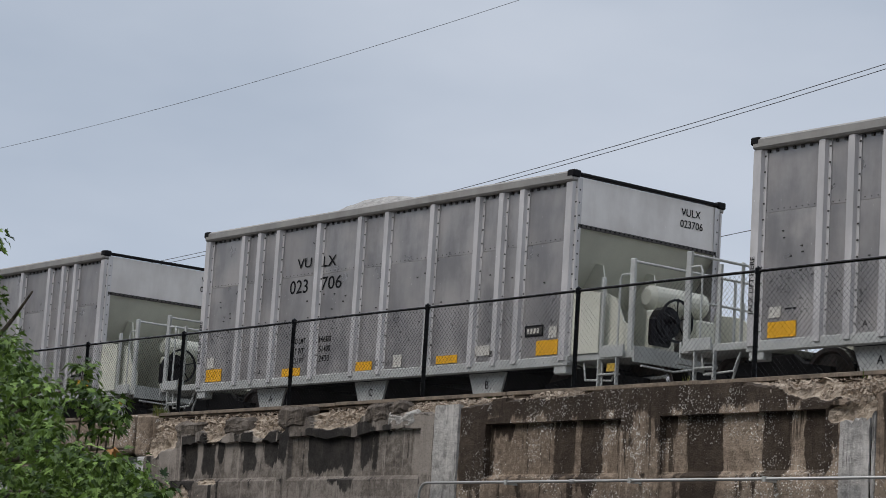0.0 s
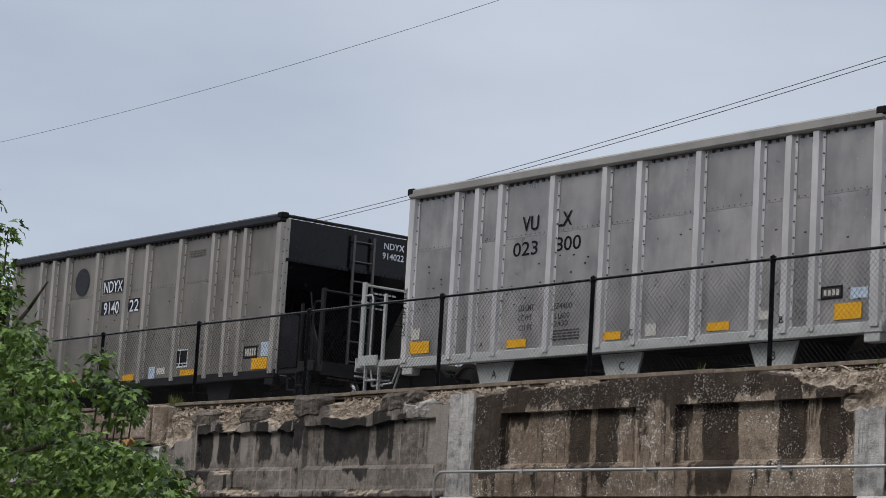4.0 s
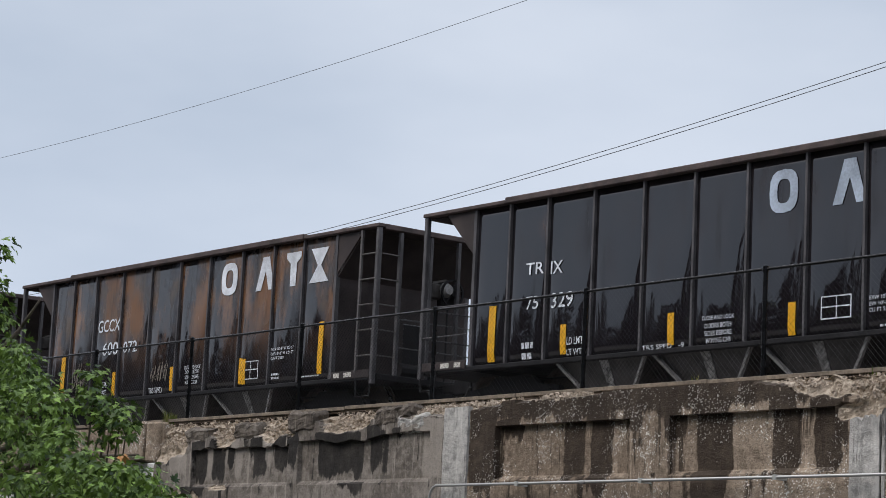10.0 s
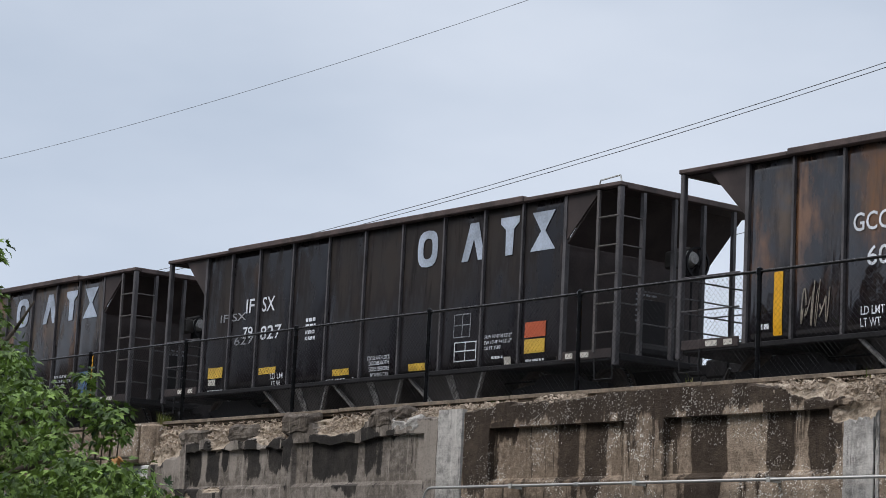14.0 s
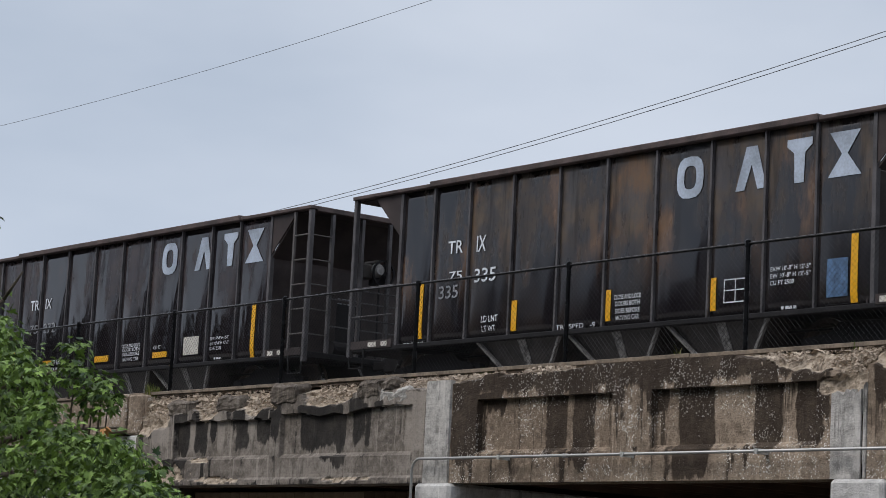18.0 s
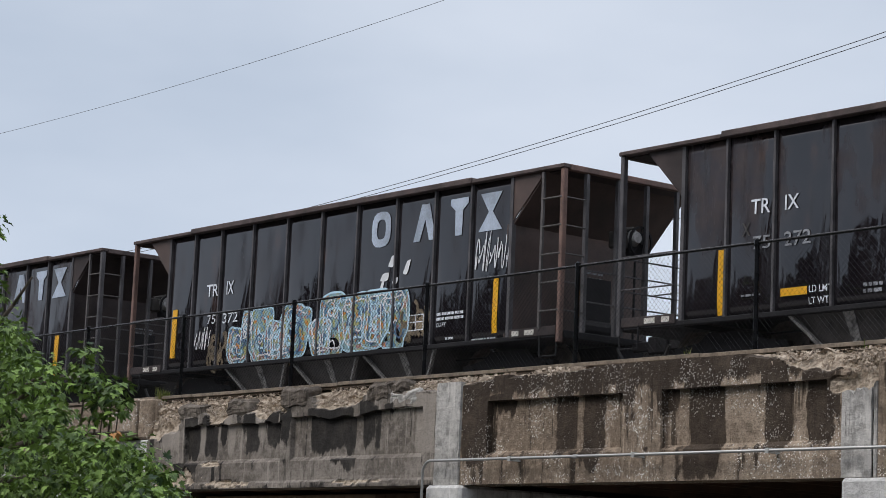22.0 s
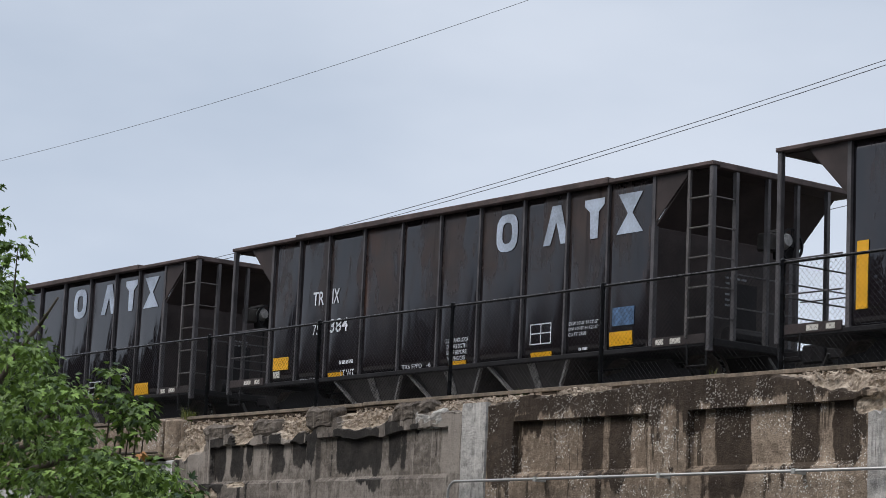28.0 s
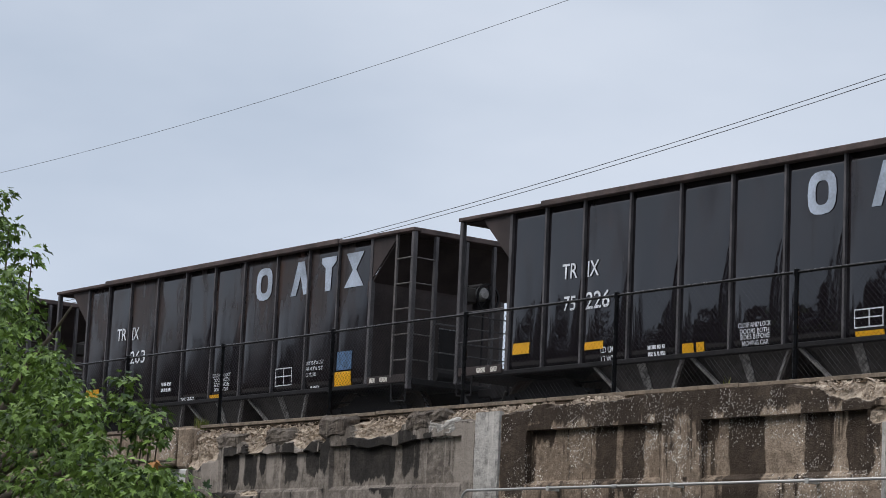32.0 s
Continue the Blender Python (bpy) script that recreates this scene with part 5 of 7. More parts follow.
        with hung(car, "brake_housing", M_BLACK) as bm:
            tube(bm, (short(0.66), -0.28, 1.55), (short(0.82), -0.28, 1.55), 0.25, 16)
            soft_box(bm, short(0.66), short(0.80), -0.58, -0.15, 1.18, 1.62, 0.04)
        brake_wheel(car, short(0.92), -0.20, 1.58, 0.34, M_BLACK)
        with hung(car, "valve_box", end_paint) as bm:
            soft_box(bm, short(0.30), short(0.62), 0.55, 0.95, 1.25, 1.72, 0.03)
            tube(bm, (short(0.45), 0.75, 0.95), (short(0.45), 0.75, 1.3), 0.05, 8)
    with hung(car, "centre_sill", M_UNDER) as bm:
        soft_box(bm, -SL / 2, SL / 2, -0.25, 0.25, 0.84, 0.94, 0.01)
    with hung(car, "floor", M_UNDER) as bm:
        box(bm, -SL / 2 + 1.4, SL / 2 - 1.4, -1.5, 1.5, 0.95, 0.99)
    for d in (-8.2, -5.2, -2.1):
        x = short(d)
        with hung(car, "hopper_chute", platform) as bm:
            prism(bm, [(x - 0.46, 0.78), (x + 0.46, 0.78), (x + 0.34, 0.40), (x - 0.30, 0.40)], -1.40, -1.36)
        with hung(car, "chute_body", M_UNDER) as bm:
            prism(bm, [(x - 0.50, 0.80), (x + 0.50, 0.80), (x + 0.34, 0.30), (x - 0.34, 0.30)], -1.355, 1.36)
    bogie(car, short(0.05))
    bogie(car, short(-10.47))
    return car


def end_ladder(car, y, material):
    """A ladder up the black end plate."""
    x = short(0.06)
    bm = bmesh.new()
    for z in (1.10, 3.42):
        for k in (-0.23, 0.23):
            box(bm, x - 0.09, x - 0.016, y + k - 0.02, y + k + 0.02, z, z + 0.03)
    ladder = part("ladder", bm, material, car)
    for k in (-0.23, 0.23):
        with hung(ladder, "ladder_rail", material) as bm:
            box(bm, x - 0.015, x + 0.015, y + k - 0.025, y + k + 0.025, 0.98, 3.62)
    rungs(ladder, x, y - 0.23, y + 0.23, [1.25 + 0.375 * k for k in range(7)], "y", material, 0.015)


def bars(car, x0, x1, z0, z1, rows, material, y=SHEET - 0.006, seed=0):
    """Writing too small to read: short bars in rows."""
    rnd = random.Random(seed)
    bm = bmesh.new()
    h = (z1 - z0) / rows
    for k in range(rows):
        x = x0
        z = z1 - (k + 1) * h
        while x < x1 - 0.02:
            w = min(x1 - x, 0.04 + 0.10 * rnd.random())
            box(bm, x, x + w, y - 0.001, y + 0.003, z + 0.22 * h, z + 0.80 * h)
            x += w + 0.025
    return tagged(part("small_writing", bm, material, car), kind="stuff")


def frame_mark(car, x0, x1, z0, z1, material, y=SHEET - 0.006):
    """A stencilled panel with ruled boxes."""
    bm = bmesh.new()
    t, xm, zm = 0.018, (x0 + x1) / 2, (z0 + z1) / 2
    xs, zs = (x0, x0 + t, xm, xm + t, x1 - t, x1), (z0, z0 + t, zm, zm + t, z1 - t, z1)
    grid = [[bm.verts.new((px, y, pz)) for pz in zs] for px in xs]
    for i in range(5):
        for j in range(5):
            if i % 2 == 0 or j % 2 == 0:
                bm.faces.new((grid[i][j], grid[i + 1][j], grid[i + 1][j + 1], grid[i][j + 1]))
    return part("ruled_stencil", bm, material, car)


def big_marks(car, material, y=SHEET - 0.007):
    """The owner's four big marks high on the side, as plain shapes: a ring, a wedge, a tee-bar block and crossed blades."""
    def shape(name, outlines):
        bm = bmesh.new()
        for o in outlines:
            prism(bm, [(along(px), pz) for px, pz in o], y - 0.001, y + 0.004)
        bmesh.ops.remove_doubles(bm, verts=bm.verts[:], dist=0.0005)
        part(name, bm, material, car)

    lo, hi = 2.69, 3.31
    c, n = (lo + hi) / 2, 16
    outer = [(-4.77 + 0.27 * math.copysign(abs(math.cos(2 * math.pi * k / n)) ** 0.7, math.cos(2 * math.pi * k / n)), c + 0.31 * math.copysign(abs(math.sin(2 * math.pi * k / n)) ** 0.7, math.sin(2 * math.pi * k / n))) for k in range(n)]
    inner = [(-4.77 + (px + 4.77) * 0.46, c + (pz - c) * 0.56) for px, pz in outer]
    shape("ring_mark", [[outer[k], outer[(k + 1) % n], inner[(k + 1) % n], inner[k]] for k in range(n)])
    shape("wedge_mark", [[(-3.86, lo), (-3.69, lo), (-3.565, lo + 0.36), (-3.565, hi), (-3.67, hi)], [(-3.565, lo + 0.36), (-3.44, lo), (-3.27, lo), (-3.46, hi), (-3.565, hi)]])
    shape("block_mark", [[(-2.75, lo), (-2.58, lo), (-2.57, hi - 0.20), (-2.44, hi - 0.10), (-2.44, hi), (-2.90, hi), (-2.90, hi - 0.10), (-2.77, hi - 0.20)]])
    shape("blade_mark", [[(-2.14, lo), (-1.55, lo), (-1.80, c), (-1.90, c)], [(-2.12, hi), (-1.58, hi), (-1.80, c), (-1.90, c)]])


def scribble(car, x0, x1, z0, z1, material, seed):
    """A sprayed tag, as loose looping strokes."""
    rnd = random.Random(seed + 40)
    y = SHEET - 0.009
    bm = bmesh.new()
    count = max(4, int((x1 - x0) / 0.085))
    for k in range(count):
        cx, cz = x0 + (x1 - x0) * (k + 0.5) / count, (z0 + z1) / 2
        rx, rz = (x1 - x0) / count * rnd.uniform(0.4, 0.8), (z1 - z0) * rnd.uniform(0.12, 0.46)
        turn, length = rnd.uniform(0, 6.3), rnd.uniform(3.5, 6.5)
        pts = []
        for j in range(15):
            a = turn + length * j / 14
            pts.append(Vector((cx + rx * math.cos(a) * (1 - 0.3 * j / 14), y, cz + rz * math.sin(a * 1.3) + (z1 - z0) * 0.2 * (j / 14 - 0.5))))
        w = rnd.uniform(0.006, 0.012)
        for p, q in zip(pts, pts[1:]):
            d = (q - p).normalized()
            o = Vector((-d.z, 0, d.x)) * w
            v = [bm.verts.new(c) for c in (p - o, p + o, q + o, q - o)]
            bm.faces.new(v)
    return part("sprayed_tag", bm, material, car, "white sprayed scribble")


def mural_paint():
    n = Nodes("bright_spray_paint", 0.5)
    soft = n.noise(5.0, 3.0, 0.6)
    color = n.mix(n.band(soft, 0.42, 0.50), (0.10, 0.23, 0.37), (0.25, 0.40, 0.44))
    color = n.mix(n.band(n.noise(6.5, 3.0, 0.6, n.stretch((1, 1, 1), None, (5, 2, 1))), 0.51, 0.57, 0.0, 0.85), color, (0.40, 0.40, 0.12))
    color = n.mix(n.band(n.noise(7.5, 3.0, 0.6, n.stretch((1, 1, 1), None, (9, 4, 7))), 0.57, 0.62, 0.0, 0.80), color, (0.48, 0.19, 0.16))
    color = n.mix(n.band(n.noise(8.0, 3.0, 0.6, n.stretch((1, 1, 1), None, (2, 8, 3))), 0.60, 0.64), color, (0.58, 0.22, 0.03))
    color = n.mix(n.band(n.noise(4.0, 3.0, 0.6, n.stretch((1, 1, 1), None, (3, 1, 9))), 0.62, 0.66), color, (0.02, 0.05, 0.11))
    return n.done(color)


def stroke(bm, pts, w, y):
    """A sprayed line of even width through the points (x, z)."""
    for (ax, az), (bx, bz) in zip(pts, pts[1:]):
        d = math.hypot(bx - ax, bz - az) or 1.0
        ox, oz = -(bz - az) / d * w, (bx - ax) / d * w
        bm.faces.new([bm.verts.new(c) for c in ((ax - ox, y, az - oz), (ax + ox, y, az + oz), (bx + ox, y, bz + oz), (bx - ox, y, bz - oz))])


def mural(car):
    """Bubble-shaped spray painting along the lower side, full of thin pale strokes."""
    fill = mural_paint()
    rim = plain("pale_blue_spray_paint", (0.46, 0.66, 0.78), 0.5, 0.0, 0.2, 5.0, 40.0, 0.0)
    haze = plain("ochre_spray_paint", (0.17, 0.130, 0.080), 0.5, 0.0, 0.8, 3.0, 30.0, 0.0)
    rnd = random.Random(21)

    def outline(cx, cz, rx, rz, lean, n=26):
        pts = []
        for k in range(n):
            a = 2 * math.pi * k / n
            wob = 1 + 0.07 * math.sin(3 * a + lean * 9) + 0.05 * math.sin(5 * a + cx)
            px = math.copysign(abs(math.cos(a)) ** 0.55, math.cos(a)) * rx * wob
            pz = math.copysign(abs(math.sin(a)) ** 0.55, math.sin(a)) * rz * wob
            pts.append((cx + px + lean * pz, max(cz + pz, 0.93 + 0.02 * math.sin(cx * 7 + k))))
        return pts

    def blob(pts, layer, material, name):
        bm = bmesh.new()
        y = SHEET - 0.006 - 0.0022 * layer
        mx, mz = sum(p for p, _ in pts) / len(pts), sum(q for _, q in pts) / len(pts)
        c = bm.verts.new((mx, y, mz))
        ring_of = [bm.verts.new((p, y, q)) for p, q in pts]
        for k in range(len(pts)):
            bm.faces.new((c, ring_of[k], ring_of[(k + 1) % len(pts)]))
        part(name, bm, material, car)

    def lines(many, layer, w, material):
        bm = bmesh.new()
        for pts in many:
            stroke(bm, pts, w, SHEET - 0.006 - 0.0022 * layer)
        tagged(part("linework", bm, material, car), kind="stuff")

    cloud = []
    for cx, n in ((-3.2, 16), (2.75, 16)):
        for _ in range(n):
            ax, az, r, turn = cx + rnd.uniform(-0.32, 0.32), 1.18 + rnd.uniform(-0.2, 0.35), rnd.uniform(0.04, 0.12), rnd.uniform(0, 6.3)
            cloud.append([(ax + r * math.cos(turn + j * 0.5), az + 1.5 * r * math.sin(turn + j * 0.5)) for j in range(9)])
    lines(cloud, 0, 0.034, haze)
    shapes = ((-2.58, 0.28, 1.25, 0.36, 0.05), (-2.30, 0.13, 1.62, 0.26, 0.1), (-1.80, 0.36, 1.40, 0.52, -0.1), (-1.36, 0.28, 1.28, 0.36, 0.1), (-0.78, 0.42, 1.40, 0.50, 0.14),
              (0.05, 0.28, 1.25, 0.34, -0.05), (0.42, 0.38, 1.46, 0.56, 0.08), (1.08, 0.42, 1.42, 0.52, -0.10), (1.66, 0.32, 1.48, 0.50, 0.12), (2.12, 0.40, 1.44, 0.50, 0.0))
    pale, blue, bright = [], [], []
    for k, (cx, w, cz, h, lean) in enumerate(shapes):
        pts = outline(cx, cz, w * 1.14, h, lean)
        blob(pts, 1 + k % 3, fill, "bubble_shape")
        pale.append(pts + pts[:1])
        for m in (0.78, 0.5):
            inner = [(cx + (p - cx) * m + 0.03, cz + (q - cz) * m) for p, q in pts]
            a = rnd.randint(0, 12)
            (bright if m > 0.6 else pale).append((inner + inner)[a:a + 17])
        for _ in range(9):
            ax, az = cx + rnd.uniform(-0.6, 0.6) * w, cz + rnd.uniform(-0.7, 0.7) * h
            turn, r = rnd.uniform(0, 6.3), rnd.uniform(0.05, 0.14)
            loop = [(ax + r * math.cos(turn + j * 0.45), az + r * 1.3 * math.sin(turn + j * 0.45)) for j in range(rnd.randint(6, 13))]
            rnd.choice((pale, blue, bright)).append(loop)
    lines(pale, 5, 0.019, rim)
    lines(blue, 6, 0.016, M_BLUE)
    lines(bright, 7, 0.014, M_TAG)
    for cx, cz, rx, rz in ((2.02, 2.42, 0.07, 0.10), (2.44, 2.28, 0.06, 0.12), (1.84, 2.16, 0.10, 0.07), (2.12, 2.08, 0.07, 0.05), (1.76, 1.98, 0.04, 0.14)):
        blob(outline(cx, cz, rx, rz, 0.4), 1, M_TAG, "white_spot")


# ---- the train ----
TRAIN = []


def put_car(car, centre):
    """Sets a wagon on the track, its middle at x = centre when the film begins."""
    car.matrix_basis = pose(centre, TRACK_Y, RAIL)
    TRAIN.append((car, centre))
    return car


silver = riveted_hopper(M_ALU, M_POST, M_TOPRAIL, M_WHITEEND, M_SAGE, M_GALV, "short open-top hopper wagon of bare grey sheet metal with riveted posts")
silvers = [put_car(silver, -16.57)]
for centre in (-30.75, -44.92):
    silvers.append(put_car(copy_thing(silver, pose(0, 0, 0)), centre))
warm = put_car(riveted_hopper(M_ALU_WARM, M_POST_WARM, M_BLACK, M_BLACK, M_BLACK, M_UNDER, "short hopper wagon of warm grey sheet metal with gloss black ends"), -59.15)
end_ladder(warm, 0.20, M_LADDER)
black = black_hopper(M_GATX)
blacks = []
for k in range(11):
    blacks.append(put_car(black if k == 0 else copy_thing(black, pose(0, 0, 0)), -66.77 - 14.09 * k - GL / 2))
for k, paint, label in ((0, M_GLOSS, "long glossy black open-top hopper wagon with ribbed sides"), (5, M_GLOSS, "long black hopper wagon with a sprayed mural and rusty ends"), (8, M_GLOSS, "long glossy black open-top hopper wagon with ribbed sides"), (1, M_GCCX, "long black open-top hopper wagon with orange rust on its ribbed sides"), (2, M_GRIMY, "long grimy black hopper wagon with ribbed sides"), (3, M_DUSTY, "long tan-dusted black hopper wagon with ribbed sides"), (7, M_BROWN, "long brown-dusted black hopper wagon with ribbed sides"), (9, M_BROWN, "long brown-dusted black hopper wagon with ribbed sides")):
    tagged(blacks[k], label)
    done = {}
    for o in blacks[k].children:
        if o.name.startswith("side_sheet"):
            if o.data not in done:
                done[o.data] = o.data.copy()
                done[o.data].materials[0] = paint
            o.data = done[o.data]


# one wagon's ends have rusted red-brown
for o in blacks[5].children:
    rusted = {"corner_post": M_RUSTPOST, "corner_sheet": M_RUSTEND, "bulkhead": M_RUSTEND, "slope_sheet": M_RUSTEND, "end_chord": M_RUSTPOST}.get(o.name.split(".")[0])
    if rusted:
        o.data = o.data.copy()
        o.data.materials[0] = rusted


def gravel_load(car, centre, x, rise, spread):
    """A heap of crushed stone that shows over the wagon's rim."""
    rnd = random.Random(5)
    bm = bmesh.new()
    nx, ny = 34, 16
    rows = []
    for i in range(nx + 1):
        row = []
        for j in range(ny + 1):
            px, py = -4.6 + 9.2 * i / nx, -1.48 + 2.96 * j / ny
            slope = max(0.0, 1 - math.hypot((px - x) / spread, py / 1.75))
            row.append(bm.verts.new((px, py, 3.15 + (rise - 3.15) * slope * slope * (3 - 2 * slope) + 0.03 * smooth_noise(px, py, 3, 6.0))))
        rows.append(row)
    for i in range(nx):
        for j in range(ny):
            bm.faces.new((rows[i][j], rows[i + 1][j], rows[i + 1][j + 1], rows[i][j + 1]))
    rim = [rows[i][0] for i in range(nx)] + [rows[nx][j] for j in range(ny)] + [rows[i][ny] for i in range(nx, 0, -1)] + [rows[0][j] for j in range(ny, 0, -1)]
    low = [bm.verts.new((v.co.x * 0.75, v.co.y, 1.0)) for v in rim]
    for i in range(len(rim)):
        bm.faces.new((rim[i], low[i], low[(i + 1) % len(rim)], rim[(i + 1) % len(rim)]))
    bm.faces.new(low)
    load = solid("gravel_load", bm, M_STONE, "heap of pale crushed stone in a hopper wagon", "gravel", "loads in the wagons")
    put_car(load, centre)


gravel_load(silvers[1], -30.75, -1.9, 4.40, 5.4)
gravel_load(blacks[1], -66.77 - 14.09 - GL / 2, 2.9, 3.92, 4.0)
# ---- lettering, reflective patches and stickers on the wagons ----
def mark(car, kind, x0, x1, z0, z1):
    material, name, label = MARKS[kind]
    patch(car, x0, x1, z0, z1, material, SHEET - (0.030 if car in shorts else 0.007), name, label)


def measures(car, x0, x1, z0, z1):
    """The three stencilled lines of widths, heights and volume."""
    h = (z1 - z0) / 3
    for k, text in enumerate(("EXW 10'-8\" H 12'-5\"", "EW 10'-8\" H 12'-5\"", "CU FT 2580")):
        words(car, text, x0, x0 + (x1 - x0) * (1.0 if k < 2 else 0.62), z1 - (k + 0.8) * h, z1 - (k + 0.15) * h, M_WHITE)


shorts = silvers + [warm]


def plate(car, x0, x1, z0, z1):
    """A small data plate: a black rim round a grey field with a row of bars."""
    rim = patch(car, x0, x1, z0, z1, M_STENCIL, SHEET - 0.026, "data_plate", "small black-rimmed data plate")
    patch(rim, x0 + 0.03, x1 - 0.03, z0 + 0.03, z1 - 0.03, M_CHUTE, SHEET - 0.029, "field")
    x = x0 + 0.06
    while x < x1 - 0.08:
        patch(rim, x, x + 0.05, z0 + 0.05, z1 - 0.05, M_PAPER, SHEET - 0.031, "figure_bar")
        x += 0.075


MARKS = {"Y": (M_YELLOW, "reflective_patch", "bright yellow reflective patch"), "D": (M_DULLYELLOW, "reflective_patch", "dirty yellow reflective patch"), "O": (M_ORANGE, "sticker", "faded orange-red sticker"),
         "U": (M_BLUE, "sticker", "worn blue sticker"), "U2": (M_PALESTICK, "sticker", "pale blue sticker"), "Pa": (M_PAPER, "sticker", "dirty white sticker"), "Bk": (M_BLACK, "number_patch", "black painted number patch")}


def words(car, text, x0, x1, z0, z1, material, proud=0.0):
    """Lettering fitted to a width and a height on the side sheet."""
    h = max(z1 - z0, 0.03)
    if len(text) > 9:
        h = min(h, 0.072)
    me = lettering_mesh(text, h, material)
    wide = max(v.co.x for v in me.vertices)
    ob = piece("lettering", me, car, pose(x0, SHEET - (0.024 if car in shorts else 0.009) - proud, z0))
    ob.scale = ((x1 - x0) / wide, 1, 1)
    return ob


c = blacks[0]
words(c, "TR", -3.81, -3.38, 2.3, 2.5, M_WHITE)
words(c, "IX", -3.24, -2.93, 2.27, 2.48, M_WHITE)
words(c, "75", -3.77, -3.47, 1.75, 1.96, M_WHITE)
words(c, "329", -3.19, -2.65, 1.73, 1.97, M_WHITE)
words(c, "CLOSE AND LOCK", 0.15, 0.79, 1.29, 1.35, M_WHITE)
words(c, "DOORS BOTH", 0.21, 0.74, 1.17, 1.25, M_WHITE)
words(c, "SIDES BEFORE", 0.21, 0.75, 1.06, 1.14, M_WHITE)
words(c, "MOVING CAR", 0.23, 0.73, 0.96, 1.03, M_WHITE)
words(c, "LD LMT", -2.76, -2.39, 1.13, 1.25, M_WHITE)
words(c, "LT WT", -2.77, -2.42, 0.97, 1.07, M_WHITE)
words(c, "TRS SPFD   -9", -1.1, -0.21, 0.94, 1.01, M_WHITE)
mark(c, "Y", -4.66, -4.49, 0.97, 1.87)
mark(c, "Y", -2.91, -2.78, 0.99, 1.45)
mark(c, "Y", -0.55, -0.42, 0.98, 1.45)
mark(c, "Y", 1.82, 1.95, 0.96, 1.42)
mark(c, "Y", 4.67, 4.8, 0.99, 1.88)
measures(c, 3.26, 3.94, 1.16, 1.41)
bars(c, 3.45, 3.68, 0.96, 1.01, 1, M_WHITE, SHEET - 0.008, 1)
bars(c, 4.16, 4.8, 0.93, 0.97, 1, M_WHITE, SHEET - 0.008, 2)
bars(c, -3.82, -3.55, 0.93, 1.26, 2, M_WHITE, SHEET - 0.008, 3)
frame_mark(c, 2.42, 2.96, 1.13, 1.45, M_WHITE, SHEET - 0.008)
c = blacks[1]
words(c, "GCCX", -3.16, -2.28, 2.31, 2.57, M_WHITE)
words(c, "600", -2.9, -2.3, 1.83, 2.1, M_WHITE)
words(c, "072", -2.09, -1.54, 1.84, 2.07, M_WHITE)
words(c, "LD LMT", -2.98, -2.56, 1.17, 1.29, M_WHITE)
words(c, "LT WT", -2.99, -2.63, 1.01, 1.13, M_WHITE)
words(c, "TRS SPFD", -1.0, -0.49, 0.97, 1.08, M_WHITE)
words(c, "CLOSE AND LOCK", 0.3, 0.87, 1.37, 1.48, M_WHITE)
words(c, "DOORS BOTH", 0.34, 0.81, 1.28, 1.38, M_WHITE)
words(c, "SIDES BEFORE", 0.34, 0.82, 1.18, 1.28, M_WHITE)
words(c, "MOVING CAR", 0.36, 0.79, 1.08, 1.18, M_WHITE)
mark(c, "Y", -4.55, -4.39, 1.0, 1.89)
mark(c, "Y", -2.42, -2.32, 1.0, 1.47)
mark(c, "Y", -0.22, -0.13, 0.99, 1.45)
mark(c, "Y", 2.3, 2.42, 0.98, 1.45)
bars(c, -4.87, -4.63, 1.07, 1.2, 1, M_WHITE, SHEET - 0.008, 0)
scribble(c, -4.04, -3.52, 1.04, 1.7, M_FADEDTAG, 0)
scribble(c, -0.93, -0.31, 1.14, 1.58, M_FADEDTAG, 1)
c = blacks[1]
mark(c, "Y", 2.18, 2.3, 0.99, 1.47)
mark(c, "Y", 4.71, 4.85, 1.04, 1.97)
measures(c, 3.21, 3.95, 1.36, 1.61)
bars(c, 3.27, 3.52, 1.01, 1.14, 2, M_WHITE, SHEET - 0.008, 1)
bars(c, 4.19, 4.81, 1.0, 1.04, 1, M_WHITE, SHEET - 0.008, 2)
frame_mark(c, 2.33, 2.85, 1.06, 1.4, M_WHITE, SHEET - 0.008)
c = blacks[2]
words(c, "IF", -3.73, -3.44, 2.33, 2.6, M_WHITE)
words(c, "SX", -3.19, -2.77, 2.32, 2.6, M_WHITE)
words(c, "79", -3.77, -3.44, 1.86, 2.08, M_WHITE)
words(c, "827", -3.19, -2.5, 1.8, 2.06, M_WHITE)
words(c, "LD LM", -2.77, -2.38, 1.06, 1.17, M_WHITE)
words(c, "LT W", -2.74, -2.45, 0.92, 1.03, M_WHITE)
words(c, "TRS SPFD   -5", -1.06, -0.23, 0.89, 0.99, M_WHITE)
words(c, "CLOSE AND LOCK", 0.16, 0.8, 1.22, 1.31, M_WHITE)
words(c, "DOORS BOTH", 0.21, 0.78, 1.13, 1.22, M_WHITE)
words(c, "SIDES BEFORE", 0.21, 0.79, 1.03, 1.12, M_WHITE)
words(c, "MOVING CAR", 0.24, 0.76, 0.93, 1.03, M_WHITE)
words(c, "IF SX", -4.57, -3.68, 2.21, 2.36, M_WORN)
words(c, "627", -4.04, -3.38, 1.75, 1.92, M_WORN)
mark(c, "D", -4.84, -4.36, 1.17, 1.37)
mark(c, "D", -3.15, -2.6, 1.16, 1.28)
mark(c, "D", -0.85, -0.37, 1.01, 1.12)
mark(c, "D", 1.32, 1.76, 0.97, 1.09)
mark(c, "D", 4.26, 4.75, 1.08, 1.3)
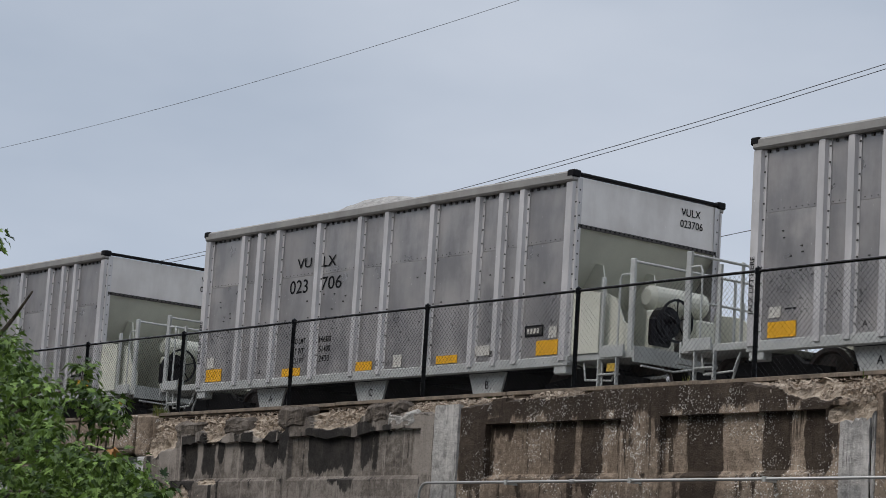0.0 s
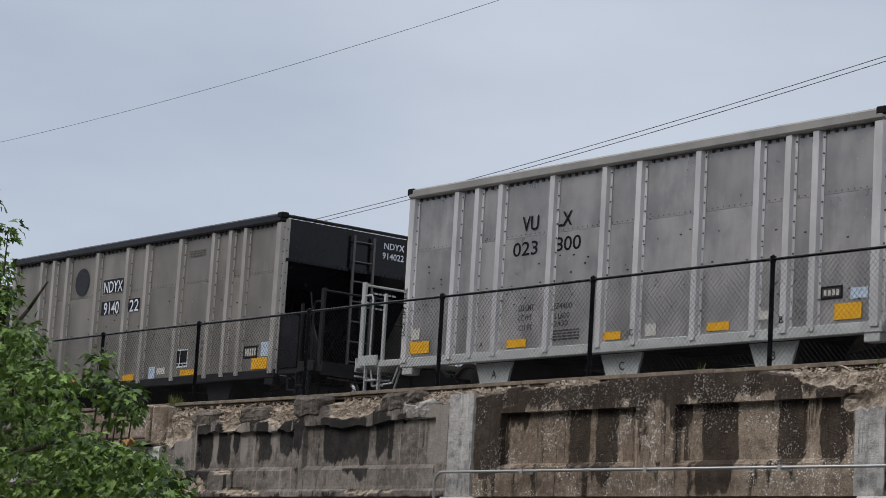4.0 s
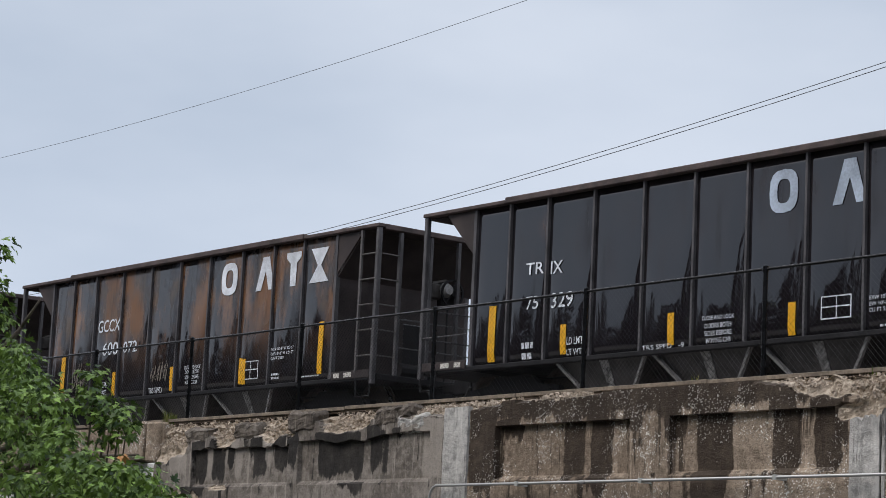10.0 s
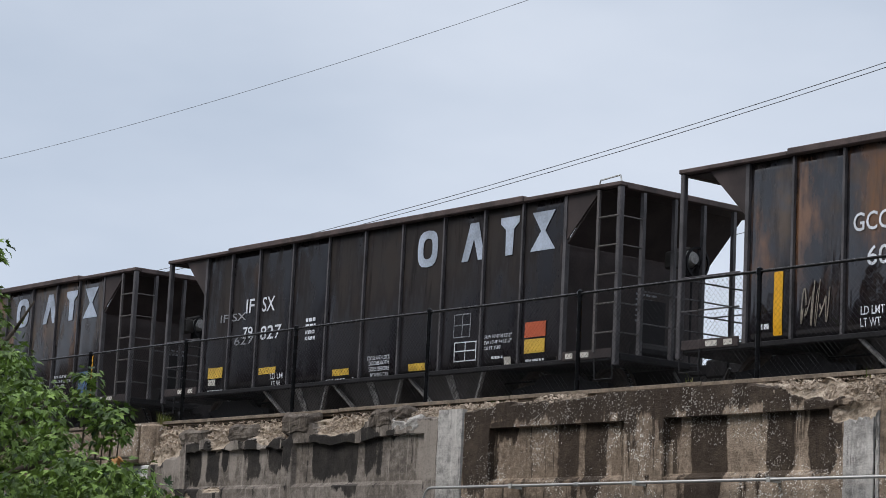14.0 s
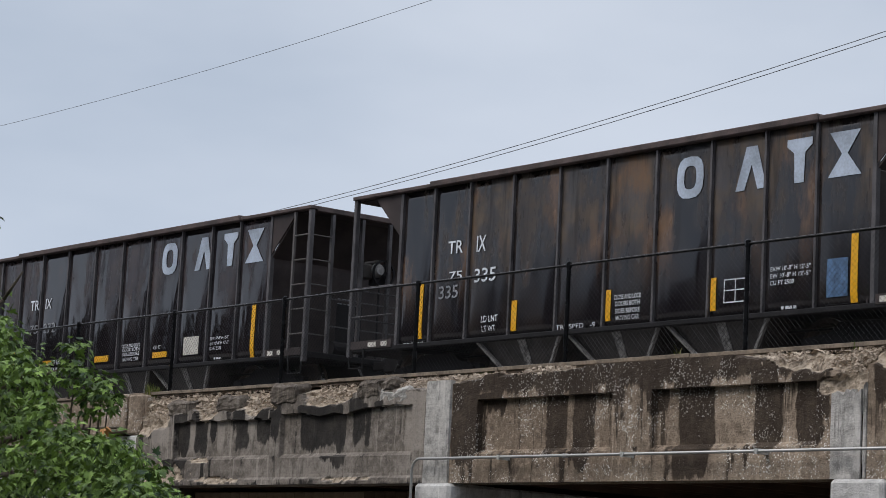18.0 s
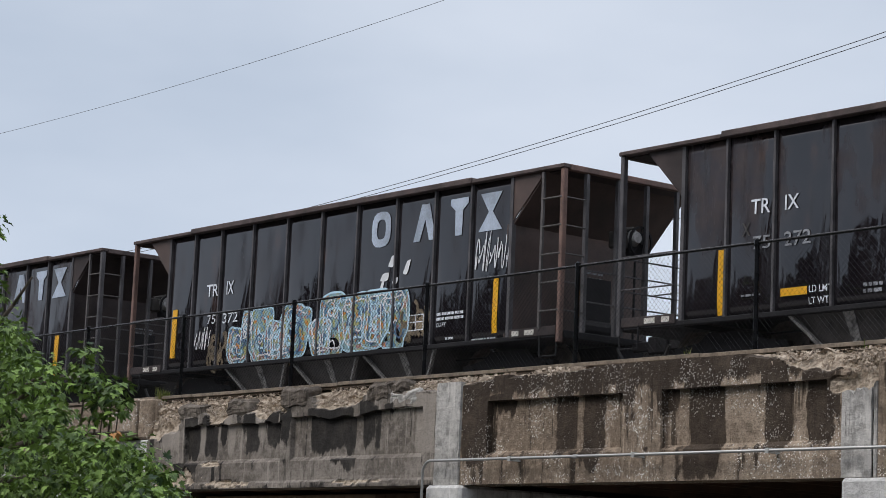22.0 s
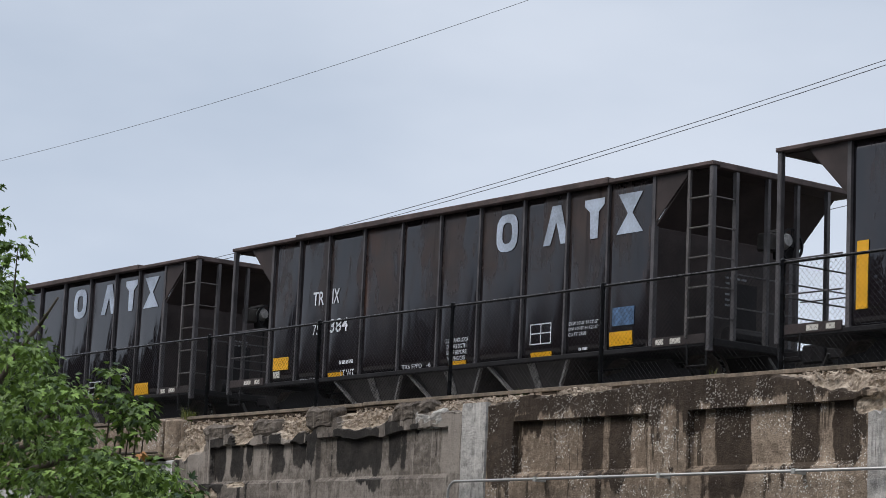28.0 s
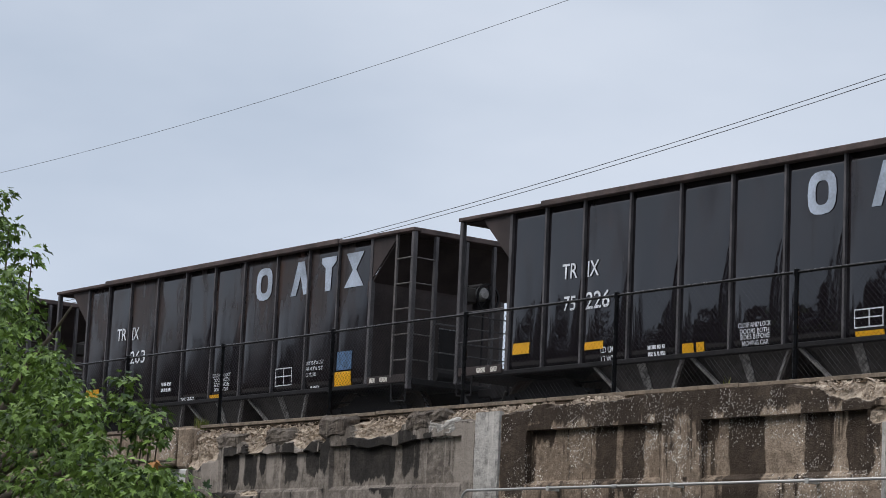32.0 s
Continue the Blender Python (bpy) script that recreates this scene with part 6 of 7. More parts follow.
mark(c, "O", 4.26, 4.76, 1.33, 1.57)
mark(c, "Pa", 3.77, 3.93, 0.94, 1.06)
mark(c, "Pa", -4.82, -4.58, 1.04, 1.15)
measures(c, 3.27, 3.95, 1.18, 1.45)
bars(c, 3.47, 3.74, 1.03, 1.1, 1, M_WHITE, SHEET - 0.008, 1)
bars(c, 4.29, 4.76, 0.94, 1.0, 1, M_WHITE, SHEET - 0.008, 2)
bars(c, -1.74, -1.44, 1.67, 2.11, 4, M_WHITE, SHEET - 0.008, 3)
bars(c, -4.86, -4.33, 0.9, 0.97, 1, M_WHITE, SHEET - 0.008, 4)
frame_mark(c, 2.52, 3.07, 1.05, 1.37, M_WHITE, SHEET - 0.008)
frame_mark(c, 2.48, 2.91, 1.44, 1.83, M_WORN, SHEET - 0.008)
c = blacks[3]
words(c, "TR", -3.84, -3.46, 2.35, 2.57, M_WHITE)
words(c, "IX", -3.13, -2.88, 2.33, 2.6, M_WHITE)
words(c, "75", -3.78, -3.44, 1.91, 2.06, M_WHITE)
words(c, "335", -3.15, -2.59, 1.83, 2.06, M_WHITE)
words(c, "LD LMT", -2.9, -2.49, 1.17, 1.28, M_WHITE)
words(c, "LT WT", -2.88, -2.54, 1.02, 1.12, M_WHITE)
words(c, "TRS SPFD   -9", -1.12, -0.23, 0.95, 1.03, M_WHITE)
words(c, "CLOSE AND LOCK", 0.17, 0.76, 1.32, 1.41, M_WHITE)
words(c, "DOORS BOTH", 0.2, 0.73, 1.22, 1.31, M_WHITE)
words(c, "SIDES BEFORE", 0.21, 0.74, 1.11, 1.21, M_WHITE)
words(c, "MOVING CAR", 0.22, 0.72, 1.01, 1.11, M_WHITE)
words(c, "335", -4.03, -3.52, 1.62, 1.84, M_WORN)
mark(c, "Y", -4.55, -4.42, 1.0, 1.93)
mark(c, "Y", -2.18, -2.04, 0.99, 1.47)
mark(c, "Y", -0.02, 0.1, 1.01, 1.48)
mark(c, "Y", 2.15, 2.27, 1.02, 1.49)
mark(c, "Y", 4.75, 4.87, 0.96, 1.89)
mark(c, "U", 4.33, 4.7, 1.06, 1.58)
measures(c, 3.3, 4.03, 1.28, 1.57)
bars(c, 3.5, 3.78, 0.94, 1.01, 1, M_WHITE, SHEET - 0.008, 1)
bars(c, 4.25, 4.86, 0.9, 0.95, 1, M_WHITE, SHEET - 0.008, 2)
bars(c, -4.91, -4.38, 0.91, 0.96, 1, M_WHITE, SHEET - 0.008, 3)
frame_mark(c, 2.43, 2.86, 1.11, 1.45, M_WHITE, SHEET - 0.008)
c = blacks[4]
words(c, "TR", -3.76, -3.40, 2.34, 2.56, M_WHITE)
words(c, "IX", -3.14, -2.86, 2.34, 2.56, M_WHITE)
words(c, "75", -3.72, -3.38, 1.84, 2.03, M_WORN)
words(c, "272", -3.13, -2.62, 1.83, 2.04, M_WORN)
words(c, "X", -3.92, -3.76, 2.04, 2.24, M_CHUTE)
words(c, "LD LMT", -2.64, -2.24, 1.15, 1.25, M_WHITE)
words(c, "LT WT", -2.65, -2.29, 0.99, 1.09, M_WHITE)
words(c, "TRS SPFD   -1", -1.04, -0.20, 0.87, 0.97, M_WHITE)
words(c, "CLOSE AND LOCK", 0.13, 0.82, 1.35, 1.45, M_WHITE)
words(c, "DOORS BOTH", 0.17, 0.80, 1.27, 1.36, M_WHITE)
words(c, "SIDES BEFORE", 0.18, 0.80, 1.18, 1.27, M_WHITE)
words(c, "MOVING CAR", 0.20, 0.78, 1.08, 1.18, M_WHITE)
mark(c, "Y", -4.37, -4.25, 0.95, 1.89)
mark(c, "Y", -3.16, -2.67, 1.13, 1.24)
mark(c, "Y", -0.90, -0.36, 1.11, 1.23)
mark(c, "Y", 1.31, 1.82, 1.09, 1.20)
words(c, "CU FT", 1.33, 1.60, 1.26, 1.33, M_WHITE)
mark(c, "Y", 4.65, 4.77, 0.93, 1.9)
mark(c, "Pa", 2.40, 2.92, 1.09, 1.43)
measures(c, 3.31, 3.95, 1.12, 1.4)
bars(c, 3.45, 3.7, 0.95, 1.01, 1, M_WHITE, SHEET - 0.008, 1)
bars(c, -4.92, -4.39, 0.87, 0.93, 1, M_WHITE, SHEET - 0.008, 2)
bars(c, -3.90, -3.54, 1.17, 1.22, 1, M_WORN, SHEET - 0.008, 3)
bars(c, -1.67, -1.32, 1.05, 1.22, 2, M_WORN, SHEET - 0.008, 4)
c = blacks[5]
words(c, "TR", -3.75, -3.36, 2.25, 2.49, M_WHITE)
words(c, "IX", -3.09, -2.83, 2.25, 2.51, M_WHITE)
words(c, "75", -3.67, -3.39, 1.73, 1.91, M_WHITE)
words(c, "372", -3.15, -2.62, 1.71, 1.91, M_WHITE)
words(c, "CU FT", 3.31, 3.57, 1.21, 1.28, M_WHITE)
mark(c, "Y", -4.91, -4.74, 1.15, 2.08)
mark(c, "Y", 4.74, 4.86, 1.02, 1.9)
bars(c, 3.31, 4.0, 1.3, 1.46, 2, M_WHITE, SHEET - 0.008, 0)
bars(c, 3.55, 3.78, 0.98, 1.04, 1, M_WHITE, SHEET - 0.008, 1)
bars(c, 4.22, 4.83, 0.93, 0.97, 1, M_WHITE, SHEET - 0.008, 2)
frame_mark(c, 2.54, 2.97, 1.19, 1.46, M_WHITE, SHEET - 0.008)
scribble(c, 4.25, 5.1, 1.99, 2.67, M_TAG, 0)
scribble(c, -4.07, -3.52, 1.19, 1.7, M_TAG, 1)
c = blacks[6]
words(c, "TR", -3.81, -3.45, 2.36, 2.62, M_WHITE)
words(c, "IX", -3.18, -2.85, 2.35, 2.61, M_WHITE)
words(c, "75", -3.72, -3.44, 1.7, 1.9, M_WHITE)
words(c, "281", -3.2, -2.65, 1.79, 2.05, M_WHITE)
words(c, "LT WT", -3.01, -2.62, 0.95, 1.07, M_WHITE)
words(c, "TRS SPFD", -1.02, -0.51, 0.96, 1.08, M_WHITE)
words(c, "CLOSE AND LOCK", 0.23, 0.83, 1.26, 1.36, M_WHITE)
words(c, "DOORS BOTH", 0.27, 0.81, 1.16, 1.27, M_WHITE)
words(c, "SIDES BEFORE", 0.28, 0.82, 1.07, 1.17, M_WHITE)
words(c, "MOVING CAR", 0.3, 0.79, 0.96, 1.08, M_WHITE)
mark(c, "Y", -4.96, -4.75, 1.16, 2.09)
mark(c, "Y", -2.48, -2.35, 1.18, 1.65)
mark(c, "Y", 2.26, 2.39, 1.07, 1.54)
mark(c, "Y", 4.57, 4.74, 1.0, 1.88)
mark(c, "Y", -0.26, -0.18, 1.11, 1.62)
measures(c, 3.33, 3.97, 1.18, 1.44)
bars(c, 3.54, 3.76, 0.95, 1.01, 1, M_WHITE, SHEET - 0.008, 1)
bars(c, 4.24, 4.8, 0.92, 0.97, 1, M_WHITE, SHEET - 0.008, 2)
bars(c, -3.0, -2.64, 1.22, 1.31, 1, M_WHITE, SHEET - 0.008, 3)
bars(c, -4.9, -4.36, 0.89, 0.95, 1, M_WHITE, SHEET - 0.008, 4)
frame_mark(c, 2.4, 2.89, 1.13, 1.47, M_WHITE, SHEET - 0.008)
frame_mark(c, 2.57, 2.93, 1.52, 1.85, M_WORN, SHEET - 0.008)
c = blacks[7]
words(c, "TR", -3.76, -3.42, 2.25, 2.51, M_WHITE)
words(c, "IX", -3.18, -2.94, 2.25, 2.53, M_WHITE)
words(c, "75", -3.72, -3.49, 1.72, 1.93, M_WHITE)
words(c, "384", -3.2, -2.63, 1.73, 1.98, M_WHITE)
words(c, "TRS SPFD   -6", -1.01, -0.21, 0.95, 1.06, M_WHITE)
words(c, "CLOSE AND LOCK", 0.17, 0.8, 1.31, 1.41, M_WHITE)
words(c, "DOORS BOTH", 0.23, 0.75, 1.21, 1.31, M_WHITE)
words(c, "SIDES BEFORE", 0.23, 0.76, 1.11, 1.21, M_WHITE)
words(c, "MOVING CAR", 0.26, 0.73, 1.01, 1.11, M_WHITE)
words(c, "LT WT", -2.81, -2.39, 0.92, 1.05, M_WHITE)
mark(c, "Y", -4.93, -4.43, 1.15, 1.38)
mark(c, "Y", -3.19, -2.74, 0.89, 1.01)
mark(c, "Y", 0.35, 0.74, 0.89, 1.0)
mark(c, "Y", 2.37, 2.87, 0.89, 1.01)
mark(c, "Y", 4.21, 4.73, 0.99, 1.2)
mark(c, "U", 4.27, 4.76, 1.29, 1.57)
mark(c, "Pa", -4.91, -4.7, 1.01, 1.13)
measures(c, 3.27, 3.96, 1.19, 1.44)
bars(c, 3.51, 3.74, 0.96, 1.03, 1, M_WHITE, SHEET - 0.008, 1)
bars(c, 4.13, 4.78, 0.9, 0.95, 1, M_WHITE, SHEET - 0.008, 2)
bars(c, -2.83, -2.4, 1.12, 1.23, 1, M_WHITE, SHEET - 0.008, 3)
bars(c, -4.07, -3.57, 0.89, 0.96, 1, M_WHITE, SHEET - 0.008, 4)
frame_mark(c, 2.36, 2.87, 1.13, 1.46, M_WHITE, SHEET - 0.008)
c = blacks[8]
words(c, "TR", -3.81, -3.45, 2.29, 2.54, M_WHITE)
words(c, "IX", -3.23, -2.94, 2.28, 2.54, M_WHITE)
words(c, "75", -3.75, -3.46, 1.78, 2.02, M_WHITE)
words(c, "226", -3.23, -2.66, 1.77, 2.05, M_WHITE)
words(c, "CLOSE AND LOCK", 0.11, 0.76, 1.22, 1.32, M_WHITE)
words(c, "DOORS BOTH", 0.15, 0.73, 1.13, 1.24, M_WHITE)
words(c, "SIDES BEFORE", 0.16, 0.74, 1.05, 1.15, M_WHITE)
words(c, "MOVING CAR", 0.19, 0.71, 0.96, 1.07, M_WHITE)
words(c, "LD LMT", -2.83, -2.46, 1.06, 1.16, M_WHITE)
words(c, "LT WT", -2.83, -2.53, 0.9, 1.02, M_WHITE)
mark(c, "Y", -4.95, -4.53, 1.17, 1.35)
mark(c, "Y", -3.21, -2.77, 1.13, 1.25)
mark(c, "Y", -1.04, -0.8, 0.94, 1.08)
mark(c, "Y", -0.74, -0.58, 0.92, 1.08)
mark(c, "Y", 2.32, 2.83, 0.87, 1.01)
mark(c, "Y", 4.16, 4.71, 0.95, 1.18)
measures(c, 3.22, 3.86, 1.19, 1.44)
bars(c, 3.46, 3.7, 0.92, 0.98, 1, M_WHITE, SHEET - 0.008, 1)
bars(c, 4.14, 4.75, 0.88, 0.93, 1, M_WHITE, SHEET - 0.008, 2)
bars(c, -1.77, -1.4, 0.92, 1.12, 2, M_WHITE, SHEET - 0.008, 3)
frame_mark(c, 2.31, 2.83, 1.05, 1.31, M_WHITE, SHEET - 0.008)
c = blacks[9]
words(c, "TR", -3.81, -3.43, 2.31, 2.57, M_WHITE)
words(c, "IX", -3.21, -2.91, 2.29, 2.56, M_WHITE)
words(c, "263", -3.21, -2.59, 1.8, 2.07, M_WHITE)
words(c, "CLOSE AND LOCK", 0.05, 0.7, 1.33, 1.43, M_WHITE)
words(c, "DOORS BOTH", 0.11, 0.67, 1.24, 1.35, M_WHITE)
words(c, "SIDES BEFORE", 0.12, 0.68, 1.15, 1.26, M_WHITE)
words(c, "MOVING CAR", 0.15, 0.65, 1.06, 1.18, M_WHITE)
words(c, "TRS SPFD", -1.13, -0.6, 0.9, 1.01, M_WHITE)
mark(c, "Y", -4.93, -4.4, 1.17, 1.35)
mark(c, "Y", -0.06, 0.35, 0.87, 1.0)
mark(c, "Y", 4.14, 4.66, 0.94, 1.19)
mark(c, "U", 4.2, 4.67, 1.22, 1.55)
measures(c, 3.23, 3.8, 1.14, 1.46)
bars(c, 3.39, 3.66, 0.94, 1.0, 1, M_WHITE, SHEET - 0.008, 1)
bars(c, 4.12, 4.71, 0.87, 0.92, 1, M_WHITE, SHEET - 0.008, 2)
bars(c, -1.86, -1.49, 1.13, 1.36, 2, M_WHITE, SHEET - 0.008, 3)
frame_mark(c, 2.24, 2.8, 1.04, 1.37, M_WHITE, SHEET - 0.008)
c = silvers[1]
words(c, "VU", -2.2, -1.76, 2.88, 3.06, M_STENCIL)
words(c, "LX", -1.43, -1.01, 2.85, 3.05, M_STENCIL)
words(c, "023", -2.39, -1.83, 2.43, 2.68, M_STENCIL)
words(c, "706", -1.44, -0.81, 2.44, 2.68, M_STENCIL)
mark(c, "Y", -4.94, -4.42, 0.96, 1.19)
mark(c, "Y", -2.44, -1.88, 0.95, 1.09)
mark(c, "Y", -0.26, 0.23, 0.95, 1.1)
mark(c, "Y", 1.98, 2.52, 0.96, 1.09)
mark(c, "Y", 4.46, 4.96, 0.97, 1.2)
mark(c, "Pa", -4.93, -4.7, 1.21, 1.41)
mark(c, "Pa", 0.82, 1.05, 0.96, 1.17)
mark(c, "Pa", 2.97, 3.33, 1.04, 1.2)
mark(c, "Pa", 4.74, 4.92, 1.23, 1.41)
words(c, "LD LMT", -2.16, -1.78, 1.52, 1.62, M_STENCIL)
words(c, "LT WT", -2.15, -1.82, 1.34, 1.44, M_STENCIL)
words(c, "CU FT", -2.14, -1.81, 1.17, 1.27, M_STENCIL)
words(c, "234600", -1.49, -1.01, 1.51, 1.62, M_STENCIL)
words(c, "51400", -1.36, -1.02, 1.34, 1.45, M_STENCIL)
words(c, "2430", -1.35, -1.03, 1.17, 1.28, M_STENCIL)
plate(c, 4.17, 4.60, 1.27, 1.45)
c = silvers[2]
words(c, "VU", -2.27, -1.88, 2.82, 3.07, M_STENCIL)
words(c, "LX", -1.46, -1.08, 2.82, 3.06, M_STENCIL)
words(c, "023", -2.48, -1.87, 2.43, 2.66, M_STENCIL)
words(c, "800", -1.47, -0.85, 2.43, 2.66, M_STENCIL)
mark(c, "Y", -5.04, -4.50, 1.0, 1.2)
mark(c, "Y", -2.50, -2.03, 0.97, 1.1)
mark(c, "Y", -0.33, 0.15, 0.97, 1.09)
mark(c, "Y", 1.96, 2.40, 0.98, 1.1)
mark(c, "Y", 4.37, 4.85, 0.99, 1.21)
mark(c, "Pa", -5.00, -4.78, 1.24, 1.42)
mark(c, "Pa", 0.68, 0.91, 0.98, 1.16)
mark(c, "Pa", 2.89, 3.16, 1.08, 1.2)
mark(c, "U2", 4.65, 4.95, 1.26, 1.41)
words(c, "LD LMT", -2.26, -1.88, 1.54, 1.64, M_CHUTE)
words(c, "LT WT", -2.25, -1.92, 1.39, 1.48, M_CHUTE)
words(c, "CU FT", -2.24, -1.91, 1.23, 1.32, M_CHUTE)
words(c, "234400", -1.44, -0.98, 1.52, 1.62, M_CHUTE)
words(c, "51600", -1.40, -1.03, 1.37, 1.46, M_CHUTE)
words(c, "2430", -1.39, -1.06, 1.25, 1.34, M_CHUTE)
bars(c, -1.42, -0.79, 1.02, 1.20, 4, M_CHUTE, SHEET - 0.026, 6)
plate(c, 4.11, 4.50, 1.28, 1.46)
c = silvers[0]
mark(c, "Y", -4.86, -4.34, 0.96, 1.18)
mark(c, "Pa", -4.85, -4.63, 1.24, 1.39)
bars(c, -4.56, -4.35, 1.33, 1.37, 1, M_STENCIL, SHEET - 0.026, 0)
c = warm
words(c, "NDYX", -1.27, -0.5, 2.78, 3.02, M_WHITE, 0.012)
words(c, "9140", -1.2, -0.59, 2.33, 2.59, M_WHITE, 0.012)
words(c, "22", -0.18, 0.19, 2.33, 2.58, M_WHITE, 0.012)
mark(c, "Y", -4.98, -4.46, 0.94, 1.17)
mark(c, "Y", -2.46, -1.95, 0.94, 1.06)
mark(c, "Y", -0.25, 0.21, 0.93, 1.06)
mark(c, "Y", 1.95, 2.45, 0.95, 1.06)
mark(c, "Y", 4.42, 4.93, 0.96, 1.17)
mark(c, "U2", -5.01, -4.7, 1.21, 1.43)
mark(c, "U2", 0.78, 1.01, 0.94, 1.17)
mark(c, "U2", 4.71, 4.95, 1.19, 1.45)
mark(c, "Pa", 1.08, 1.38, 1.01, 1.14)
mark(c, "Bk", -1.3, -0.51, 2.78, 3.05)
mark(c, "Bk", -1.3, -0.59, 2.33, 2.6)
mark(c, "Bk", -0.22, 0.2, 2.33, 2.59)
bars(c, 1.96, 2.53, 3.24, 3.38, 3, M_FAINT, SHEET - 0.026, 0)
words(c, "LD LMT", -2.15, -1.75, 1.30, 1.41, M_FAINT)
words(c, "LT WT", -2.14, -1.80, 1.14, 1.25, M_FAINT)
bars(c, -1.42, -1.0, 1.29, 1.42, 1, M_FAINT, SHEET - 0.026, 1)
bars(c, -1.42, -1.05, 1.13, 1.26, 1, M_FAINT, SHEET - 0.026, 2)
bars(c, -1.50, -0.92, 1.00, 1.10, 3, M_FAINT, SHEET - 0.026, 3)
bars(c, 2.62, 3.05, 1.25, 1.62, 3, M_FAINT, SHEET - 0.026, 4)
plate(c, 4.13, 4.58, 1.17, 1.40)
patch(c, 1.73, 2.18, 1.11, 1.46, M_WHITE, SHEET - 0.027, "stencil_panel", "white-framed black stencil panel")
patch(c, 1.755, 2.155, 1.20, 1.435, M_STENCIL, SHEET - 0.030, "panel_field")
patch(c, 1.90, 1.915, 1.20, 1.435, M_WHITE, SHEET - 0.033, "panel_rule")
bars(c, 1.76, 2.15, 1.13, 1.19, 1, M_STENCIL, SHEET - 0.031, 5)
# small white lines on the black slope sheet of its end
bm = bmesh.new()
rnd = random.Random(9)
for k in range(4):
    z = 2.62 - k * 0.085
    x = SL / 2 - 0.03 - (2.95 - z) * 1.42 / 1.93 + 0.012
    y = 0.62 - 0.05 * k
    while y < 1.15:
        w = rnd.uniform(0.05, 0.12)
        box(bm, x, x + 0.012, y, y + w, z, z + 0.036)
        y += w + 0.03
tagged(part("small_writing", bm, M_WHITE, warm), kind="stuff")

for k, car in enumerate(blacks):
    big_marks(car, M_WHITE if k == 1 else M_PALEBLUE)
mural(blacks[5])
for car in silvers:
    for text, d in (("A", -8.2), ("C", -5.2), ("B", -2.1)):
        piece("lettering", lettering_mesh(text, 0.13, M_STENCIL), car, pose(short(d) - 0.04, -1.404, 0.53))
    for text, x in (("A", -3.10), ("C", 0.40), ("B", 3.42)):
        piece("lettering", lettering_mesh(text, 0.10, M_STENCIL), car, pose(x, -1.633, 1.0))
    ob = piece("lettering", lettering_mesh("JACK LIFT HERE", 0.085, M_STENCIL), car, pose(-5.10, -1.633, 1.30, 0, -90, 0))
for car, word, number, material in ((silvers[1], "VULX", "023706", M_STENCIL), (silvers[2], "VULX", "023800", M_STENCIL), (warm, "NDYX", "914022", M_WHITE)):
    piece("lettering", lettering_mesh(word, 0.125, material), car, pose(SL / 2 - 0.012, 0.70, 3.47, 0, 0, 90))
    piece("lettering", lettering_mesh(number, 0.125, material), car, pose(SL / 2 - 0.012, 0.68, 3.28, 0, 0, 90))
bm = bmesh.new()
ring(bm, (-2.2, -1.561, 3.08), 1, 0.29, 0.002, 0.004, 28)
part("round_patch", bm, M_BLACK, warm, "black painted disc")
bm = bmesh.new()
bent_tube(bm, [(along(-0.55), -1.55, 3.55), (along(-0.52), -1.55, 3.63), (along(-0.08), -1.55, 3.66), (along(-0.05), -1.55, 3.55)], 0.014, 6)
part("grab_loop", bm, M_GALV, blacks[2])


# what is painted or stuck on the long wagons lies close on their swollen sheets
ON_SHEET = ("lettering", "reflective_patch", "sticker", "small_writing", "marking", "ring_mark", "wedge_mark", "block_mark", "blade_mark", "sprayed_tag", "ruled_stencil", "bubble_shape", "linework", "white_spot")
for car in blacks:
    for ob in car.children:
        if ob.data and ob.name.split(".")[0] in ON_SHEET:
            if ob.data.users > 1:
                ob.data = ob.data.copy()
            if ob.name.split(".")[0] in ("reflective_patch", "sticker", "ring_mark", "wedge_mark", "block_mark", "blade_mark"):
                bm = bmesh.new()
                bm.from_mesh(ob.data)
                bmesh.ops.subdivide_edges(bm, edges=bm.edges[:], cuts=5, use_grid_fill=True)
                bm.to_mesh(ob.data)
                bm.free()
            back = ob.matrix_basis.inverted()
            for v in ob.data.vertices:
                p = ob.matrix_basis @ v.co
                for a, b in zip(RIBS, RIBS[1:]):
                    if p.y < -1.5 and along(b) < p.x <= along(a):
                        p.y -= min(0.0, swell(a, (p.x - along(b)) / (a - b), (p.z - SHEET_LOW) / (SHEET_HIGH - SHEET_LOW))) + 0.004
                        v.co = back @ p
                        break


# ---- plants ----
def leaf_material(name, dark, light):
    n = Nodes(name, 0.5)
    rnd = n.island()
    color = n.mix(n.math("POWER", rnd, 1.8), dark, light)
    color = n.mix(n.band(n.noise(3.0, 2.0), 0.4, 0.7, 0.0, 0.5), color, light)
    n.bsdf.inputs["IOR"].default_value = 1.35
    out = n.done(color, 0.5)
    through_leaf = n.t.nodes.new("ShaderNodeBsdfTranslucent")
    n.put(through_leaf.inputs["Color"], n.mix(0.5, color, (0.16, 0.24, 0.03)))
    both_sides = n.t.nodes.new("ShaderNodeMixShader")
    both_sides.inputs[0].default_value = 0.12
    n.t.links.new(n.bsdf.outputs[0], both_sides.inputs[1])
    n.t.links.new(through_leaf.outputs[0], both_sides.inputs[2])
    n.t.links.new(both_sides.outputs[0], n.t.nodes["Material Output"].inputs["Surface"])
    return out


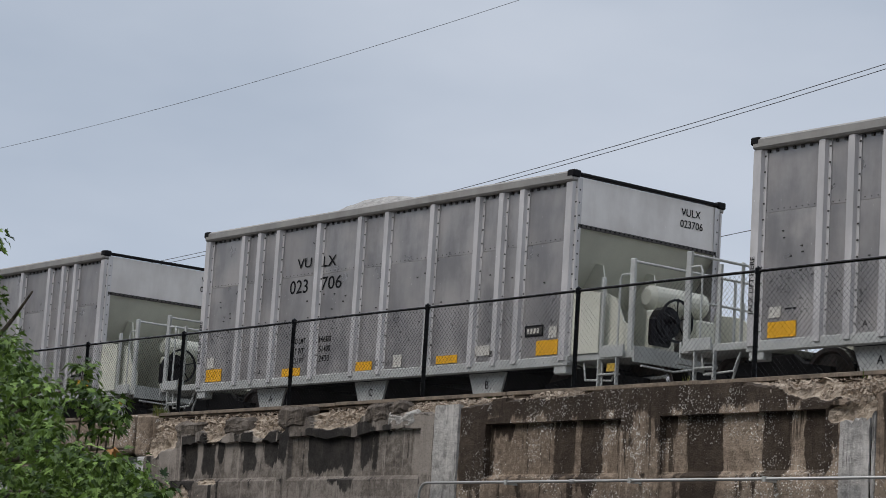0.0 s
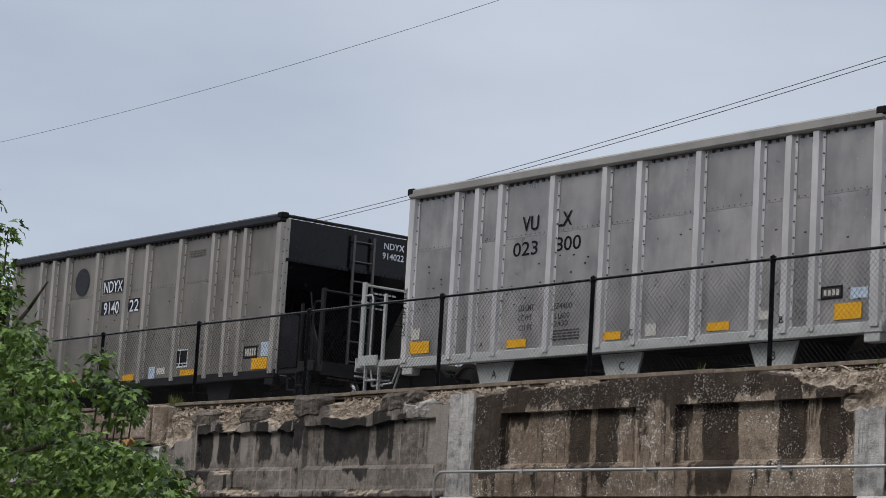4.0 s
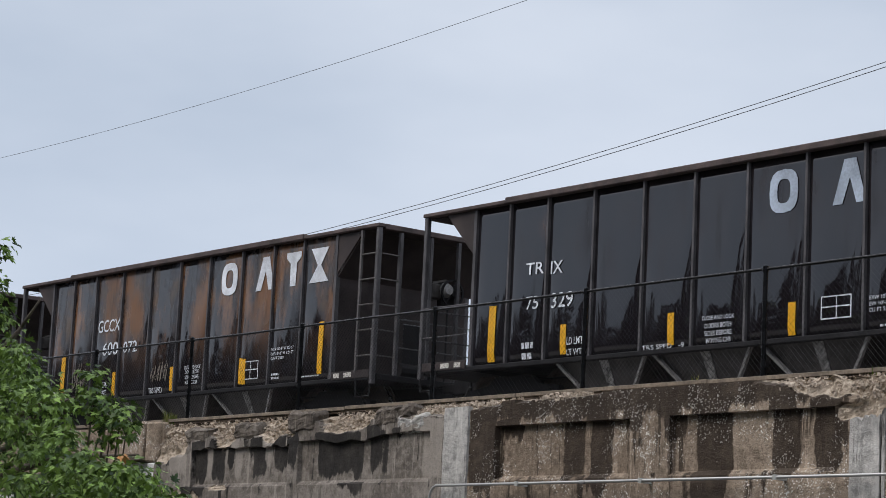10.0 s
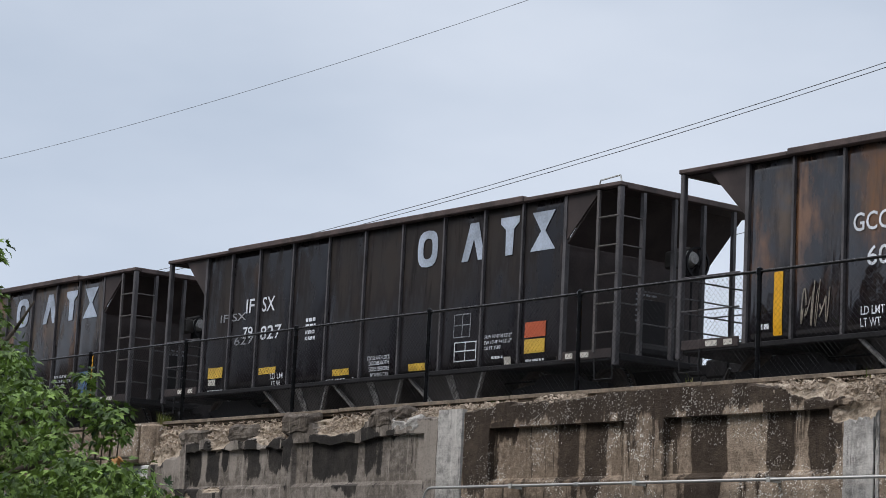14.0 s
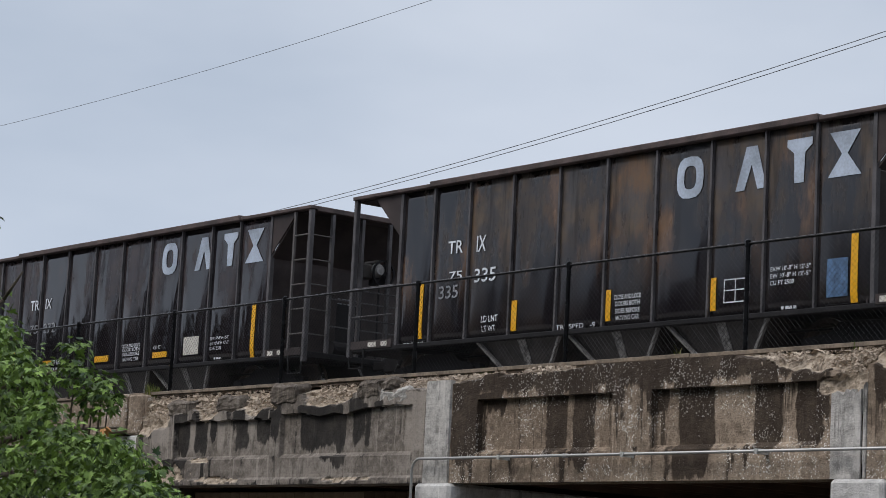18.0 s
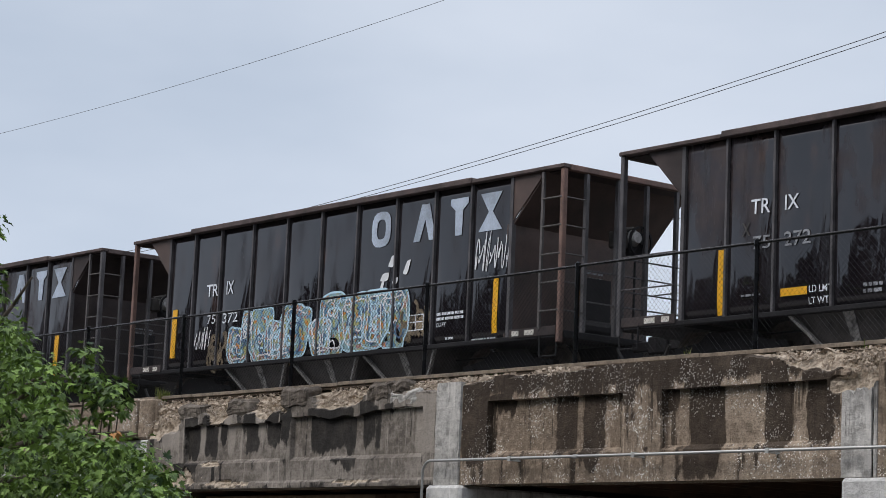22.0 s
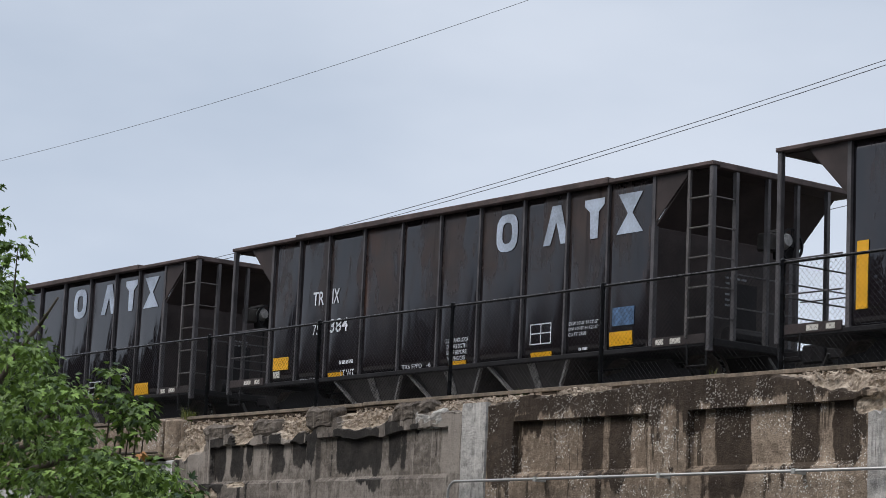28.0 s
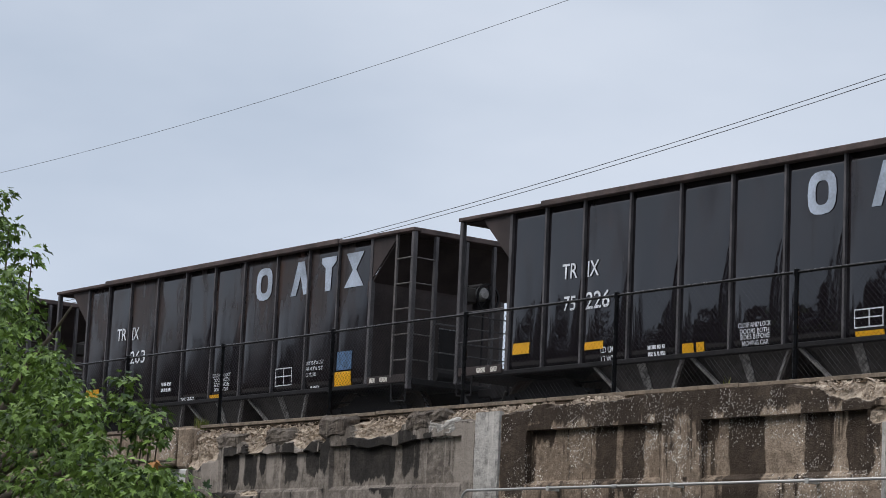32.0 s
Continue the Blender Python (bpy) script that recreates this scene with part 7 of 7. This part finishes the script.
M_LEAF = leaf_material("maple_leaf", (0.012, 0.034, 0.011), (0.262, 0.405, 0.088))
M_FARLEAF = leaf_material("far_leaf", (0.045, 0.080, 0.030), (0.11, 0.15, 0.05))
M_WOODS = plain("deep_green_foliage", (0.018, 0.024, 0.012), 0.8, 0.0, 0.5, 0.4, 4.0, 0.3, 1.3)
M_DRYLEAF = leaf_material("dry_orange_leaf", (0.40, 0.16, 0.05), (0.55, 0.28, 0.10))
M_GRASS = leaf_material("weed_blade", (0.09, 0.13, 0.03), (0.22, 0.21, 0.07))

LOBES = [(0, 0), (0.06, 0.14), (0.33, 0.0), (0.24, 0.19), (0.55, 0.30), (0.30, 0.38), (0.44, 0.60), (0.15, 0.50), (0.15, 0.74), (0.0, 1.0), (-0.15, 0.74), (-0.15, 0.50), (-0.44, 0.60), (-0.30, 0.38), (-0.55, 0.30), (-0.24, 0.19), (-0.33, 0.0), (-0.06, 0.14)]


def leaves(verts, faces, rnd, centre, radius, count, size, flat=0.38):
    """Adds lobed leaves round a point, hanging outwards, tips down."""
    for _ in range(count):
        d = Vector((rnd.gauss(0, 1), rnd.gauss(0, 1), rnd.gauss(0, 1) * flat)).normalized()
        p = Vector(centre) + d * radius * (rnd.random() ** 0.55)
        tip = (d * 0.9 + Vector((rnd.uniform(-0.6, 0.6), rnd.uniform(-0.6, 0.6), -0.55 + rnd.uniform(-0.5, 0.4)))).normalized()
        across = tip.cross(Vector((rnd.uniform(-0.5, 0.5), rnd.uniform(-0.5, 0.5), 1.0))).normalized()
        up = across.cross(tip)
        s = size * rnd.uniform(0.65, 1.2)
        base = len(verts)
        fold = rnd.uniform(0.05, 0.35)
        for u, v in LOBES:
            verts.append(p + across * u * s + tip * v * s + up * (abs(u) * fold - v * v * 0.18) * s)
        faces.append(tuple(range(base, base + 10)))
        faces.append((base, *range(base + 9, base + 18)))


def spray_mesh(name, clumps, rnd, size, material):
    verts, faces = [], []
    for c, r, n in clumps:
        leaves(verts, faces, rnd, c, r, n, size)
    me = bpy.data.meshes.new(name)
    me.from_pydata([tuple(v) for v in verts], [], faces)
    me.materials.append(material)
    return me


CROWN = [(-30, 8.2), (-26, 7.4), (-23.6, 6.65), (-23.0, 6.20), (-22.6, 5.70), (-22.1, 5.20), (-21.8, 5.05), (-21.6, 4.62), (-21.15, 4.42), (-20.9, 4.15), (-20.4, 3.85), (-20.0, 3.45), (-19.7, 3.20), (-19.3, 3.06), (-18.9, 3.06), (-18.3, 2.90), (-18.05, 2.72), (-17.8, 2.40), (-17.55, 2.05)]
SWAYING = []


def maple():
    rnd = random.Random(11)
    tree = thing("maple_tree", "leafy green maple tree in front of the bridge", "tree")
    foot = Vector((-24.6, 11.3, 0))
    fork = foot + Vector((0.15, 0, 2.1))
    bm = bmesh.new()
    tube(bm, foot, foot + Vector((0.05, 0.03, 0.6)), 0.26, 14, 0.19)
    tube(bm, foot + Vector((0.05, 0.03, 0.6)), fork, 0.19, 14, 0.15)
    part("trunk", bm, M_BARK, tree, smooth=True)
    ends = []
    for k in range(9):
        a = k * 0.75 + 0.2
        reach = (2.0 + 1.3 * rnd.random(), 0.9)
        tip = fork + Vector((math.cos(a) * reach[0] - 0.6, math.sin(a) * reach[1] + 0.7, 0.6 + 1.2 * rnd.random()))
        ends.append(tip)
    ends += [Vector((-18.9, 11.5, 2.45)), Vector((-20.1, 11.8, 3.1)), Vector((-21.4, 11.9, 3.8)), Vector((-22.4, 11.8, 4.9))]
    for tip in ends:
        bm = bmesh.new()
        p = fork
        steps = 6
        for k in range(steps):
            u = (k + 1) / steps
            q = fork.lerp(tip, u) + Vector((0, 0, 0.35 * math.sin(u * 3.1))) + Vector((rnd.uniform(-0.06, 0.06), rnd.uniform(-0.06, 0.06), 0))
            tube(bm, p, q, 0.075 * (1 - 0.85 * k / steps), 7, 0.075 * (1 - 0.85 * (k + 1) / steps))
            p = q
        part("limb", bm, M_BARK, tree, smooth=True)
    # leaf sprays, in strips of the crown from its outer edge inwards
    for strip in range(26):
        x = -17.75 - strip * 0.36
        clumps = []
        rim = bumps(x, CROWN)
        for k in range(42 if x > -23.5 else 18):
            cx = x + rnd.uniform(-0.25, 0.25)
            top = bumps(cx, CROWN)
            if k % 3 == 0:
                # the lit outer sprays, set apart from each other
                cz, cy, r, many = top - 0.14 - rnd.random() ** 1.2 * (top - 1.5), 10.6 + rnd.uniform(-0.8, 0.4), rnd.uniform(0.12, 0.20), rnd.randint(22, 34)
            else:
                # the deep, shaded ones behind them
                cz, cy, r, many = top - 0.22 - rnd.random() ** 1.3 * (top - 1.3), 11.7 + rnd.uniform(-0.5, 1.3), rnd.uniform(0.22, 0.36), rnd.randint(26, 42)
            k = cy / 11.0
            clumps.append(((cx * k, cy, 1.6 + (cz - 1.6) * k), r, many))
        hub = pose(x, 11.0, rim - 0.8)
        me = spray_mesh("leaf_spray", clumps, rnd, 0.088, M_LEAF)
        me.transform(hub.inverted())
        ob = piece("leaf_spray", me, tree, hub)
        tagged(ob, kind="stuff")
        SWAYING.append((ob, hub, 0.4 + 0.12 * (strip % 5), strip * 0.9))
    # single sprigs that stand out of the outline
    for x, z, r in ((-19.66, 3.84, 0.13), (-19.60, 3.62, 0.15), (-19.32, 3.52, 0.14), (-19.05, 3.46, 0.14), (-18.92, 3.32, 0.12), (-19.22, 3.30, 0.13), (-22.45, 5.72, 0.15), (-21.85, 5.36, 0.15), (-22.75, 6.12, 0.16), (-18.05, 2.62, 0.17), (-17.68, 2.36, 0.15), (-17.9, 2.28, 0.16)):
        hub = pose(x, 11, z - 0.4)
        me = spray_mesh("leaf_sprig", [((x, 11, z), r * 1.2, 34), ((x - 0.06, 11, z - 0.12), r, 18)], rnd, 0.102, M_LEAF)
        me.transform(hub.inverted())
        ob = tagged(piece("leaf_sprig", me, tree, hub), kind="stuff")
        bm = bmesh.new()
        tube(bm, (-0.22, 0.1, -0.1), (0, 0, 0.38), 0.012, 5, 0.004)
        part("twig", bm, M_BARK, ob)
        SWAYING.append((ob, hub, 0.8, x))
    piece("dry_leaf", spray_mesh("dry_leaf", [((-16.85, 9.75, 2.86), 0.05, 4)], rnd, 0.08, M_DRYLEAF), tree)


maple()


def far_tree(x, y, top, width, seed):
    rnd = random.Random(seed)
    tree = thing("far_tree", "small distant tree seen between the wagons", "tree", "far trees")
    bm = bmesh.new()
    tube(bm, (x, y, 0), (x, y, top - width * 0.5), 0.2, 8, 0.06)
    part("trunk", bm, M_BARK, tree)
    for k in range(5):
        a = k * 1.3
        bm = bmesh.new()
        tube(bm, (x, y, top - width * 1.1), (x + math.cos(a) * width * 0.4, y + math.sin(a) * width * 0.4, top - width * 0.4), 0.06, 6, 0.015)
        part("limb", bm, M_BARK, tree)
    clumps = []
    for _ in range(110):
        d = Vector((rnd.gauss(0, 1), rnd.gauss(0, 1), rnd.gauss(0, 1))).normalized() * rnd.random() ** 0.4
        clumps.append(((x + d.x * width * 0.55, y + d.y * width * 0.55, top - width * 0.62 + d.z * width * 0.6), 0.3, 14))
    tagged(piece("crown", spray_mesh("crown", clumps, rnd, 0.17, M_FARLEAF), tree), kind="stuff")


far_tree(-34.6, 40.0, 9.1, 3.4, 5)
far_tree(-31.2, 41.5, 8.9, 3.8, 6)


def weed(x, y, z, h, n, seed, material=None):
    rnd = random.Random(seed)
    bm = bmesh.new()
    for _ in range(n):
        a = rnd.uniform(0, 6.28)
        reach = rnd.uniform(0.1, 0.7) * h
        base = Vector((x + rnd.uniform(-0.08, 0.08), y + rnd.uniform(-0.03, 0.03), z))
        tip = base + Vector((math.cos(a) * reach, math.sin(a) * reach * 0.5, h * rnd.uniform(0.5, 1.0)))
        mid = base.lerp(tip, 0.55) + Vector((0, 0, 0.12 * h))
        w = Vector((-math.sin(a), math.cos(a), 0.2)) * 0.006
        v = [bm.verts.new(p) for p in (base - w, base + w, mid + w, tip, mid - w)]
        bm.faces.new(v)
    solid("weed", bm, material or M_GRASS, "small dry weed growing at the beam's edge", "weed", "weeds on the ledge")


weed(-30.15, 18.25, 4.38, 0.26, 60, 1)
weed(-30.0, 18.28, 4.38, 0.20, 40, 2)
weed(-22.1, 18.27, 4.30, 0.22, 22, 3)
weed(-21.9, 18.27, 4.34, 0.16, 14, 4)
weed(-15.9, 18.27, 4.34, 0.16, 22, 5)
weed(-18.9, 18.56, 4.44, 0.22, 10, 6)
weed(-26.0, 18.27, 4.24, 0.12, 12, 8)


# woods on the other side of the street, behind the camera; the wagons' gloss paint mirrors their outline
def woods():
    rnd = random.Random(31)
    verts, faces = [], []
    x = -240.0
    while x < 40:
        h = rnd.uniform(14.6, 16.5) - 0.016 * (max(x, -160) + 60) + 0.025 * min(60.0, max(0.0, -85.0 - x))
        w = rnd.uniform(2.4, 4.4)
        y = rnd.uniform(-19, -14)
        for _ in range(1500):
            u = rnd.random() ** 0.9
            spread = w * (math.sqrt(max(0.02, 1 - ((u - 0.62) / 0.40) ** 2)) if u > 0.62 else 1.0)
            a, r = rnd.uniform(0, 6.3), math.sqrt(rnd.random())
            d = Vector((math.cos(a) * r, math.sin(a) * r * 0.6, 0)) * spread
            c = Vector((x + d.x, y + d.y, 0.6 + (h - 0.6) * u))
            s = rnd.uniform(0.35, 0.70) * (1.25 - 0.6 * u)
            a, b = rnd.uniform(0, 6.3), rnd.uniform(-0.9, 0.3)
            tip = Vector((math.cos(a) * math.cos(b), math.sin(a) * math.cos(b), math.sin(b))) * s
            across = Vector((-math.sin(a), math.cos(a), rnd.uniform(-0.6, 0.6))) * s * 0.5
            base = len(verts)
            verts += [c - tip, c + across, c + tip, c - across]
            faces.append((base, base + 1, base + 2, base + 3))
        x += w * rnd.uniform(0.5, 1.1)
    me = bpy.data.meshes.new("woods")
    me.from_pydata([tuple(v) for v in verts], [], faces)
    me.materials.append(M_WOODS)
    tagged(new("woods", me), "dense green woods across the street", "woods", kind="stuff")


woods()


# ---- what moves ----
def travelled(t):
    """Metres that the train has rolled since the film began."""
    u = t / 32.0
    return u * (161.670 + u * (-15.0334 + u * (50.8317 + u * (-54.0031 + u * 19.5445))))


def motions():
    for ob, centre in TRAIN:
        walk(ob, [(t, pose(centre + travelled(t), TRACK_Y, RAIL)) for t in range(0, 33, 2)])
        for axle in ob.children:
            if axle.name.startswith("wheelset"):
                x = axle.matrix_basis.translation.x
                walk(axle, [(k * 4 / 30, pose(x, 0, 0.457, 0, math.degrees(travelled(k * 4 / 30) / 0.457) % 360, 0)) for k in range(241)])
    for ob, hub, amount, phase in SWAYING:
        walk(ob, [(t, hub @ pose(0, 0, 0, amount * 0.5 * math.sin(1.1 * t + phase), amount * math.sin(0.8 * t + 1.7 * phase), 0)) for t in range(0, 33)])


motions()
